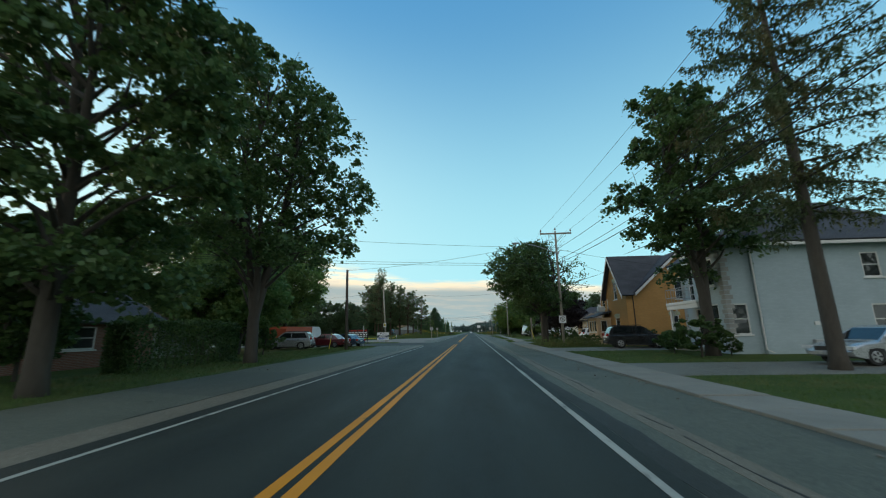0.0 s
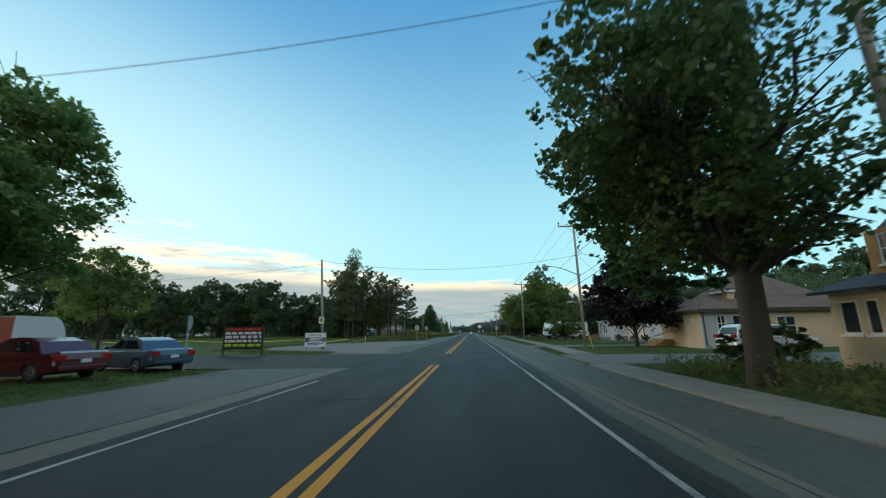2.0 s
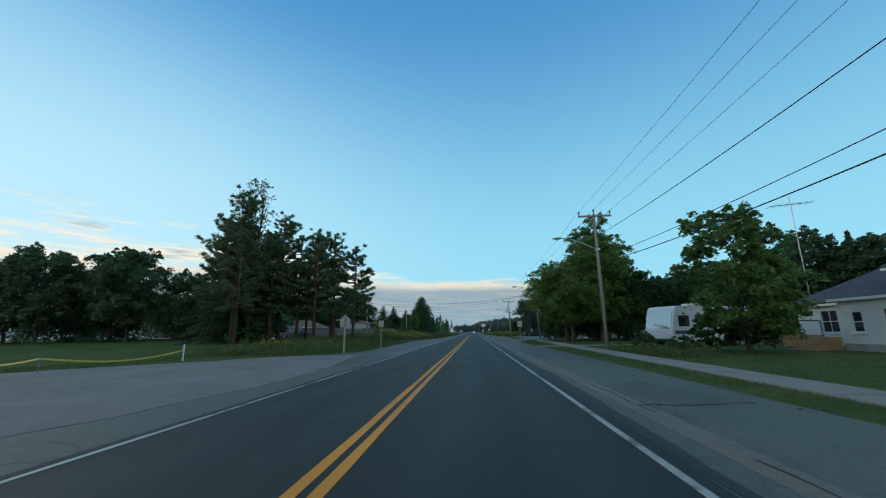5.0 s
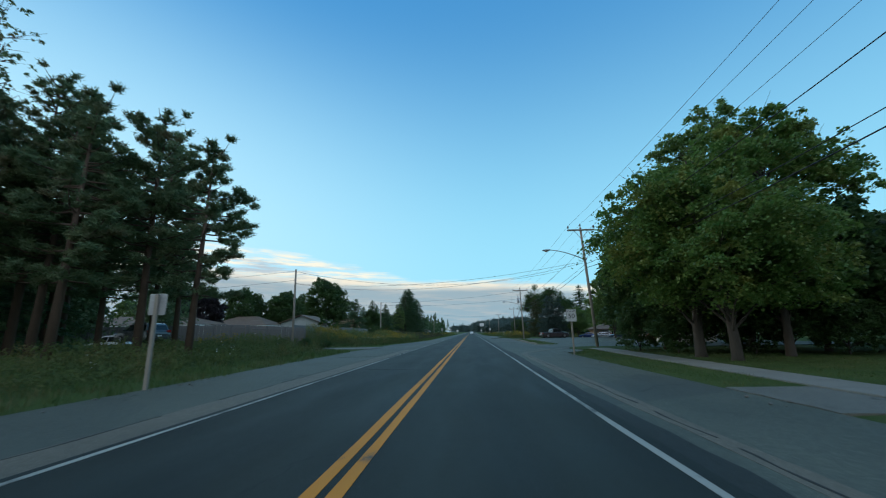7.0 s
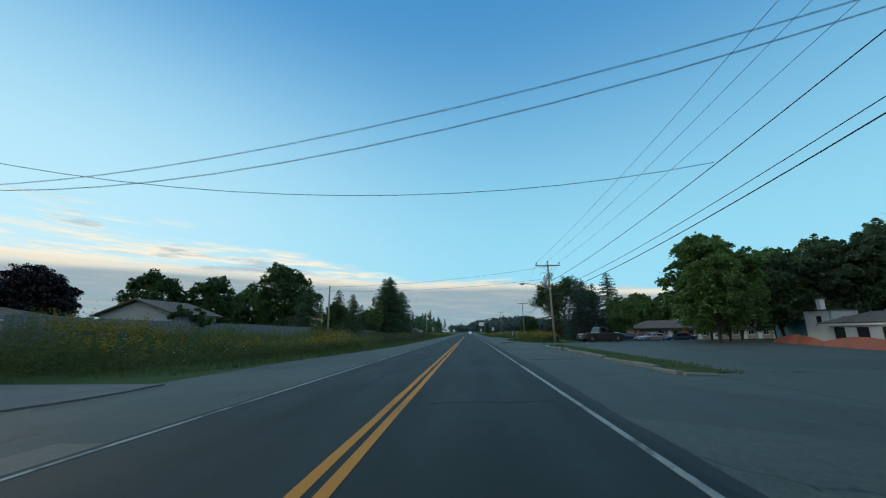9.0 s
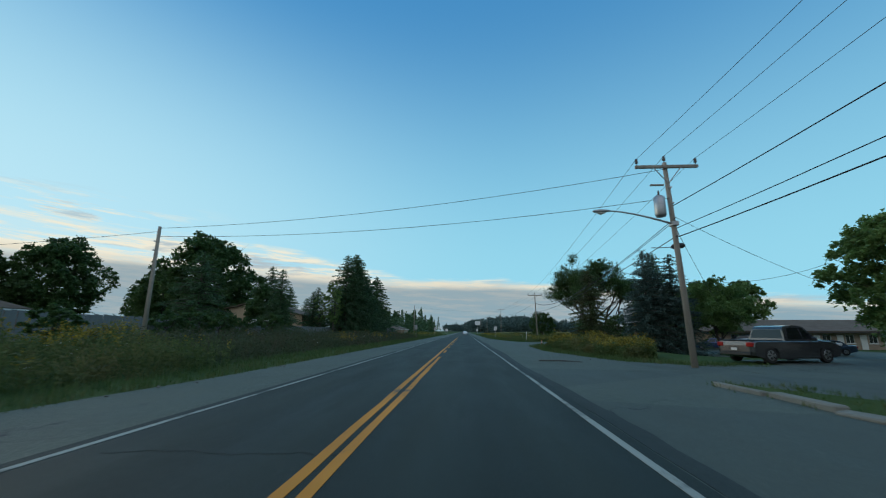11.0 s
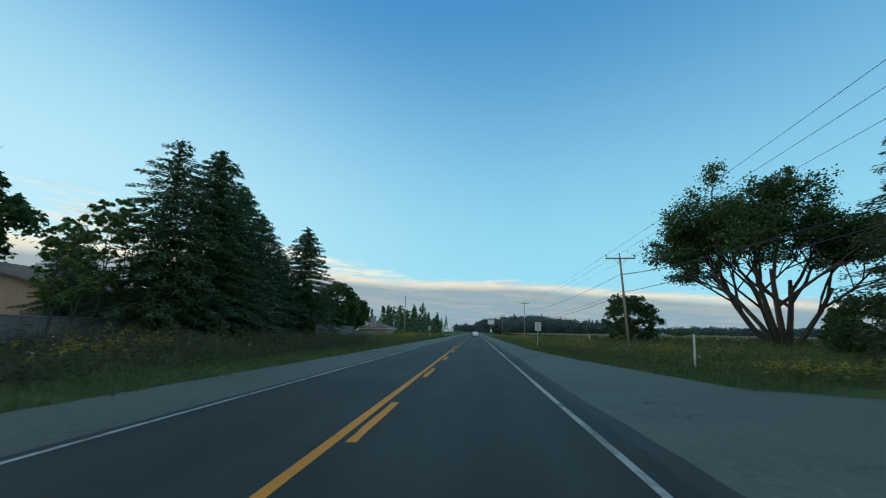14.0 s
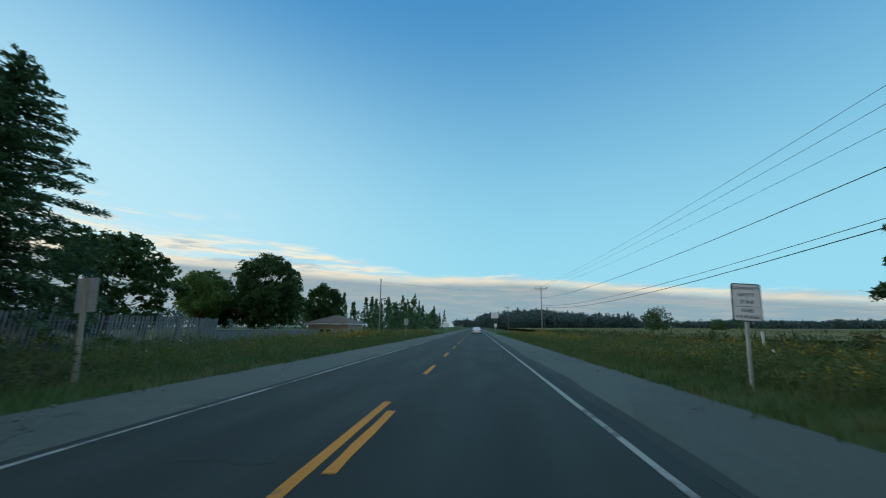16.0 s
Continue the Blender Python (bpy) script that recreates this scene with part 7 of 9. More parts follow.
roof_slab(h2, [((15.45, 36.55, zE - 0.35), (16.5, 36.55, zE - 0.35), (20.7, 39.5, zR - 0.06), (20.7, 39.55, zR), (15.45, 39.55, zR)), ((15.45, 42.55, zE - 0.35), (21, 42.55, zE - 0.35), (21, 39.55, zR), (15.45, 39.55, zR))], 0.12, SHINGLE)
roof_slab(h2, [((16.6, 36.45, zE - 0.1), (20.7, 36.45, 8.32), (20.7, 44.6, 8.32), (16.6, 44.6, zE - 0.1)), ((24.8, 36.45, zE - 0.1), (20.7, 36.45, 8.32), (20.7, 44.6, 8.32), (24.8, 44.6, zE - 0.1))], 0.12, SHINGLE)
for a, b in (((16.6, 36.44, zE - 0.14), (20.7, 36.44, 8.28)), ((24.8, 36.44, zE - 0.14), (20.7, 36.44, 8.28)), ((15.44, 36.55, zE - 0.39), (15.44, 39.55, zR - 0.04)), ((15.44, 42.55, zE - 0.39), (15.44, 39.55, zR - 0.04))):
    va, vb = Vector(a), Vector(b)
    ax = Vector((0, 1, 0)) if a[1] == b[1] else Vector((1, 0, 0))
    bm = bmesh.new()
    q = [bm.verts.new(p) for p in (va - Vector((0, 0, 0.22)), vb - Vector((0, 0, 0.22)), vb + Vector((0, 0, 0.04)), va + Vector((0, 0, 0.04)))]
    w = [bm.verts.new(v.co - ax * 0.05) for v in q]
    for f in (q, w[::-1], (q[0], w[0], w[1], q[1]), (q[1], w[1], w[2], q[2]), (q[2], w[2], w[3], q[3]), (q[3], w[3], w[0], q[0])):
        bm.faces.new(f)
    bmesh.ops.recalc_face_normals(bm, faces=bm.faces[:])
    part("bargeboard", bm, WHITE_PAINT, h2)
downspout(h2, 16.5, 36.85, 0.0, 4.4, DARK_TRIM)
downspout(h2, 15.84, 41.7, 2.9, 4.5, WHITE_PAINT, (0, 0.1))
block(h2, 16.0, 24.9, 42.21, 44.2, -0.2, 4.85, (YELLOW_BRICK, YELLOW_BRICK), [(43.0, 43.8, 3.6, 4.7)], [], None)
ac = part("air_conditioner", box(21.0, 21.75, 36.45, 36.88, 2.25, 2.85, None, 0.03), WHITE_PAINT, h2, "white wall air conditioner")
part("grille", box(21.06, 21.5, 36.43, 36.448, 2.3, 2.8), BLACK_PLASTIC, ac)
bm = bmesh.new()
tube(bm, [(21.3, 36.82, 2.85), (21.3, 36.82, 5.3)], 0.05, 6)
part("conduit", bm, WHITE_PAINT, h2)
ac = part("air_conditioner", box(15.0, 15.6, 41.9, 42.6, 3.25, 3.8, None, 0.03), WHITE_PAINT, h2, "white air conditioner on a porch roof")
block(h2, 14.5, 15.88, 41.3, 44.4, -0.2, 2.6, (BEIGE_STUCCO, BEIGE_STUCCO), [(41.7, 42.5, 1.2, 2.35), (42.7, 43.2, 1.2, 2.35), (43.4, 44.1, 1.2, 2.35)], [(14.85, 15.5, 1.2, 2.35)], bars=(1, 1))
roof_slab(h2, [((14.1, 41.0, 2.6), (14.1, 44.8, 2.6), (16.0, 44.8, 3.2), (16.0, 41.0, 3.2))], 0.1, SHINGLE, "porch_roof")

# beige bungalow with a small roof turret
h3 = thing("bungalow", (0, 0, 0), "beige bungalow with brown hip roof and roof dormer", "house")
block(h3, 20.0, 22.3, 60.7, 63.3, -0.2, 2.85, (GREY_SIDING, BEIGE_STUCCO), [], [(21.1, 21.75, 1.25, 2.45)], WHITE_PAINT, bars=(2, 2))
hip_roof(h3, 20.0, 22.3, 60.7, 63.3, 2.85, 3.9, 0.4, SHINGLE_BROWN, DARK_TRIM)
block(h3, 22.35, 32.0, 62.2, 69.0, -0.2, 2.95, (BEIGE_STUCCO, BEIGE_STUCCO), [], [(23.0, 24.6, 0.3, 2.5), (26.5, 27.9, 0.9, 2.4)], WHITE_PAINT, bars=(2, 2))
hip_roof(h3, 22.35, 32.0, 62.2, 69.0, 2.95, 5.9, 0.5, SHINGLE_BROWN, DARK_TRIM)
block(h3, 23.4, 25.2, 62.7, 64.6, 3.0, 4.55, (BEIGE_STUCCO, BEIGE_STUCCO), [(63.2, 64.1, 3.75, 4.35)], [(23.85, 24.75, 3.75, 4.4)], WHITE_PAINT, bars=(2, 1), thick=0.12)
hip_roof(h3, 23.4, 25.2, 62.7, 64.6, 4.56, 5.15, 0.25, SHINGLE_BROWN, WHITE_PAINT)
downspout(h3, 20.08, 60.62, 0.0, 2.7, DARK_TRIM)
block(h3, 20.6, 22.3, 63.32, 68.5, -0.2, 2.2, (BEIGE_STUCCO, BEIGE_STUCCO), [], [], None)
hip_roof(h3, 20.6, 22.3, 63.4, 68.5, 2.25, 3.2, 0.35, SHINGLE_BROWN, DARK_TRIM)
bm = bmesh.new()
tube(bm, [(19.985, 61.9, 2.1), (19.96, 61.9, 2.1)], 0.19, 14)
part("wall_clock", bm, SIGN_WHITE, h3, "round white wall plaque")
bm = bmesh.new()
for k in range(4):
    add_box(bm, 18.9 + 0.3 * k, 21.1, 66.6, 69.0, -0.05 + 0.17 * k, 0.11 + 0.17 * k)
part("deck_steps", bm, NEW_WOOD, h3, "pale lumber deck steps")
bm = bmesh.new()
tube(bm, [(19.0, 66.6, 0.9), (21.1, 66.6, 1.5)], 0.035, 5)
for x, z in ((19.0, 0.9), (20.0, 1.2), (21.05, 1.5)):
    tube(bm, [(x, 66.6, 0), (x, 66.6, z)], 0.035, 5)
part("handrail", bm, GALV, h3)

h3.location.x = -0.95

# white bungalow, dark roof
h5 = thing("bungalow", (0, 0, 0), "white bungalow with dark hip roof and front steps", "house")
block(h5, 23.3, 33.0, 81.2, 88.2, -0.2, 2.95, (WHITE_SIDING, CREAM_STUCCO), [(84.9, 85.35, 1.3, 2.55), (85.45, 85.9, 1.3, 2.55), (82.35, 82.8, 1.3, 2.5), (82.9, 83.35, 1.3, 2.5)], [(25.5, 26.6, 0.05, 0.5), (29.0, 30.0, 1.2, 2.3)],
      WHITE_PAINT, doors_w=[(86.5, 87.2, 0.75, 2.6)], bars=(2, 3))
part("foundation", box(23.24, 23.297, 81.2, 88.2, -0.2, 0.32), QUOIN, h5)
hip_roof(h5, 23.3, 33.0, 81.2, 88.2, 3.0, 6.0, 0.5, SHINGLE, DARK_TRIM)
chimney(h5, 29.0, 84.0, 5.2, 6.9, 0.55)
chimney(h5, 28.0, 82.6, 5.0, 6.4, 0.45, WHITE_PAINT)
downspout(h5, 23.22, 81.1, 0.0, 2.9, DARK_TRIM)
bm = bmesh.new()
for k in range(4):
    add_box(bm, 21.3 + 0.3 * k, 23.28, 86.3, 87.5, -0.1 + 0.18 * k, 0.08 + 0.18 * k)
part("front_steps", bm, CONCRETE, h5)
for y in (86.25, 87.55):
    bm = bmesh.new()
    tube(bm, [(21.3, y, 0.88), (22.3, y, 1.38), (23.2, y, 1.58)], 0.04, 4)
    rail = part("step_railing", bm, WHITE_PAINT, h5, "white spindle railing")
    for x, z in ((21.3, 0.9), (22.3, 1.4), (23.2, 1.6)):
        part("rail_post", box(x - 0.05, x + 0.05, y - 0.05, y + 0.05, 0, z), WHITE_PAINT, rail)
    for k in range(8):
        x = 21.5 + 0.22 * k
        bm = bmesh.new()
        tube(bm, [(x, y, 0.15), (x, y, 0.95 + 0.07 * k)], 0.018, 4)
        part("spindle", bm, WHITE_PAINT, rail)

h4 = thing("bungalow", (0, 0, 0), "long white bungalow with dark roof and small dormer", "house")
block(h4, 27.0, 36.0, 91.0, 106.0, -0.2, 2.9, (WHITE_SIDING, WHITE_SIDING), [(100.2, 101.2, 1.2, 2.5), (102.6, 104.0, 0.9, 2.5)], [(29, 30, 1.2, 2.3)], WHITE_PAINT, bars=(2, 2))
hip_roof(h4, 27.0, 36.0, 91.0, 106.0, 2.95, 5.8, 0.5, SHINGLE, WHITE_PAINT)
block(h4, 27.6, 29.2, 97.6, 99.2, 3.3, 4.9, (WHITE_SIDING, WHITE_SIDING), [(98.0, 98.8, 4.0, 4.75)], [], WHITE_PAINT, bars=(2, 1), thick=0.12)
hip_roof(h4, 27.6, 29.2, 97.6, 99.2, 4.92, 5.7, 0.2, SHINGLE, WHITE_PAINT)
chimney(h4, 30.8, 97.5, 4.8, 6.4, 0.55)
block(h4, 22.8, 26.99, 91.6, 97.6, -0.2, 2.75, (WHITE_SIDING, WHITE_SIDING), [(93.6, 94.3, 1.0, 2.3), (94.4, 95.1, 1.0, 2.3), (96.2, 96.9, 1.0, 2.2)], [(24.0, 25.0, 1.0, 2.3)], WHITE_PAINT, bars=(1, 2))
part("sunroom_roof", box(22.5, 27.0, 91.3, 97.9, 2.76, 2.92, None, 0.02), WHITE_PAINT, h4, "flat white sunroom roof")
part("sunroom_base", box(22.76, 22.797, 91.6, 97.6, -0.2, 0.4), QUOIN, h4)
bm = bmesh.new()
for k in range(5):
    add_box(bm, 20.9 + 0.3 * k, 22.78, 97.7, 99.4, -0.1 + 0.17 * k, 0.07 + 0.17 * k)
part("side_steps", bm, NEW_WOOD, h4, "new orange lumber steps")
bm = bmesh.new()
for k in range(5):
    add_box(bm, 24.0 + 0.3 * k, 26.98, 104.0, 106.5, -0.1 + 0.17 * k, 0.07 + 0.17 * k)
part("deck_steps", bm, NEW_WOOD, h4, "new orange lumber steps")
for y in (104.0, 106.5):
    bm = bmesh.new()
    tube(bm, [(24.0, y, 1.0), (25.4, y, 1.8), (26.9, y, 1.8)], 0.04, 4)
    for x, z in ((24.0, 1.0), (25.4, 1.8), (26.9, 1.8)):
        tube(bm, [(x, y, 0), (x, y, z)], 0.04, 4)
    part("handrail", bm, BLACK_PLASTIC, h4)
ant = thing("tv_antenna", (33.0, 112.0, 0), "tall thin television antenna on a mast", "antenna")
bm = bmesh.new()
tube(bm, [(0, 0, 0), (0, 0, 14.0)], 0.04, 5)
part("mast", bm, GALV, ant)
bm = bmesh.new()
tube(bm, [(-2.0, 0, 13.0), (2.0, 0, 13.3)], 0.03, 4)
boom = part("boom", bm, GALV, ant)
for k in range(7):
    bm = bmesh.new()
    tube(bm, [(-1.8 + 0.6 * k, -0.9 + 0.05 * k, 13.02 + 0.045 * k), (-1.8 + 0.6 * k, 0.9 - 0.05 * k, 13.02 + 0.045 * k)], 0.015, 4)
    part("antenna_rod", bm, GALV, boom)

# shaded house at the start, left
h0 = thing("brick_house", (0, 0, 0), "dim low brick house in deep shade under trees", "house")
block(h0, -24.0, -17.2, 10.8, 22.5, -0.2, 2.25, (RED_BRICK, RED_BRICK), [], [], WHITE_PAINT, [3.4], gable(3.4, 4.2, 2.25, 3.4), east=[(17.2, 18.9, 0.9, 2.0), (13.4, 14.6, 0.9, 2.0)])
roof_slab(h0, [((-16.5, 10.3, 2.12), (-16.5, 23.0, 2.12), (-20.6, 23.0, 4.4), (-20.6, 10.3, 4.4)), ((-24.7, 10.3, 2.12), (-24.7, 23.0, 2.12), (-20.6, 23.0, 4.4), (-20.6, 10.3, 4.4))], 0.12, SHINGLE)
h0b = thing("garage", (0, 0, 0), "low grey garage with a shallow gable roof", "house")
block(h0b, -26.0, -19.5, 25.5, 31.0, -0.2, 2.4, (GREY_SIDING, GREY_SIDING), [], [], WHITE_PAINT)
hip_roof(h0b, -26.0, -19.5, 25.5, 31.0, 2.45, 3.7, 0.5, SHINGLE_BROWN, WHITE_PAINT)
bin_ = thing("recycling_bin", at(-14.8, 11.4), "blue plastic recycling bin on the grass", "bin")
part("bin_body", box(-0.3, 0.3, -0.3, 0.3, 0.05, 0.95, None, 0.04), surface("blue_plastic", (0.02, 0.07, 0.25), (0.03, 0.1, 0.32), 0.5, 1.0, 15.0, 0.1), bin_)
part("lid", box(-0.34, 0.34, -0.36, 0.34, 0.955, 1.03, None, 0.02), BLACK_PLASTIC, bin_)
for x in (-0.22, 0.22):
    bm = bmesh.new()
    tube(bm, [(x - 0.03, 0.3, 0.1), (x + 0.03, 0.3, 0.1)], 0.1, 10)
    part("wheel", bm, RUBBER, bin_)

# buildings beyond the parking lot
b1 = thing("small_building", (0, 0, 0), "tall narrow tan building with shingled top and yellow edge", "building")
block(b1, 21.3, 27.0, 145.6, 146.5, -0.2, 3.2, (CREAM_STUCCO, CREAM_STUCCO), [], [(24.5, 25.6, 1.0, 2.4)])
hip_roof(b1, 21.3, 27.0, 145.6, 146.5, 3.2, 4.3, 0.3, SHINGLE_BROWN, WHITE_PAINT)
part("corner_panel", box(21.26, 21.295, 145.65, 146.45, 0.8, 2.6), SIGN_YELLOW, b1)
for k in range(6):
    part("pilaster", box(21.9 + 0.85 * k, 22.0 + 0.85 * k, 145.54, 145.598, -0.1, 3.15), CREAM_STUCCO, b1)
b2 = thing("white_building", (0, 0, 0), "small white stuccoed tower with a chimney and grey wing", "building")
# grey south wall, white west wall: shaded and lit sides put into the colours
block(b2, 35.0, 37.4, 169.6, 172.6, -0.3, 2.9, (GREY_SIDING, WHITE_PAINT), [(170.7, 171.3, 1.6, 2.4)], [(35.9, 36.5, 1.5, 2.3)], DARK_TRIM)
part("roof_slab", box(34.9, 37.5, 169.5, 172.7, 2.9, 3.0), DARK_TRIM, b2)
chimney(b2, 35.6, 171.2, 3.0, 4.0, 0.45, WHITE_PAINT)
block(b2, 37.41, 41.5, 170.0, 172.6, -0.3, 2.4, (GREY_SIDING, GREY_SIDING), [], [(38.2, 39.0, 1.2, 2.0)], DARK_TRIM)
part("wing_roof", box(37.51, 41.6, 169.9, 172.7, 2.4, 2.5), DARK_TRIM, b2)
b3 = thing("motel_wing", (0, 0, 0), "low white building wing with a row of dark doors", "building")
# south end grey for its shade, west side white as lit
block(b3, 32.4, 36.4, 156.8, 167.2, -0.4, 1.6, (GREY_SIDING, WHITE_PAINT), [(157.6 + 2.0 * k, 158.6 + 2.0 * k, -0.1, 1.35) for k in range(5)], [], DARK_TRIM, bars=(1, 1))
hip_roof(b3, 32.4, 36.4, 156.8, 167.2, 1.65, 2.5, 0.4, SHINGLE_BROWN, WHITE_PAINT)
b4 = thing("blue_building", (0, 0, 0), "low teal-blue sided building behind trees", "building")
TEAL = surface("teal_siding", (0.03, 0.16, 0.22), (0.05, 0.2, 0.27), 0.6)
block(b4, 38.3, 44.0, 174.0, 181.2, -0.2, 2.4, (TEAL, TEAL), [], [])
hip_roof(b4, 38.3, 44.0, 174.0, 181.2, 2.4, 2.9, 0.3, SHINGLE, WHITE_PAINT)
mo = thing("motel", (0, 0, 0), "long low tan brick motel with brown overhanging roof", "building")
block(mo, 35.9, 69.5, 214.5, 221.0, -1.1, 1.5, (TAN_BRICK, TAN_BRICK), [(216, 217, 0.0, 1.1)], [(36.9 + 2.9 * k, 38.0 + 2.9 * k, 0.0, 1.15) for k in range(11)], WHITE_PAINT, curtain=True, bars=(2, 1))
for k in range(10):
    part("door", box(38.7 + 2.9 * k, 39.5 + 2.9 * k, 214.44, 214.498, -0.85, 1.1), (WHITE_PAINT, ORANGE)[k == 2], mo)
hip_roof(mo, 35.9, 69.5, 214.5, 221.0, 1.5, 3.05, 0.9, SHINGLE_BROWN, DARK_TRIM)
for k in range(2):
    lp = part("wall_lamp", box(38.3 + 8.7 * k, 38.44 + 8.7 * k, 214.36, 214.46, 1.05, 1.25), LAMP_GLASS, mo)
# houses beyond the fences, left
hl = thing("tan_house", (0, 0, 0), "tan board-sided house with low dark gable roof", "house")
block(hl, -46.4, -27.6, 228.5, 240.0, 0.2, 4.2, (TAN_BOARD, TAN_BOARD), [], [], None, [9.4], gable(9.4, 6.3, 4.2, 9.4))
roof_slab(hl, [((-26.9, 227.8, 4.05), (-26.9, 240.7, 4.05), (-37, 240.7, 6.4), (-37, 227.8, 6.4)), ((-47.1, 227.8, 4.05), (-47.1, 240.7, 4.05), (-37, 240.7, 6.4), (-37, 227.8, 6.4))], 0.14, SHINGLE_BROWN)
downspout(hl, -27.55, 228.45, 0.5, 4.1, DARK_TRIM)
h8 = thing("shed", (0, 0, 0), "small grey gabled shed behind a board fence", "shed")
block(h8, -27.0, -21.0, 159.0, 164.0, 0.6, 3.1, (GREY_SIDING, GREY_SIDING), [], [], None, [3.0], gable(3.0, 4.1, 3.1, 3.0))
roof_slab(h8, [((-20.6, 158.6, 2.98), (-20.6, 164.4, 2.98), (-24, 164.4, 4.2), (-24, 158.6, 4.2)), ((-27.4, 158.6, 2.98), (-27.4, 164.4, 2.98), (-24, 164.4, 4.2), (-24, 158.6, 4.2))], 0.1, SHINGLE_BROWN)
for x0, y0, wx, wy, he, hr, m, lb in [(-66, 163, 22, 10, 3.3, 4.9, TAN_BRICK, "long tan brick house with brown roof behind a fence"), (-92, 176, 16, 10, 4.0, 6.5, GREY_SIDING, "grey house with brown roof behind trees"),
                                      (-60, 190, 14, 9, 3.6, 5.8, RED_BRICK, "red-brown house partly hidden behind trees"), (-27.5, 302, 7, 9, 2.0, 3.4, TAN_BRICK, "low tan house beyond a fence")]:
    hh = thing("house", (0, 0, 0), lb, "house")
    block(hh, x0, x0 + wx, y0, y0 + wy, 0.0, he, (m, m), [], [(x0 + 2, x0 + 3.2, he - 2.2, he - 0.9), (x0 + wx - 4, x0 + wx - 2.8, he - 2.2, he - 0.9)], WHITE_PAINT, east=[(y0 + 2, y0 + 3.2, he - 2.2, he - 0.9)])
    hip_roof(hh, x0, x0 + wx, y0, y0 + wy, he, hr, 0.5, SHINGLE_BROWN, WHITE_PAINT)

# ---- vehicles ----
CAR_KINDS = {
    # length, width, height, belt, wheel radius, wheelbase, cabin: rear base, rear top, front top, front base (y from the middle, front is +), bonnet height, boot height
    "sedan": (4.7, 1.82, 1.45, 0.93, 0.32, 2.75, -1.75, -1.05, 0.35, 1.15, 0.80, 0.98),
    "suv": (4.65, 1.88, 1.70, 1.05, 0.37, 2.7, -2.16, -1.85, 0.45, 1.15, 0.98, 1.05),
    "hatch": (4.4, 1.80, 1.50, 0.95, 0.32, 2.65, -2.05, -1.35, 0.4, 1.2, 0.82, 1.02),
    "pickup": (5.4, 1.95, 1.80, 1.08, 0.38, 3.4, -0.75, -0.55, 0.75, 1.35, 1.05, 1.08),
}


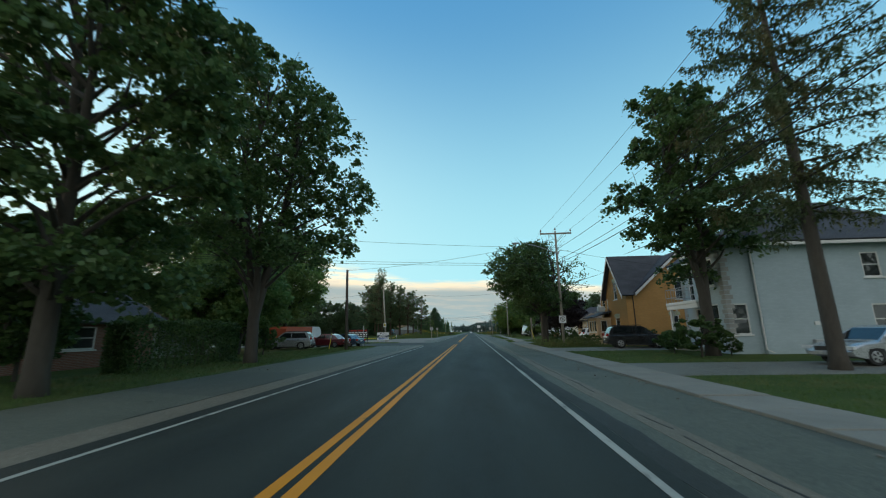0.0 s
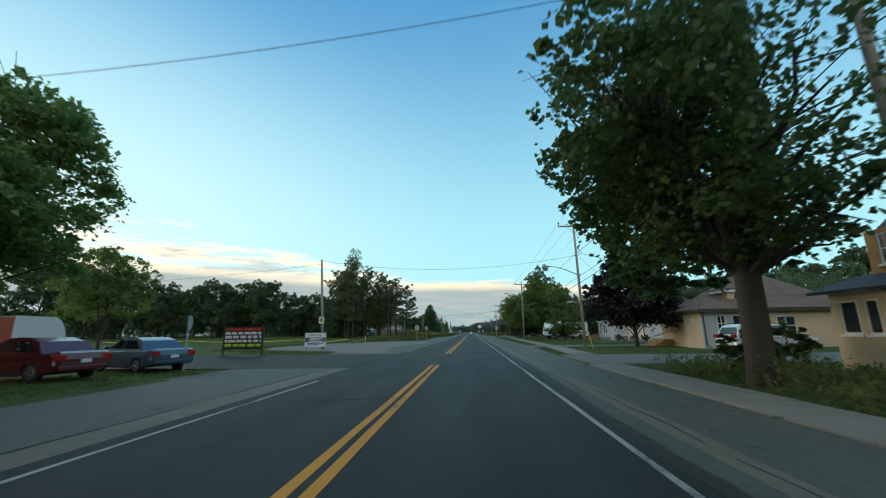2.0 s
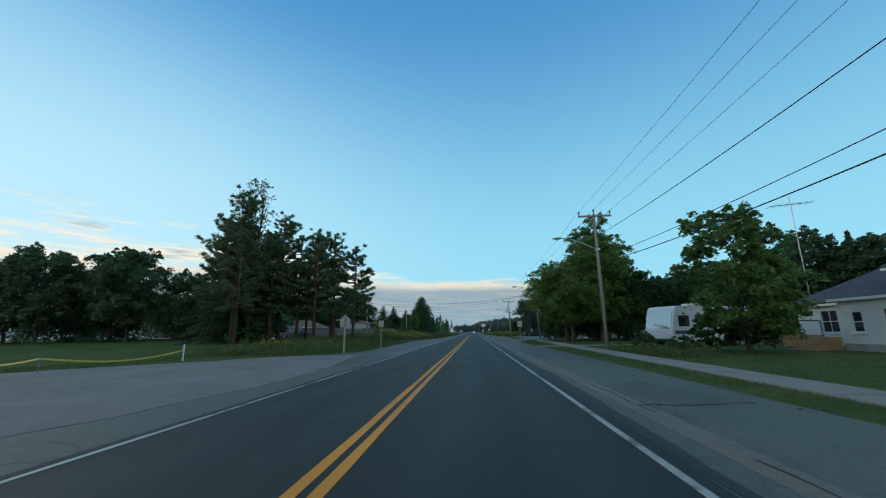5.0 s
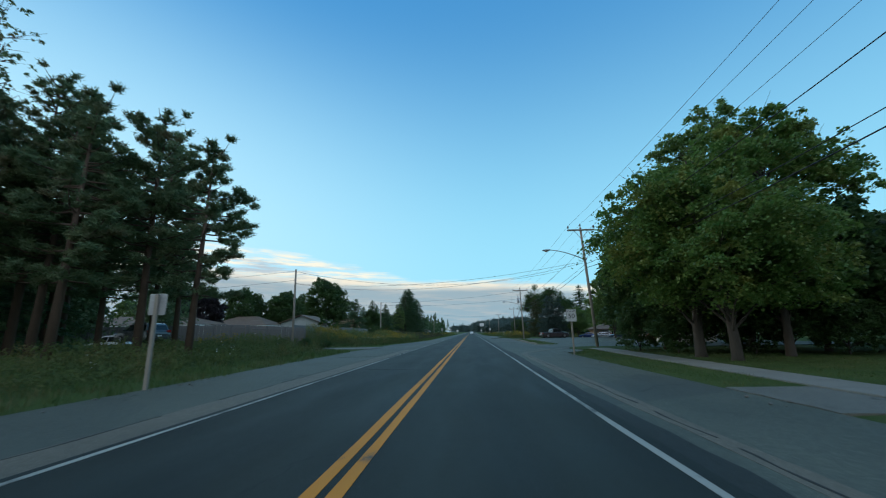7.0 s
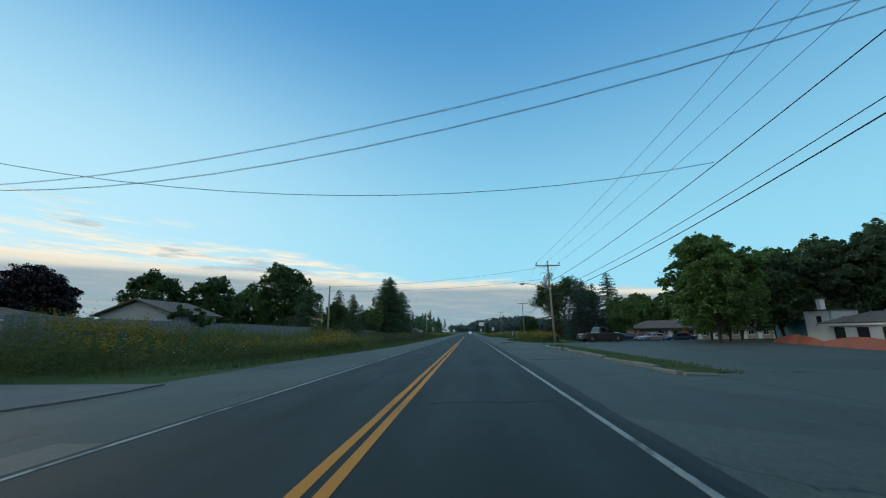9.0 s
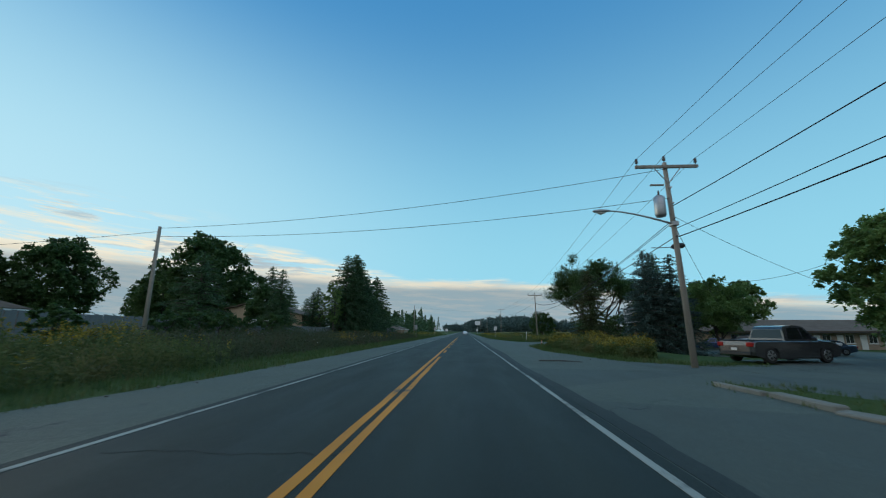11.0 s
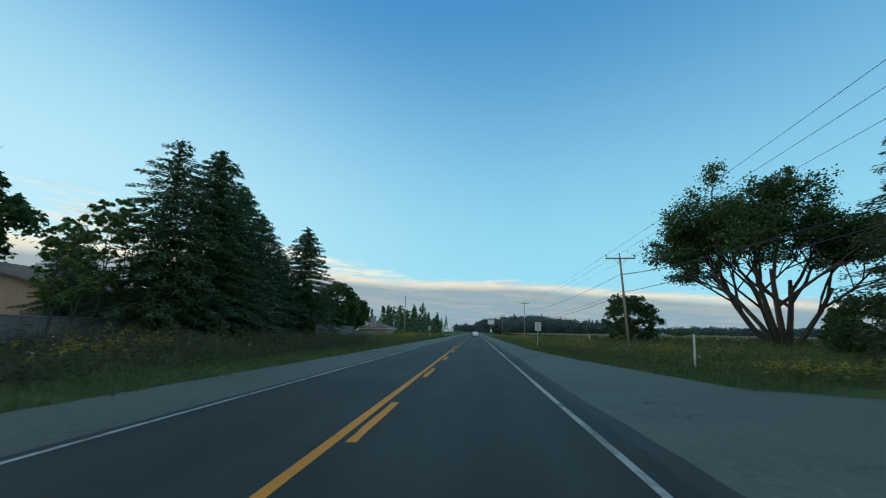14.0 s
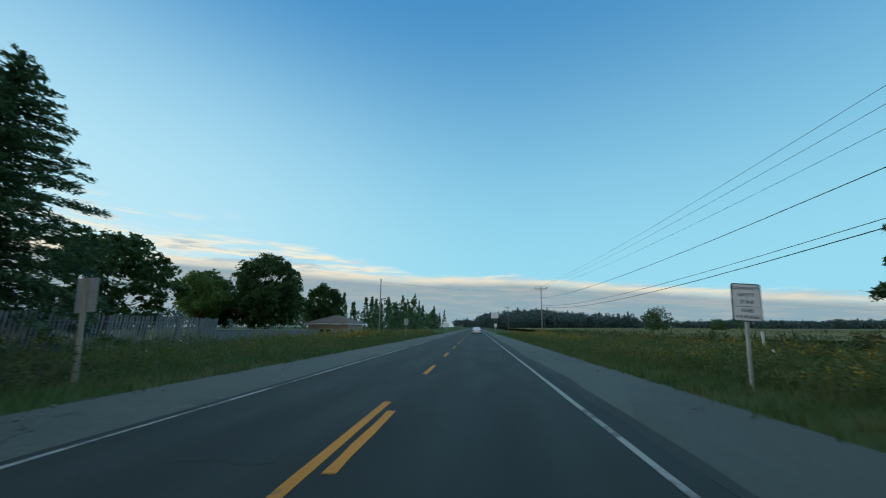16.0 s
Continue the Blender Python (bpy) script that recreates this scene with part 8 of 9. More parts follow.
def car(kind, paint, x, y, yaw, label, z=None, category="car", body_name="car"):
    L, W, H, belt, wr, wb, rb, rt, ft, fb, bon, boot = CAR_KINDS[kind]
    ob = thing(body_name, (x, y, (ground_z(x, y) if z is None else z) + 0.012), label, category, "", yaw)
    h, w = L / 2, W / 2
    # lower body: a side outline with wheel arches, full across the middle and drawn in at the flanks
    lo = 0.24
    out = [(-h + 0.06, lo + 0.12)]
    for yc in (-wb / 2, wb / 2):
        ra = wr + 0.07
        out += [(yc - ra, lo)] + [(yc + ra * math.cos(a), wr + ra * math.sin(a)) for a in np.linspace(math.pi, 0, 9)] + [(yc + ra, lo)]
    nose = [(h - 0.1, lo + 0.1), (h, lo + 0.26), (h - 0.01, bon - 0.3), (h - 0.1, bon - 0.14), (h - 0.32, bon - 0.06), ((h + fb) / 2, bon + 0.02), (fb + 0.05, bon + 0.07), (fb - 0.15, belt), (rb + 0.1, belt)]
    tail = [(-h + 0.22, boot), (-h + 0.06, boot - 0.06), (-h + 0.01, boot - 0.25), (-h, lo + 0.3)]
    out += nose + tail
    bm = bmesh.new()
    rings = []
    for x, k in ((-w, 1), (-w + 0.05, 0.45), (-w + 0.2, 0), (w - 0.2, 0), (w - 0.05, 0.45), (w, 1)):
        rings.append([bm.verts.new((x, v * (1 - 0.035 * k), z - (0.08 * k if z > belt - 0.3 else 0))) for v, z in out])
    for u, v in zip(rings, rings[1:]):
        for i in range(len(out)):
            bm.faces.new((u[i], u[(i + 1) % len(out)], v[(i + 1) % len(out)], v[i]))
    bm.faces.new(rings[0])
    bm.faces.new(rings[-1])
    bmesh.ops.recalc_face_normals(bm, faces=bm.faces[:])
    body = part("body", bm, paint, ob)
    # cabin: a side outline that narrows upwards, with panes just proud of it
    top = H
    wl, wt = w - 0.05, w - 0.27

    def half(z):
        return wl + (wt - wl) * (z - belt) / (top - belt)

    zb = belt - 0.08
    shape = [(rb, zb), (rb + (rt - rb) * 0.75, belt + (top - belt) * 0.72), (rt + 0.05, top - 0.08), (rt + 0.3, top - 0.015), ((rt + ft) / 2, top), (ft - 0.25, top - 0.025), (ft, top - 0.1), (fb, zb)]
    bm = bmesh.new()
    lf = [bm.verts.new((-half(z), v, z)) for v, z in shape]
    rg = [bm.verts.new((half(z), v, z)) for v, z in shape]
    bm.faces.new(lf)
    bm.faces.new(rg[::-1])
    for i in range(len(shape) - 1):
        bm.faces.new((lf[i], rg[i], rg[i + 1], lf[i + 1]))
    bmesh.ops.recalc_face_normals(bm, faces=bm.faces[:])
    part("cabin", bm, paint, body)

    def pane(name, pts, n):
        m = bmesh.new()
        n = Vector(n).normalized()
        f = [m.verts.new(Vector(k) + n * 0.008) for k in pts]
        g = [m.verts.new(Vector(k) - n * 0.004) for k in pts]
        m.faces.new(f)
        m.faces.new(g[::-1])
        for i in range(len(pts)):
            m.faces.new((f[i], g[i], g[(i + 1) % len(pts)], f[(i + 1) % len(pts)]))
        bmesh.ops.recalc_face_normals(m, faces=m.faces[:])
        part(name, m, CAR_GLASS, body)

    def across(name, p, q, u0, u1, front):
        (ya, za), (yb, zz) = p, q
        pts = []
        for u, sx in ((u0, -1), (u0, 1), (u1, 1), (u1, -1)):
            y, z = ya + (yb - ya) * u, za + (zz - za) * u
            pts.append((sx * (half(z) - 0.09), y, z))
        pane(name, pts, (0, (zz - za) * front, abs(yb - ya)))

    across("windscreen", shape[7], shape[6], 0.12, 0.95, 1)
    across("rear_window", shape[0], shape[1] if kind != "sedan" else shape[2], 0.28, 0.98 if kind != "sedan" else 0.9, -1)
    lowz, highz = belt + 0.05, top - 0.13
    yr = lambda z: rb + (rt - rb) * (z - zb) / (top - 0.08 - zb)
    yf = lambda z: fb + (ft - fb) * (z - zb) / (top - 0.1 - zb)
    mid = (rb + fb) / 2 + 0.12
    for sx in (-1, 1):
        nrm = (sx * (top - belt), 0, wl - wt)
        for y0, y1, y2, y3 in ((yr(lowz) + 0.22, mid - 0.04, mid - 0.04, yr(highz) + 0.26), (mid + 0.04, yf(lowz) - 0.16, yf(highz) - 0.14, mid + 0.04)):
            pane("side_window", [(sx * half(lowz), y0, lowz), (sx * half(lowz), y1, lowz), (sx * half(highz), y2, highz), (sx * half(highz), y3, highz)], nrm)
    # wheels
    for sx in (-1, 1):
        for yc in (-wb / 2, wb / 2):
            m = bmesh.new()
            tube(m, [(sx * (w - 0.22), yc, wr), (sx * (w - 0.2), yc, wr), (sx * (w - 0.03), yc, wr), (sx * (w - 0.005), yc, wr)], [wr * 0.9, wr, wr, wr * 0.9], 20)
            wh = part("wheel", m, RUBBER, ob, "", False)
            m = bmesh.new()
            tube(m, [(sx * (w - 0.02), yc, wr), (sx * (w + 0.002), yc, wr)], [wr * 0.68, wr * 0.62], 16)
            rim = part("rim", m, ALLOY, wh)
            m = bmesh.new()
            for k in range(5):
                an = 2 * math.pi * k / 5
                tube(m, [(sx * (w + 0.003), yc + 0.25 * wr * math.cos(an + 0.6), wr + 0.25 * wr * math.sin(an + 0.6)), (sx * (w + 0.003), yc + 0.55 * wr * math.cos(an + 0.6), wr + 0.55 * wr * math.sin(an + 0.6))], wr * 0.1, 5)
            part("rim_opening", m, BLACK_PLASTIC, wh)
        # lamps, mirrors, handles
        m = box(sx * w * 0.86 - 0.2, sx * w * 0.86 + 0.2, h - 0.20, h - 0.035, bon - 0.24, bon - 0.1, None, 0.02)
        part("headlight", m, HEAD_LENS, body)
        zt = boot - 0.3 if kind != "suv" else boot - 0.12
        part("taillight", box(sx * w * 0.80 - 0.16, sx * w * 0.80 + 0.16, -h - 0.012, -h + 0.14, zt, zt + 0.2, None, 0.02), TAIL_RED, body)
        part("mirror", box(sx * (w + 0.05) - 0.09, sx * (w + 0.05) + 0.09, fb - 0.45, fb - 0.33, belt + 0.02, belt + 0.15, None, 0.02), paint, body)
        for q in (0.0, -0.95):
            if kind == "pickup" and q:
                continue
            part("handle", box(sx * (w + 0.012) - 0.015, sx * (w + 0.012) + 0.015, q - 0.2, q, belt - 0.14, belt - 0.1), BLACK_PLASTIC, body)
        part("sill_trim", box(sx * (w - 0.02) - 0.03, sx * (w - 0.02) + 0.03, -wb / 2 + wr + 0.1, wb / 2 - wr - 0.1, lo - 0.03, lo + 0.07, None, 0.01), BLACK_PLASTIC, body)
    part("rear_bumper", box(-w * 0.84, w * 0.84, -h - 0.03, -h + 0.1, 0.36, 0.52, None, 0.03), BLACK_PLASTIC if kind in ("suv", "pickup") else paint, body)
    part("front_bumper", box(-w * 0.78, w * 0.78, h - 0.12, h + 0.02, 0.34, 0.5, None, 0.03), BLACK_PLASTIC if kind in ("suv", "pickup") else paint, body)
    part("grille", box(-0.42, 0.42, h - 0.06, h + 0.006, bon - 0.28, bon - 0.12, None, 0.01), BLACK_PLASTIC, body)
    part("plate", box(-0.16, 0.16, -h - 0.045, -h - 0.031, 0.6, 0.72), SIGN_WHITE, body)
    if kind == "pickup":
        part("bed_floor", box(-w + 0.12, w - 0.12, -h + 0.12, rb - 0.06, belt - 0.01, belt + 0.004), BLACK_PLASTIC, body)
    if kind == "suv":
        for sx in (-1, 1):
            m = bmesh.new()
            tube(m, [(sx * wt * 0.9, rt + 0.2, top - 0.01), (sx * wt * 0.9, rt + 0.4, top + 0.04), (sx * wt * 0.9, ft - 0.3, top + 0.04), (sx * wt * 0.9, ft - 0.15, top - 0.02)], 0.02, 5)
            part("roof_rail", m, BLACK_PLASTIC, body)
    return ob


car("sedan", P_SILVER, 17.5, 16.6, 96, "silver four-door sedan parked in a side driveway")
car("suv", P_BLACK, 14.6, 32.4, -97, "black sport utility vehicle parked across a driveway")
car("sedan", P_WHITE, 20.6, 34.0, -90, "white sedan parked behind a black vehicle")
car("suv", P_SILVER, -16.3, 38.6, 98, "silver sport utility vehicle parked on the grass")
car("sedan", P_RED, -13.9, 42.4, 82, "dark maroon sedan parked on the grass")
car("sedan", P_BLUE, -13.2, 46.2, 70, "slate blue sedan parked on the grass")
car("suv", P_WHITE, 18.4, 53.5, -88, "white sport utility vehicle parked beside a bungalow")
car("suv", P_WHITE, -33.0, 137.7, 78, "white sport utility vehicle parked behind pines")
car("suv", P_GREY, -26.5, 133.5, 70, "grey sport utility vehicle parked behind pines")
car("pickup", P_RED, 31.0, 118.8, 80, "red and dark pickup truck under shady trees", category="truck")
car("sedan", P_WHITE, 1.5, 322.0, 0, "white car driving away along the road")
for kind, p, x, y, yaw, lb in [("sedan", P_DEEPBLUE, 32.5, 211.4, 75, "deep blue sedan parked before a motel"), ("suv", P_BLACK, 36.6, 212.4, 75, "black sport utility vehicle parked before a motel"),
                               ("sedan", P_WHITE, 35.3, 209.6, 75, "white sedan parked before a motel"), ("hatch", P_WHITE, 34.5, 206.9, 75, "white hatchback parked in a motel lot"),
                               ("sedan", P_SILVER, 34.4, 204.2, 75, "silver sedan parked in a motel lot"), ("sedan", P_BLUE, 37.2, 201.4, 75, "pale blue sedan parked in a motel lot"),
                               ("pickup", P_GREY, 17.3, 180.4, -75, "dark pickup truck parked at the edge of a motel lot")]:
    car(kind, p, x, y, yaw, lb, ground_z(x, y) + 0.035, "truck" if kind == "pickup" else "car")

# box trailer with a rounded white front
TRAILER_RED = surface("orange_red_sheet", (0.42, 0.075, 0.03), (0.50, 0.10, 0.04), 0.5, 1.0, 15.0, 0.1)
tr = thing("cargo_trailer", at(-17.2, 42.6), "orange box trailer with rounded white end on grass", "trailer", "", 78)
prof = [(-3.6, 0.5)] + [(2.0 + 0.55 * math.sin(a), 1.35 - 0.9 * math.cos(a)) for a in np.linspace(0.3, 2.85, 8)] + [(-3.2, 2.25), (-3.5, 2.0)]
part("trailer_body", prism(bmesh.new(), prof, 1, -1.05, 1.05), TRAILER_RED, tr, "orange painted sheet body")
bm = bmesh.new()
cap = [(0.9, 0.52)] + [(2.05 + 0.58 * math.sin(a), 1.37 - 0.93 * math.cos(a)) for a in np.linspace(0.3, 2.85, 8)] + [(0.9, 2.29)]
prism(bm, cap, 1, -1.07, 1.07)
part("trailer_nose", bm, WHITE_PAINT, tr, "rounded white nose cap")
for sy in (-1.0, 1.0):
    for xc in (-0.5, 0.35):
        bm = bmesh.new()
        tube(bm, [(xc, sy - 0.1, 0.33), (xc, sy + 0.1, 0.33)], 0.33, 14)
        wh = part("wheel", bm, RUBBER, tr)
        bm = bmesh.new()
        tube(bm, [(xc, sy - 0.11, 0.33), (xc, sy + 0.11, 0.33)], 0.18, 10)
        part("rim", bm, ALLOY, wh)
part("trailer_window", box(-0.6, 0.3, -1.075, -1.055, 1.35, 1.8), CAR_GLASS, tr)
part("hitch", box(2.4, 3.3, -0.08, 0.08, 0.4, 0.5), GALV, tr)
part("jack", box(3.1, 3.2, -0.05, 0.05, -0.02, 0.6), GALV, tr)

# motorhome
rv = thing("motorhome", at(18.7, 105.5), "white motorhome parked under a tree beside a blue house", "motorhome", "", 115)
W2 = 1.2
prof = [(-4.8, 0.45), (3.5, 0.45), (3.75, 0.7), (3.7, 1.3), (3.35, 2.55), (3.15, 2.95), (2.9, 3.05), (-4.7, 3.05), (-4.85, 2.8)]
part("coach_body", prism(bmesh.new(), [(u, v) for u, v in prof], 0, -W2, W2), P_WHITE, rv)
bm = bmesh.new()
v = [bm.verts.new(p) for p in ((-W2 * 0.9, 3.715, 1.4), (W2 * 0.9, 3.715, 1.4), (W2 * 0.86, 3.385, 2.55), (-W2 * 0.86, 3.385, 2.55))]
bm.faces.new(v)
part("windscreen", bm, CAR_GLASS, rv)
for sx in (-1, 1):
    for y0, y1 in ((1.9, 3.0), (-0.2, 1.1), (-3.6, -2.4)):
        part("side_window", box(sx * W2 - 0.012, sx * W2 + 0.012, y0, y1, 1.55, 2.35), CAR_GLASS, rv)
    part("stripe", box(sx * W2 - 0.008, sx * W2 + 0.008, -4.7, 3.5, 1.0, 1.25), P_BLUE, rv, "blue side stripe")
    part("headlight", box(sx * 0.85 - 0.16, sx * 0.85 + 0.16, 3.70, 3.77, 0.78, 0.95), HEAD_LENS, rv)
    for yc in (-3.0, 2.4):
        bm = bmesh.new()
        tube(bm, [(sx * (W2 - 0.25), yc, 0.42), (sx * (W2 + 0.005), yc, 0.42)], 0.42, 16)
        wh = part("wheel", bm, RUBBER, rv)
        bm = bmesh.new()
        tube(bm, [(sx * (W2 - 0.2), yc, 0.42), (sx * (W2 + 0.015), yc, 0.42)], 0.24, 12)
        part("rim", bm, ALLOY, wh)
part("bumper", box(-1.1, 1.1, 3.66, 3.82, 0.45, 0.65, None, 0.02), BLACK_PLASTIC, rv)
part("roof_unit", box(-0.4, 0.4, -0.5, 0.5, 3.06, 3.3, None, 0.05), WHITE_PAINT, rv)

# ---- fences ----


def board_fence(x0, y0, x1, y1, h, label, pitch=0.16, board=0.145, lean=0.0, wood=None, cap=False, seed=1, gap=0.0):
    """Upright boards on posts and rails, each board its own piece."""
    rr = random.Random(seed)
    wood = wood or FENCE_WOOD
    ob = thing("fence", (0, 0, 0), label, "fence")
    d = Vector((x1 - x0, y1 - y0, 0))
    n = d.length
    d /= n
    yaw = math.degrees(math.atan2(d.y, d.x))
    me = {}
    for k in range(4):
        bm = box(-board / 2, board / 2, -0.012, 0.012, -0.05, h * (1 + 0.012 * k) - 0.0, None, 0.004)
        m = bpy.data.meshes.new("board")
        bm.to_mesh(m)
        bm.free()
        m.materials.append(wood)
        me[k] = m
    u = 0.0
    while u < n:
        if rr.random() > gap:
            p = Vector((x0, y0, 0)) + d * u
            b = new("board", me[rr.randrange(4)])
            b.parent = ob
            b.matrix_basis = pose(p.x, p.y, ground_z(p.x, p.y) + rr.uniform(0, 0.04), 0, lean + rr.uniform(-1.2, 1.2), yaw)
        u += pitch * rr.uniform(0.98, 1.04)
    u = 0.0
    while u <= n:
        p = Vector((x0, y0, 0)) + d * u
        q = part("post", box(-0.05, 0.05, 0.02, 0.12, -0.3, h), wood, ob)
        q.matrix_basis = pose(p.x, p.y, ground_z(p.x, p.y), 0, 0, yaw)
        if u + 2.4 <= n + 0.1:
            r = Vector((x0, y0, 0)) + d * min(u + 2.4, n)
            for z in (0.35, h - 0.3):
                bm = bmesh.new()
                nn = Vector((-d.y, d.x, 0)) * 0.035
                tube(bm, [p + nn + Vector((0, 0, ground_z(p.x, p.y) + z)), r + nn + Vector((0, 0, ground_z(r.x, r.y) + z))], 0.035, 4)
                part("rail", bm, wood, ob)
        if cap and u + 2.4 <= n + 0.1:
            bm = bmesh.new()
            tube(bm, [p + Vector((0, 0, ground_z(p.x, p.y) + h + 0.03)), r + Vector((0, 0, ground_z(r.x, r.y) + h + 0.03))], 0.05, 4)
            part("cap_rail", bm, wood, ob)
        u += 2.4
    return ob


board_fence(-17.0, 144.2, -62.0, 152.0, 1.75, "tall grey weathered board fence behind weeds", 0.3, 0.29, seed=2)
board_fence(-19.5, 147.0, -21.0, 186.0, 1.5, "grey weathered board fence behind goldenrod", 0.3, 0.29, seed=3)
board_fence(-22.0, 186.5, -22.5, 214.0, 1.45, "grey weathered picket fence above a weedy bank", 0.22, 0.16, seed=4, cap=False)
board_fence(-22.5, 214.0, -21.0, 232.0, 1.35, "grey board fence with a pale cap rail", 0.3, 0.29, seed=5, cap=True)
board_fence(-15.6, 246.0, -16.6, 262.0, 1.6, "leaning grey picket fence under spruces", 0.2, 0.12, lean=6, seed=6, gap=0.08)
board_fence(-17.6, 262.0, -20.5, 290.0, 0.78, "grey board fence above a weedy bank", 0.3, 0.29, seed=7, cap=True)
ar = thing("hoop_frame", at(-26.0, 209.5), "bare white hoops of a garden tunnel behind a fence", "garden frame")
for k in range(3):
    bm = bmesh.new()
    tube(bm, [(2.4 * math.cos(a), 1.6 * k, 2.15 * math.sin(a)) for a in np.linspace(0, math.pi, 12)], 0.03, 5)
    part("hoop", bm, WHITE_PAINT, ar)

# ---- grass, weeds, flowers and corn ----


def blades(name, label, pts, hgt, width, material, seed, lean=0.35, per=4, spread=0.08, category="grass"):
    """Bent blades in tufts: each blade a tapering strip."""
    rs = np.random.RandomState(seed)
    pts = np.repeat(np.asarray(pts, float), per, 0)
    n = len(pts)
    base = pts + np.concatenate([rs.normal(0, spread, (n, 2)), np.zeros((n, 1))], 1)
    a = rs.uniform(0, 6.283, n)
    d = np.stack([np.cos(a), np.sin(a), np.zeros(n)], 1)
    s = np.stack([-np.sin(a), np.cos(a), np.zeros(n)], 1)
    h = (hgt * rs.uniform(0.5, 1.25, n))[:, None]
    up = np.array((0, 0, 1.0))
    w = width * rs.uniform(0.6, 1.3, n)[:, None]
    l = lean * rs.uniform(0.2, 1.3, n)[:, None]
    mid = base + up * h * 0.6 + d * h * l * 0.35
    tip = base + up * h + d * h * l
    if hgt < 0.15:
        v = np.stack([base - s * w * 1.2, base + s * w * 1.2, tip], 1).reshape(-1, 3)
        return tagged(new(name, np_mesh(name, v, np.arange(3 * n).reshape(n, 3), material)), label, category, kind="stuff")
    v = np.stack([base - s * w, base + s * w, mid + s * w * 0.8, mid - s * w * 0.8, tip], 1).reshape(-1, 3)
    i = np.arange(n)[:, None] * 5
    q = np.concatenate([i, i + 1, i + 2, i + 3], 1)
    t = np.concatenate([i + 3, i + 2, i + 4], 1)
    return tagged(new(name, np_mesh(name, v, q, material, t)), label, category, kind="stuff")


def scatter(n, seed, x0, x1, y0, y1, keep=None):
    """Points on the ground; x0 and x1 may be functions of y."""
    rs = random.Random(seed)
    out = []
    while len(out) < n:
        y = rs.uniform(y0, y1)
        a = x0(y) if callable(x0) else x0
        b = x1(y) if callable(x1) else x1
        x = rs.uniform(a, b)
        if keep and not keep(x, y):
            n -= 0.2
            continue
        out.append((x, y, ground_z(x, y) - 0.02))
    return np.array(out)


def off_drives(x, y):
    return not any(x0 - 0.1 < x < x1 and y0 - 0.15 < y < y1 + 0.15 for _, x0, x1, y0, y1 in DRIVES) and not (x < 0 and 46.3 < y < 57.7) and not (x < 0 and 137.7 < y < 142.6)


le = lambda y: interp(y, LEFT_EDGE)
re = lambda y: interp(y, RIGHT_EDGE)
sw = lambda y: interp(y, [(55, 7.7), (66, 8.4), (104, 9.3), (134, 10.4)])
blades("grass", "short mown green grass along the left shoulder", scatter(7000, 1, lambda y: le(y) - 5.0, lambda y: le(y) - 0.05, -2, 62, off_drives), 0.13, 0.012, GRASS_BLADE, 1)
blades("grass", "short mown lawn grass before the houses", scatter(9000, 2, 8.05, 15.0, 2, 54, lambda x, y: off_drives(x, y) and not (x > 13.5 and 19 < y < 48)), 0.09, 0.011, GRASS_BLADE, 2)
blades("grass", "short grass strip between road and sidewalk", scatter(5000, 3, lambda y: re(y) + 0.05, lambda y: sw(y) - 0.02, 54, 134, off_drives), 0.10, 0.011, GRASS_BLADE, 3)
blades("grass", "short mown lawn grass behind the sidewalk", scatter(11000, 4, lambda y: sw(y) + 1.5, lambda y: sw(y) + 9, 54, 134, off_drives), 0.09, 0.011, GRASS_BLADE, 4)
blades("grass", "rough grass along the gravel edge", scatter(3000, 5, lambda y: le(y) - 8.0, lambda y: le(y) - 3.0, 60, 104), 0.18, 0.012, GRASS_BLADE, 5)
blades("grass", "long verge grass along the left shoulder", scatter(9000, 6, lambda y: le(y) - 2.6, lambda y: le(y) + 0.1, 100, 330, off_drives), 0.24, 0.014, GRASS_BLADE, 6)
blades("grass", "long verge grass along the right shoulder", scatter(8000, 7, lambda y: re(y) - 0.1, lambda y: re(y) + 2.6, 177, 330, lambda x, y: not 203.5 < y < 215.5), 0.24, 0.014, GRASS_BLADE, 7)
blades("grass", "weedy grass on a lot island", scatter(1300, 8, 8.2, 10.4, 144.0, 171), 0.2, 0.014, GRASS_BLADE, 8)


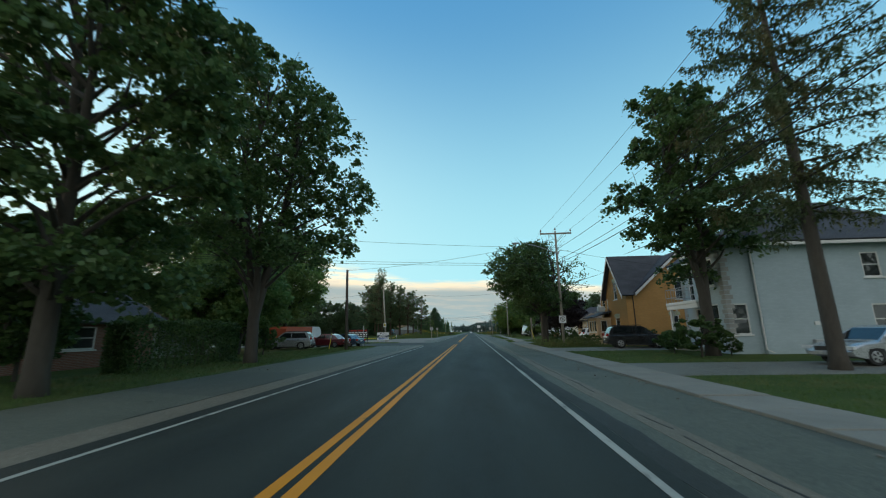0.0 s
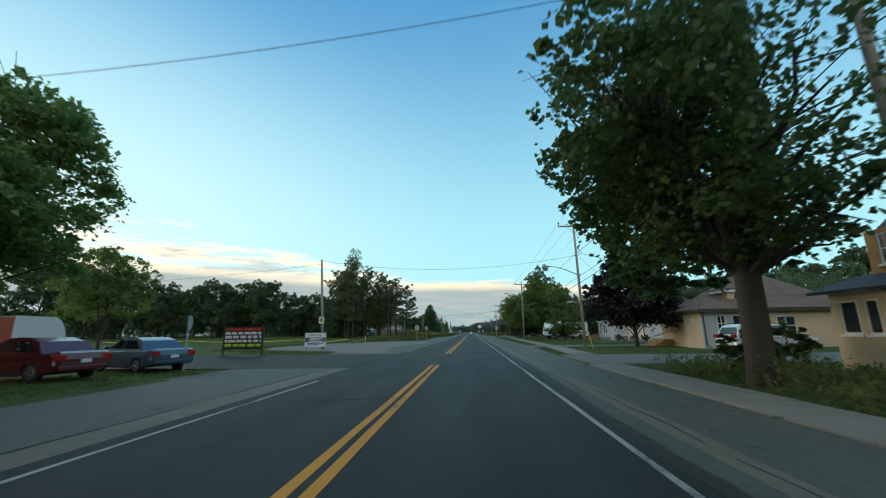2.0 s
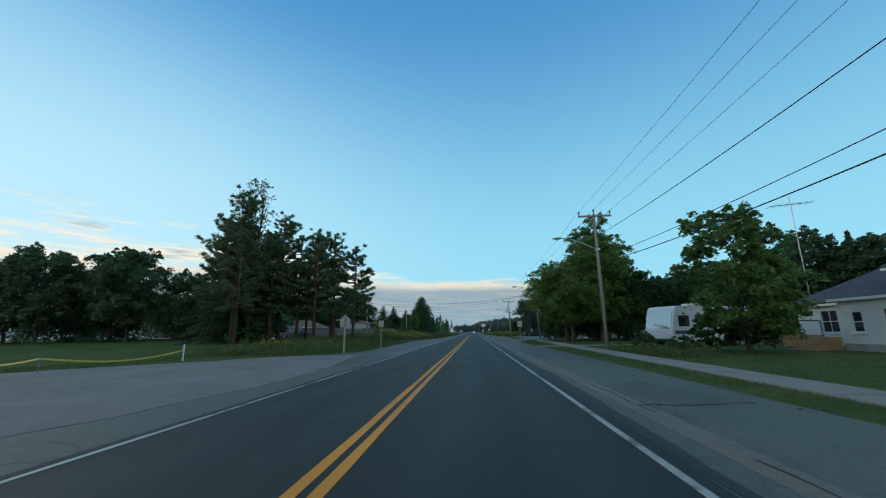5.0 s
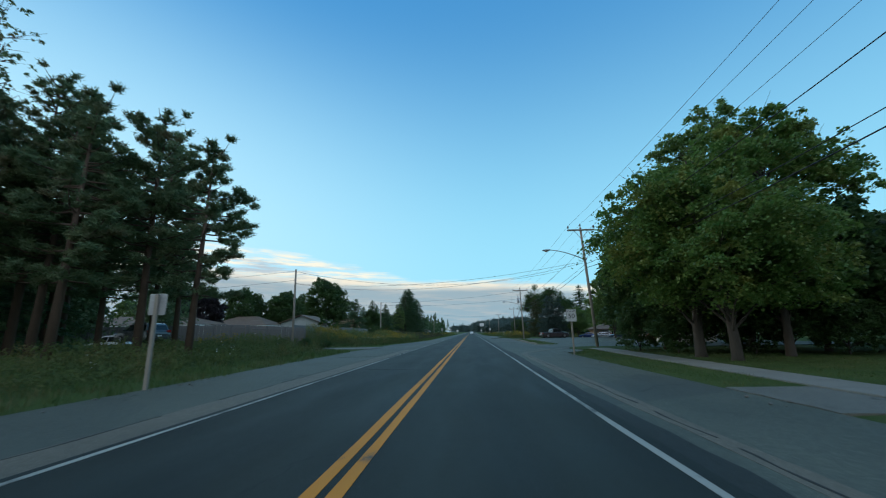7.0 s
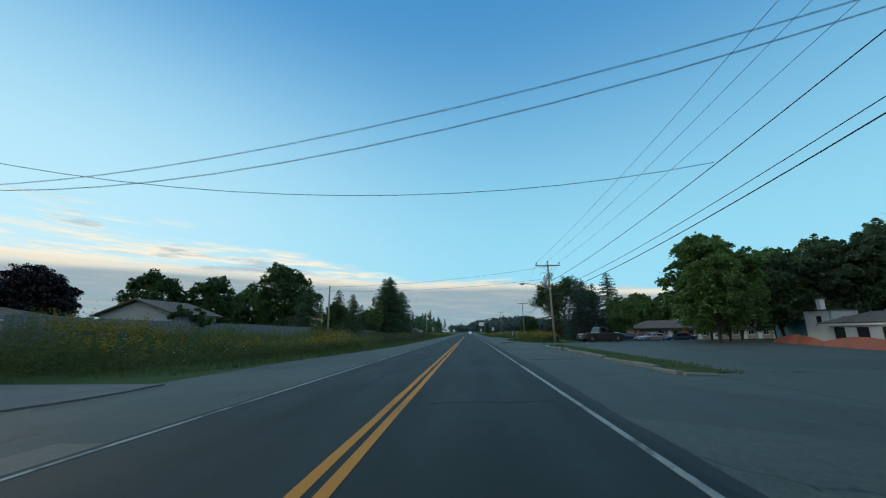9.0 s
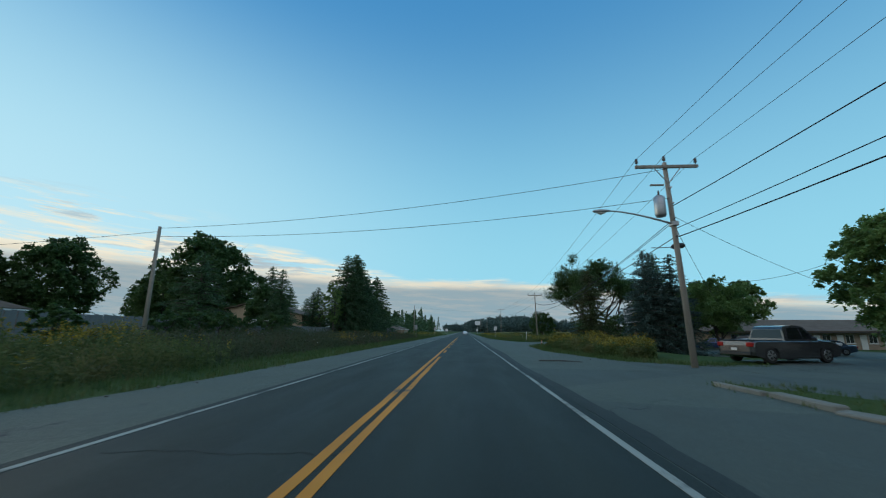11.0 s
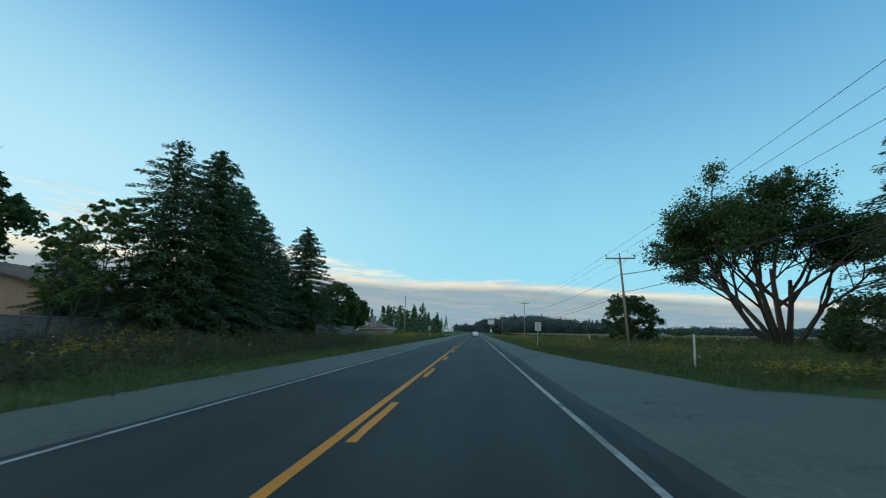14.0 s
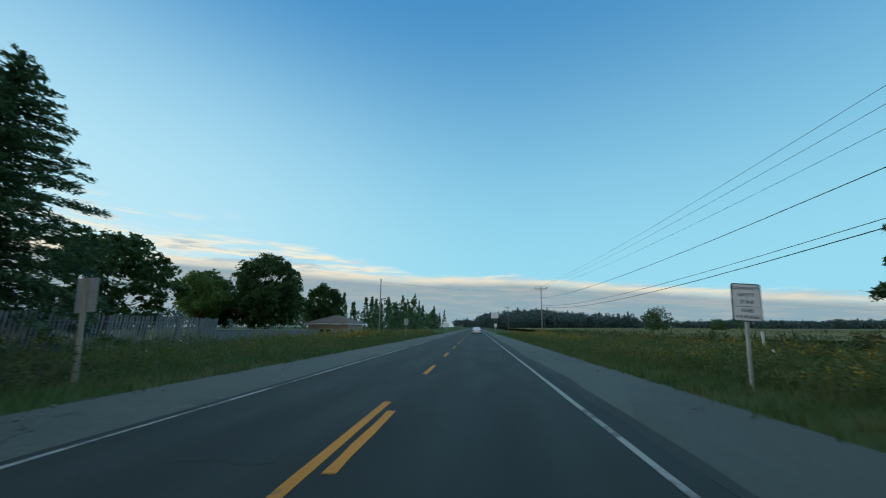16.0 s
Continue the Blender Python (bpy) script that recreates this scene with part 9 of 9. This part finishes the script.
def weeds(name, label, pts, hgt, seed, flower, gold=GOLDENROD, leafm=WEED_LEAF, leaf_n=9, leaf=0.16, category="weeds"):
    """Tall weeds: stems set with narrow leaves; some carry drooping plumes of small flowers."""
    rs = np.random.RandomState(seed)
    pts = np.asarray(pts)
    n = len(pts)
    tuft = np.array([noise.noise((x * 0.5, y * 0.3, 7.7)) + 0.5 * noise.noise((x * 1.7, y * 1.1, 2.2)) for x, y, _ in pts])
    h = hgt * rs.uniform(0.6, 1.15, n) * np.clip(0.85 + 0.75 * tuft, 0.35, 1.4)
    a = rs.uniform(0, 6.283, n)
    lean = rs.uniform(0, 0.25, n)[:, None] * np.stack([np.cos(a), np.sin(a)], 1)
    t = np.tile(np.linspace(0.1, 0.98, leaf_n), n)
    idx = np.repeat(np.arange(n), leaf_n)
    p = np.empty((n * leaf_n, 3))
    p[:, :2] = pts[idx, :2] + lean[idx] * (t * h[idx])[:, None] + rs.normal(0, 0.07, (n * leaf_n, 2))
    p[:, 2] = pts[idx, 2] + t * h[idx]
    v, q = leaf_quads(p, leaf, rs, 0.1, 2.8, 0.2)
    base = pts
    tip = pts + np.concatenate([lean * h[:, None], h[:, None]], 1)
    s = np.stack([-np.sin(a), np.cos(a), np.zeros(n)], 1) * 0.008
    sv = np.stack([base - s, base + s, tip + s * 0.5, tip - s * 0.5], 1).reshape(-1, 3)
    sq = np.arange(4 * n).reshape(n, 4)
    sq = np.concatenate([sq[:, :3], sq[:, [0, 2, 3]]]) + len(v)
    ob = tagged(new(name, np_mesh(name, np.concatenate([v, sv]), np.concatenate([q, sq]), leafm)), label, category, kind="stuff")
    patch = np.array([noise.noise((x * 0.22, y * 0.12, 3.1)) for x, y, _ in pts])
    fl = np.where((patch + rs.normal(0, 0.12, n)) > np.quantile(patch, 1 - flower))[0] if flower > 0 else []
    fl = [i for i in fl if h[i] > np.quantile(h, 0.5)]
    if len(fl):
        m = 14
        idx = np.repeat(fl, m)
        u = np.tile(np.linspace(0, 1, m), len(fl))
        fp = tip[idx] + rs.normal(0, 0.05, (len(idx), 3)) * (1.0 + (1 - u))[:, None]
        fp[:, 2] += 0.05 - 0.26 * u * h[idx] / hgt
        fv, fq = leaf_quads(fp, 0.085, rs, 0.4, 1.5)
        tagged(new("goldenrod", np_mesh("goldenrod", fv, fq, gold)), "yellow goldenrod flower plumes among tall weeds", "flowers", kind="stuff")
    return ob


weeds("tall_weeds", "tall dark green weeds under roadside pines", scatter(3200, 21, lambda y: le(y) - 9.0, lambda y: le(y) - 2.4, 100, 137, off_drives), 0.75, 21, 0.05)
weeds("tall_weeds", "tall weeds and goldenrod before a board fence", scatter(5200, 22, lambda y: le(y) - 8.5, lambda y: le(y) - 2.0, 143, 176, off_drives), 1.15, 22, 0.3)
weeds("tall_weeds", "dark tall weeds on a bank beside the road", scatter(7000, 23, lambda y: le(y) - 10.5, lambda y: le(y) - 2.3, 175, 246), 1.0, 23, 0.02, leafm=WEED_BROWN)
weeds("tall_weeds", "weeds and goldenrod on a bank beside the road", scatter(4600, 24, lambda y: le(y) - 9.0, lambda y: le(y) - 2.3, 244, 335), 0.9, 24, 0.2)
weeds("tall_weeds", "dense tall goldenrod hedge before a motel", scatter(3100, 25, lambda y: re(y) + 1.6, lambda y: re(y) + interp(y, [(181, 2.5), (185, 5.0), (203, 6.0)]), 182.5, 197.0), 1.08, 25, 0.5, leaf_n=14)
weeds("tall_weeds", "dense tall goldenrod hedge before a motel", scatter(1300, 35, lambda y: re(y) + 1.6, lambda y: re(y) + interp(y, [(181, 2.5), (185, 5.0), (203, 6.0)]), 197.0, 203.6), 0.8, 35, 0.7, leaf_n=14)
weeds("tall_weeds", "wild grass and weeds along a field edge", scatter(4200, 26, lambda y: re(y) + 2.2, lambda y: re(y) + 9.0, 216.5, 262), 0.66, 26, 0.12)
weeds("tall_weeds", "weeds and goldenrod before a corn field", scatter(3600, 27, lambda y: re(y) + 2.4, lambda y: re(y) + 9.5, 240, 330), 0.6, 27, 0.3)
weeds("tall_weeds", "rough weeds round a pole and shrubs", scatter(700, 28, 8.2, 13.0, 35.0, 45.0), 0.7, 28, 0.0)
weeds("tall_weeds", "rough dry weeds along the lawn", scatter(260, 29, 10.6, 13.2, 93.0, 101.0), 0.7, 29, 0.0)
weeds("tall_weeds", "weeds and long grass under field trees", scatter(2200, 30, 16.0, 34.0, 216.5, 250), 0.8, 30, 0.03)
for sd, (x0, x1, y0, y1, k) in enumerate(((-16, -8.5, 103, 135, 22), (-16, -8, 180, 330, 70), (8.5, 17, 218, 300, 50), (-15, -9, 145, 175, 40))):
    p = scatter(k, 40 + sd, x0, x1, y0, y1)
    rs = np.random.RandomState(sd)
    p = np.repeat(p, 4, 0) + np.stack([rs.normal(0, 0.08, k * 4), rs.normal(0, 0.08, k * 4), rs.uniform(0.5, 0.95, k * 4)], 1)
    v, q = leaf_quads(p, 0.06, rs, 1.0, 1.1)
    tagged(new("white_wildflowers", np_mesh("white_wildflowers", v, q, DAISY)), "small white wildflowers scattered among weeds", "flowers", kind="stuff")


def corn(n, x0, x1, y0, y1, seed, hgt):
    rs = np.random.RandomState(seed)
    xs = x0 + np.round(rs.uniform(0, x1 - x0, n) / 0.76) * 0.76 + rs.normal(0, 0.05, n)
    ys = rs.uniform(y0, y1, n)
    zs = np.array([ground_z(a, b) for a, b in zip(xs, ys)])
    m = 9
    idx = np.repeat(np.arange(n), m)
    t = np.tile(np.linspace(0.25, 0.95, m), n)
    a = rs.uniform(0, 6.283, n * m)
    p = np.stack([xs[idx] + 0.22 * np.cos(a), ys[idx] + 0.22 * np.sin(a), zs[idx] + hgt * t * rs.uniform(0.93, 1.05, n)[idx]], 1)
    v, q = leaf_quads(p, 0.75, rs, 0.2, 6.0, 0.3, np.stack([np.cos(a), np.sin(a), np.full(n * m, 0.25)], 1))
    k = len(v)
    st = np.stack([xs, ys, zs], 1)
    s = np.stack([np.full(n, 0.015), np.zeros(n), np.zeros(n)], 1)
    top = st + (0, 0, hgt)
    tv, tq = leaf_quads(np.repeat(top, 3, 0) + rs.normal(0, 0.05, (3 * n, 3)), 0.32, rs, 0.0, 5.0, -1.0, np.tile((0.0, 0.0, 1.0), (3 * n, 1)))
    sv = np.stack([st - s, st + s, top + s * 0.5, top - s * 0.5], 1).reshape(-1, 3)
    sq = np.arange(4 * n).reshape(n, 4)
    sq = np.concatenate([sq[:, :3], sq[:, [0, 2, 3]]])
    return np.concatenate([v, sv, tv]), np.concatenate([q, sq + k, tq + k + len(sv)])


va, qa = corn(5200, 20.5, 46, 252, 330, 1, 1.5)
vb, qb = corn(5200, 28, 120, 300, 420, 2, 1.6)
tagged(new("corn_field", np_mesh("corn_field", np.concatenate([va, vb]), np.concatenate([qa, qb + len(va)]), CORN_LEAF)), "ripening corn standing in a wide field", "corn", kind="stuff")
# the far part of the field: the closed tops of the corn
cx, cy = np.linspace(24, 620, 90), np.linspace(262, 980, 110)
rs = np.random.RandomState(77)
cv = np.array([(x + rs.uniform(-2, 2), y + rs.uniform(-2, 2), ground_z(x, y) + 1.62 + rs.uniform(-0.12, 0.12)) for y in cy for x in cx])
cq = np.array([(j * 90 + i, j * 90 + i + 1, (j + 1) * 90 + i + 1, (j + 1) * 90 + i) for j in range(109) for i in range(89)])
FIELD = surface("corn_tops", (0.13, 0.125, 0.04), (0.19, 0.165, 0.06), 0.95, 0.05, 3.0, 1.0, world_pos=True, stain=(0.08, 0.10, 0.03), spec=0.1)
tagged(new("corn_tops", np_mesh("corn_tops", cv, cq, FIELD)), "closed yellow-green tops of a distant corn field", "corn", kind="stuff")

# litter, branches and patches on the road edge
rr = random.Random(12)
for x, y, yaw in ((6.1, 179.1, -25),):
    ob = thing("dead_branch", (x, y, 0.0), "thin dead branch lying on the shoulder", "branch", "", yaw)
    bm = bmesh.new()
    tube(bm, [(-1.1, 0, 0.03), (0, 0.05, 0.05), (1.0, -0.05, 0.03)], [0.03, 0.035, 0.015], 5)
    part("limb", bm, DARK_WOOD, ob)
st = bmesh.new()
for _ in range(500):
    side = rr.choice((-1, 1))
    y = rr.uniform(0, 262)
    e = le(y) if side < 0 else re(y)
    if abs(e) > 11:
        continue
    x = e - side * abs(rr.gauss(0, 0.45))
    s = rr.uniform(0.015, 0.05)
    bmesh.ops.create_icosphere(st, subdivisions=1, radius=s, matrix=Matrix.Translation((x, y, s * 0.3)) @ Matrix.Diagonal((1, 1, 0.6, 1)))
tagged(part("loose_stones", st, GRAVEL), "small loose stones along the shoulder edges", "stones", kind="stuff")
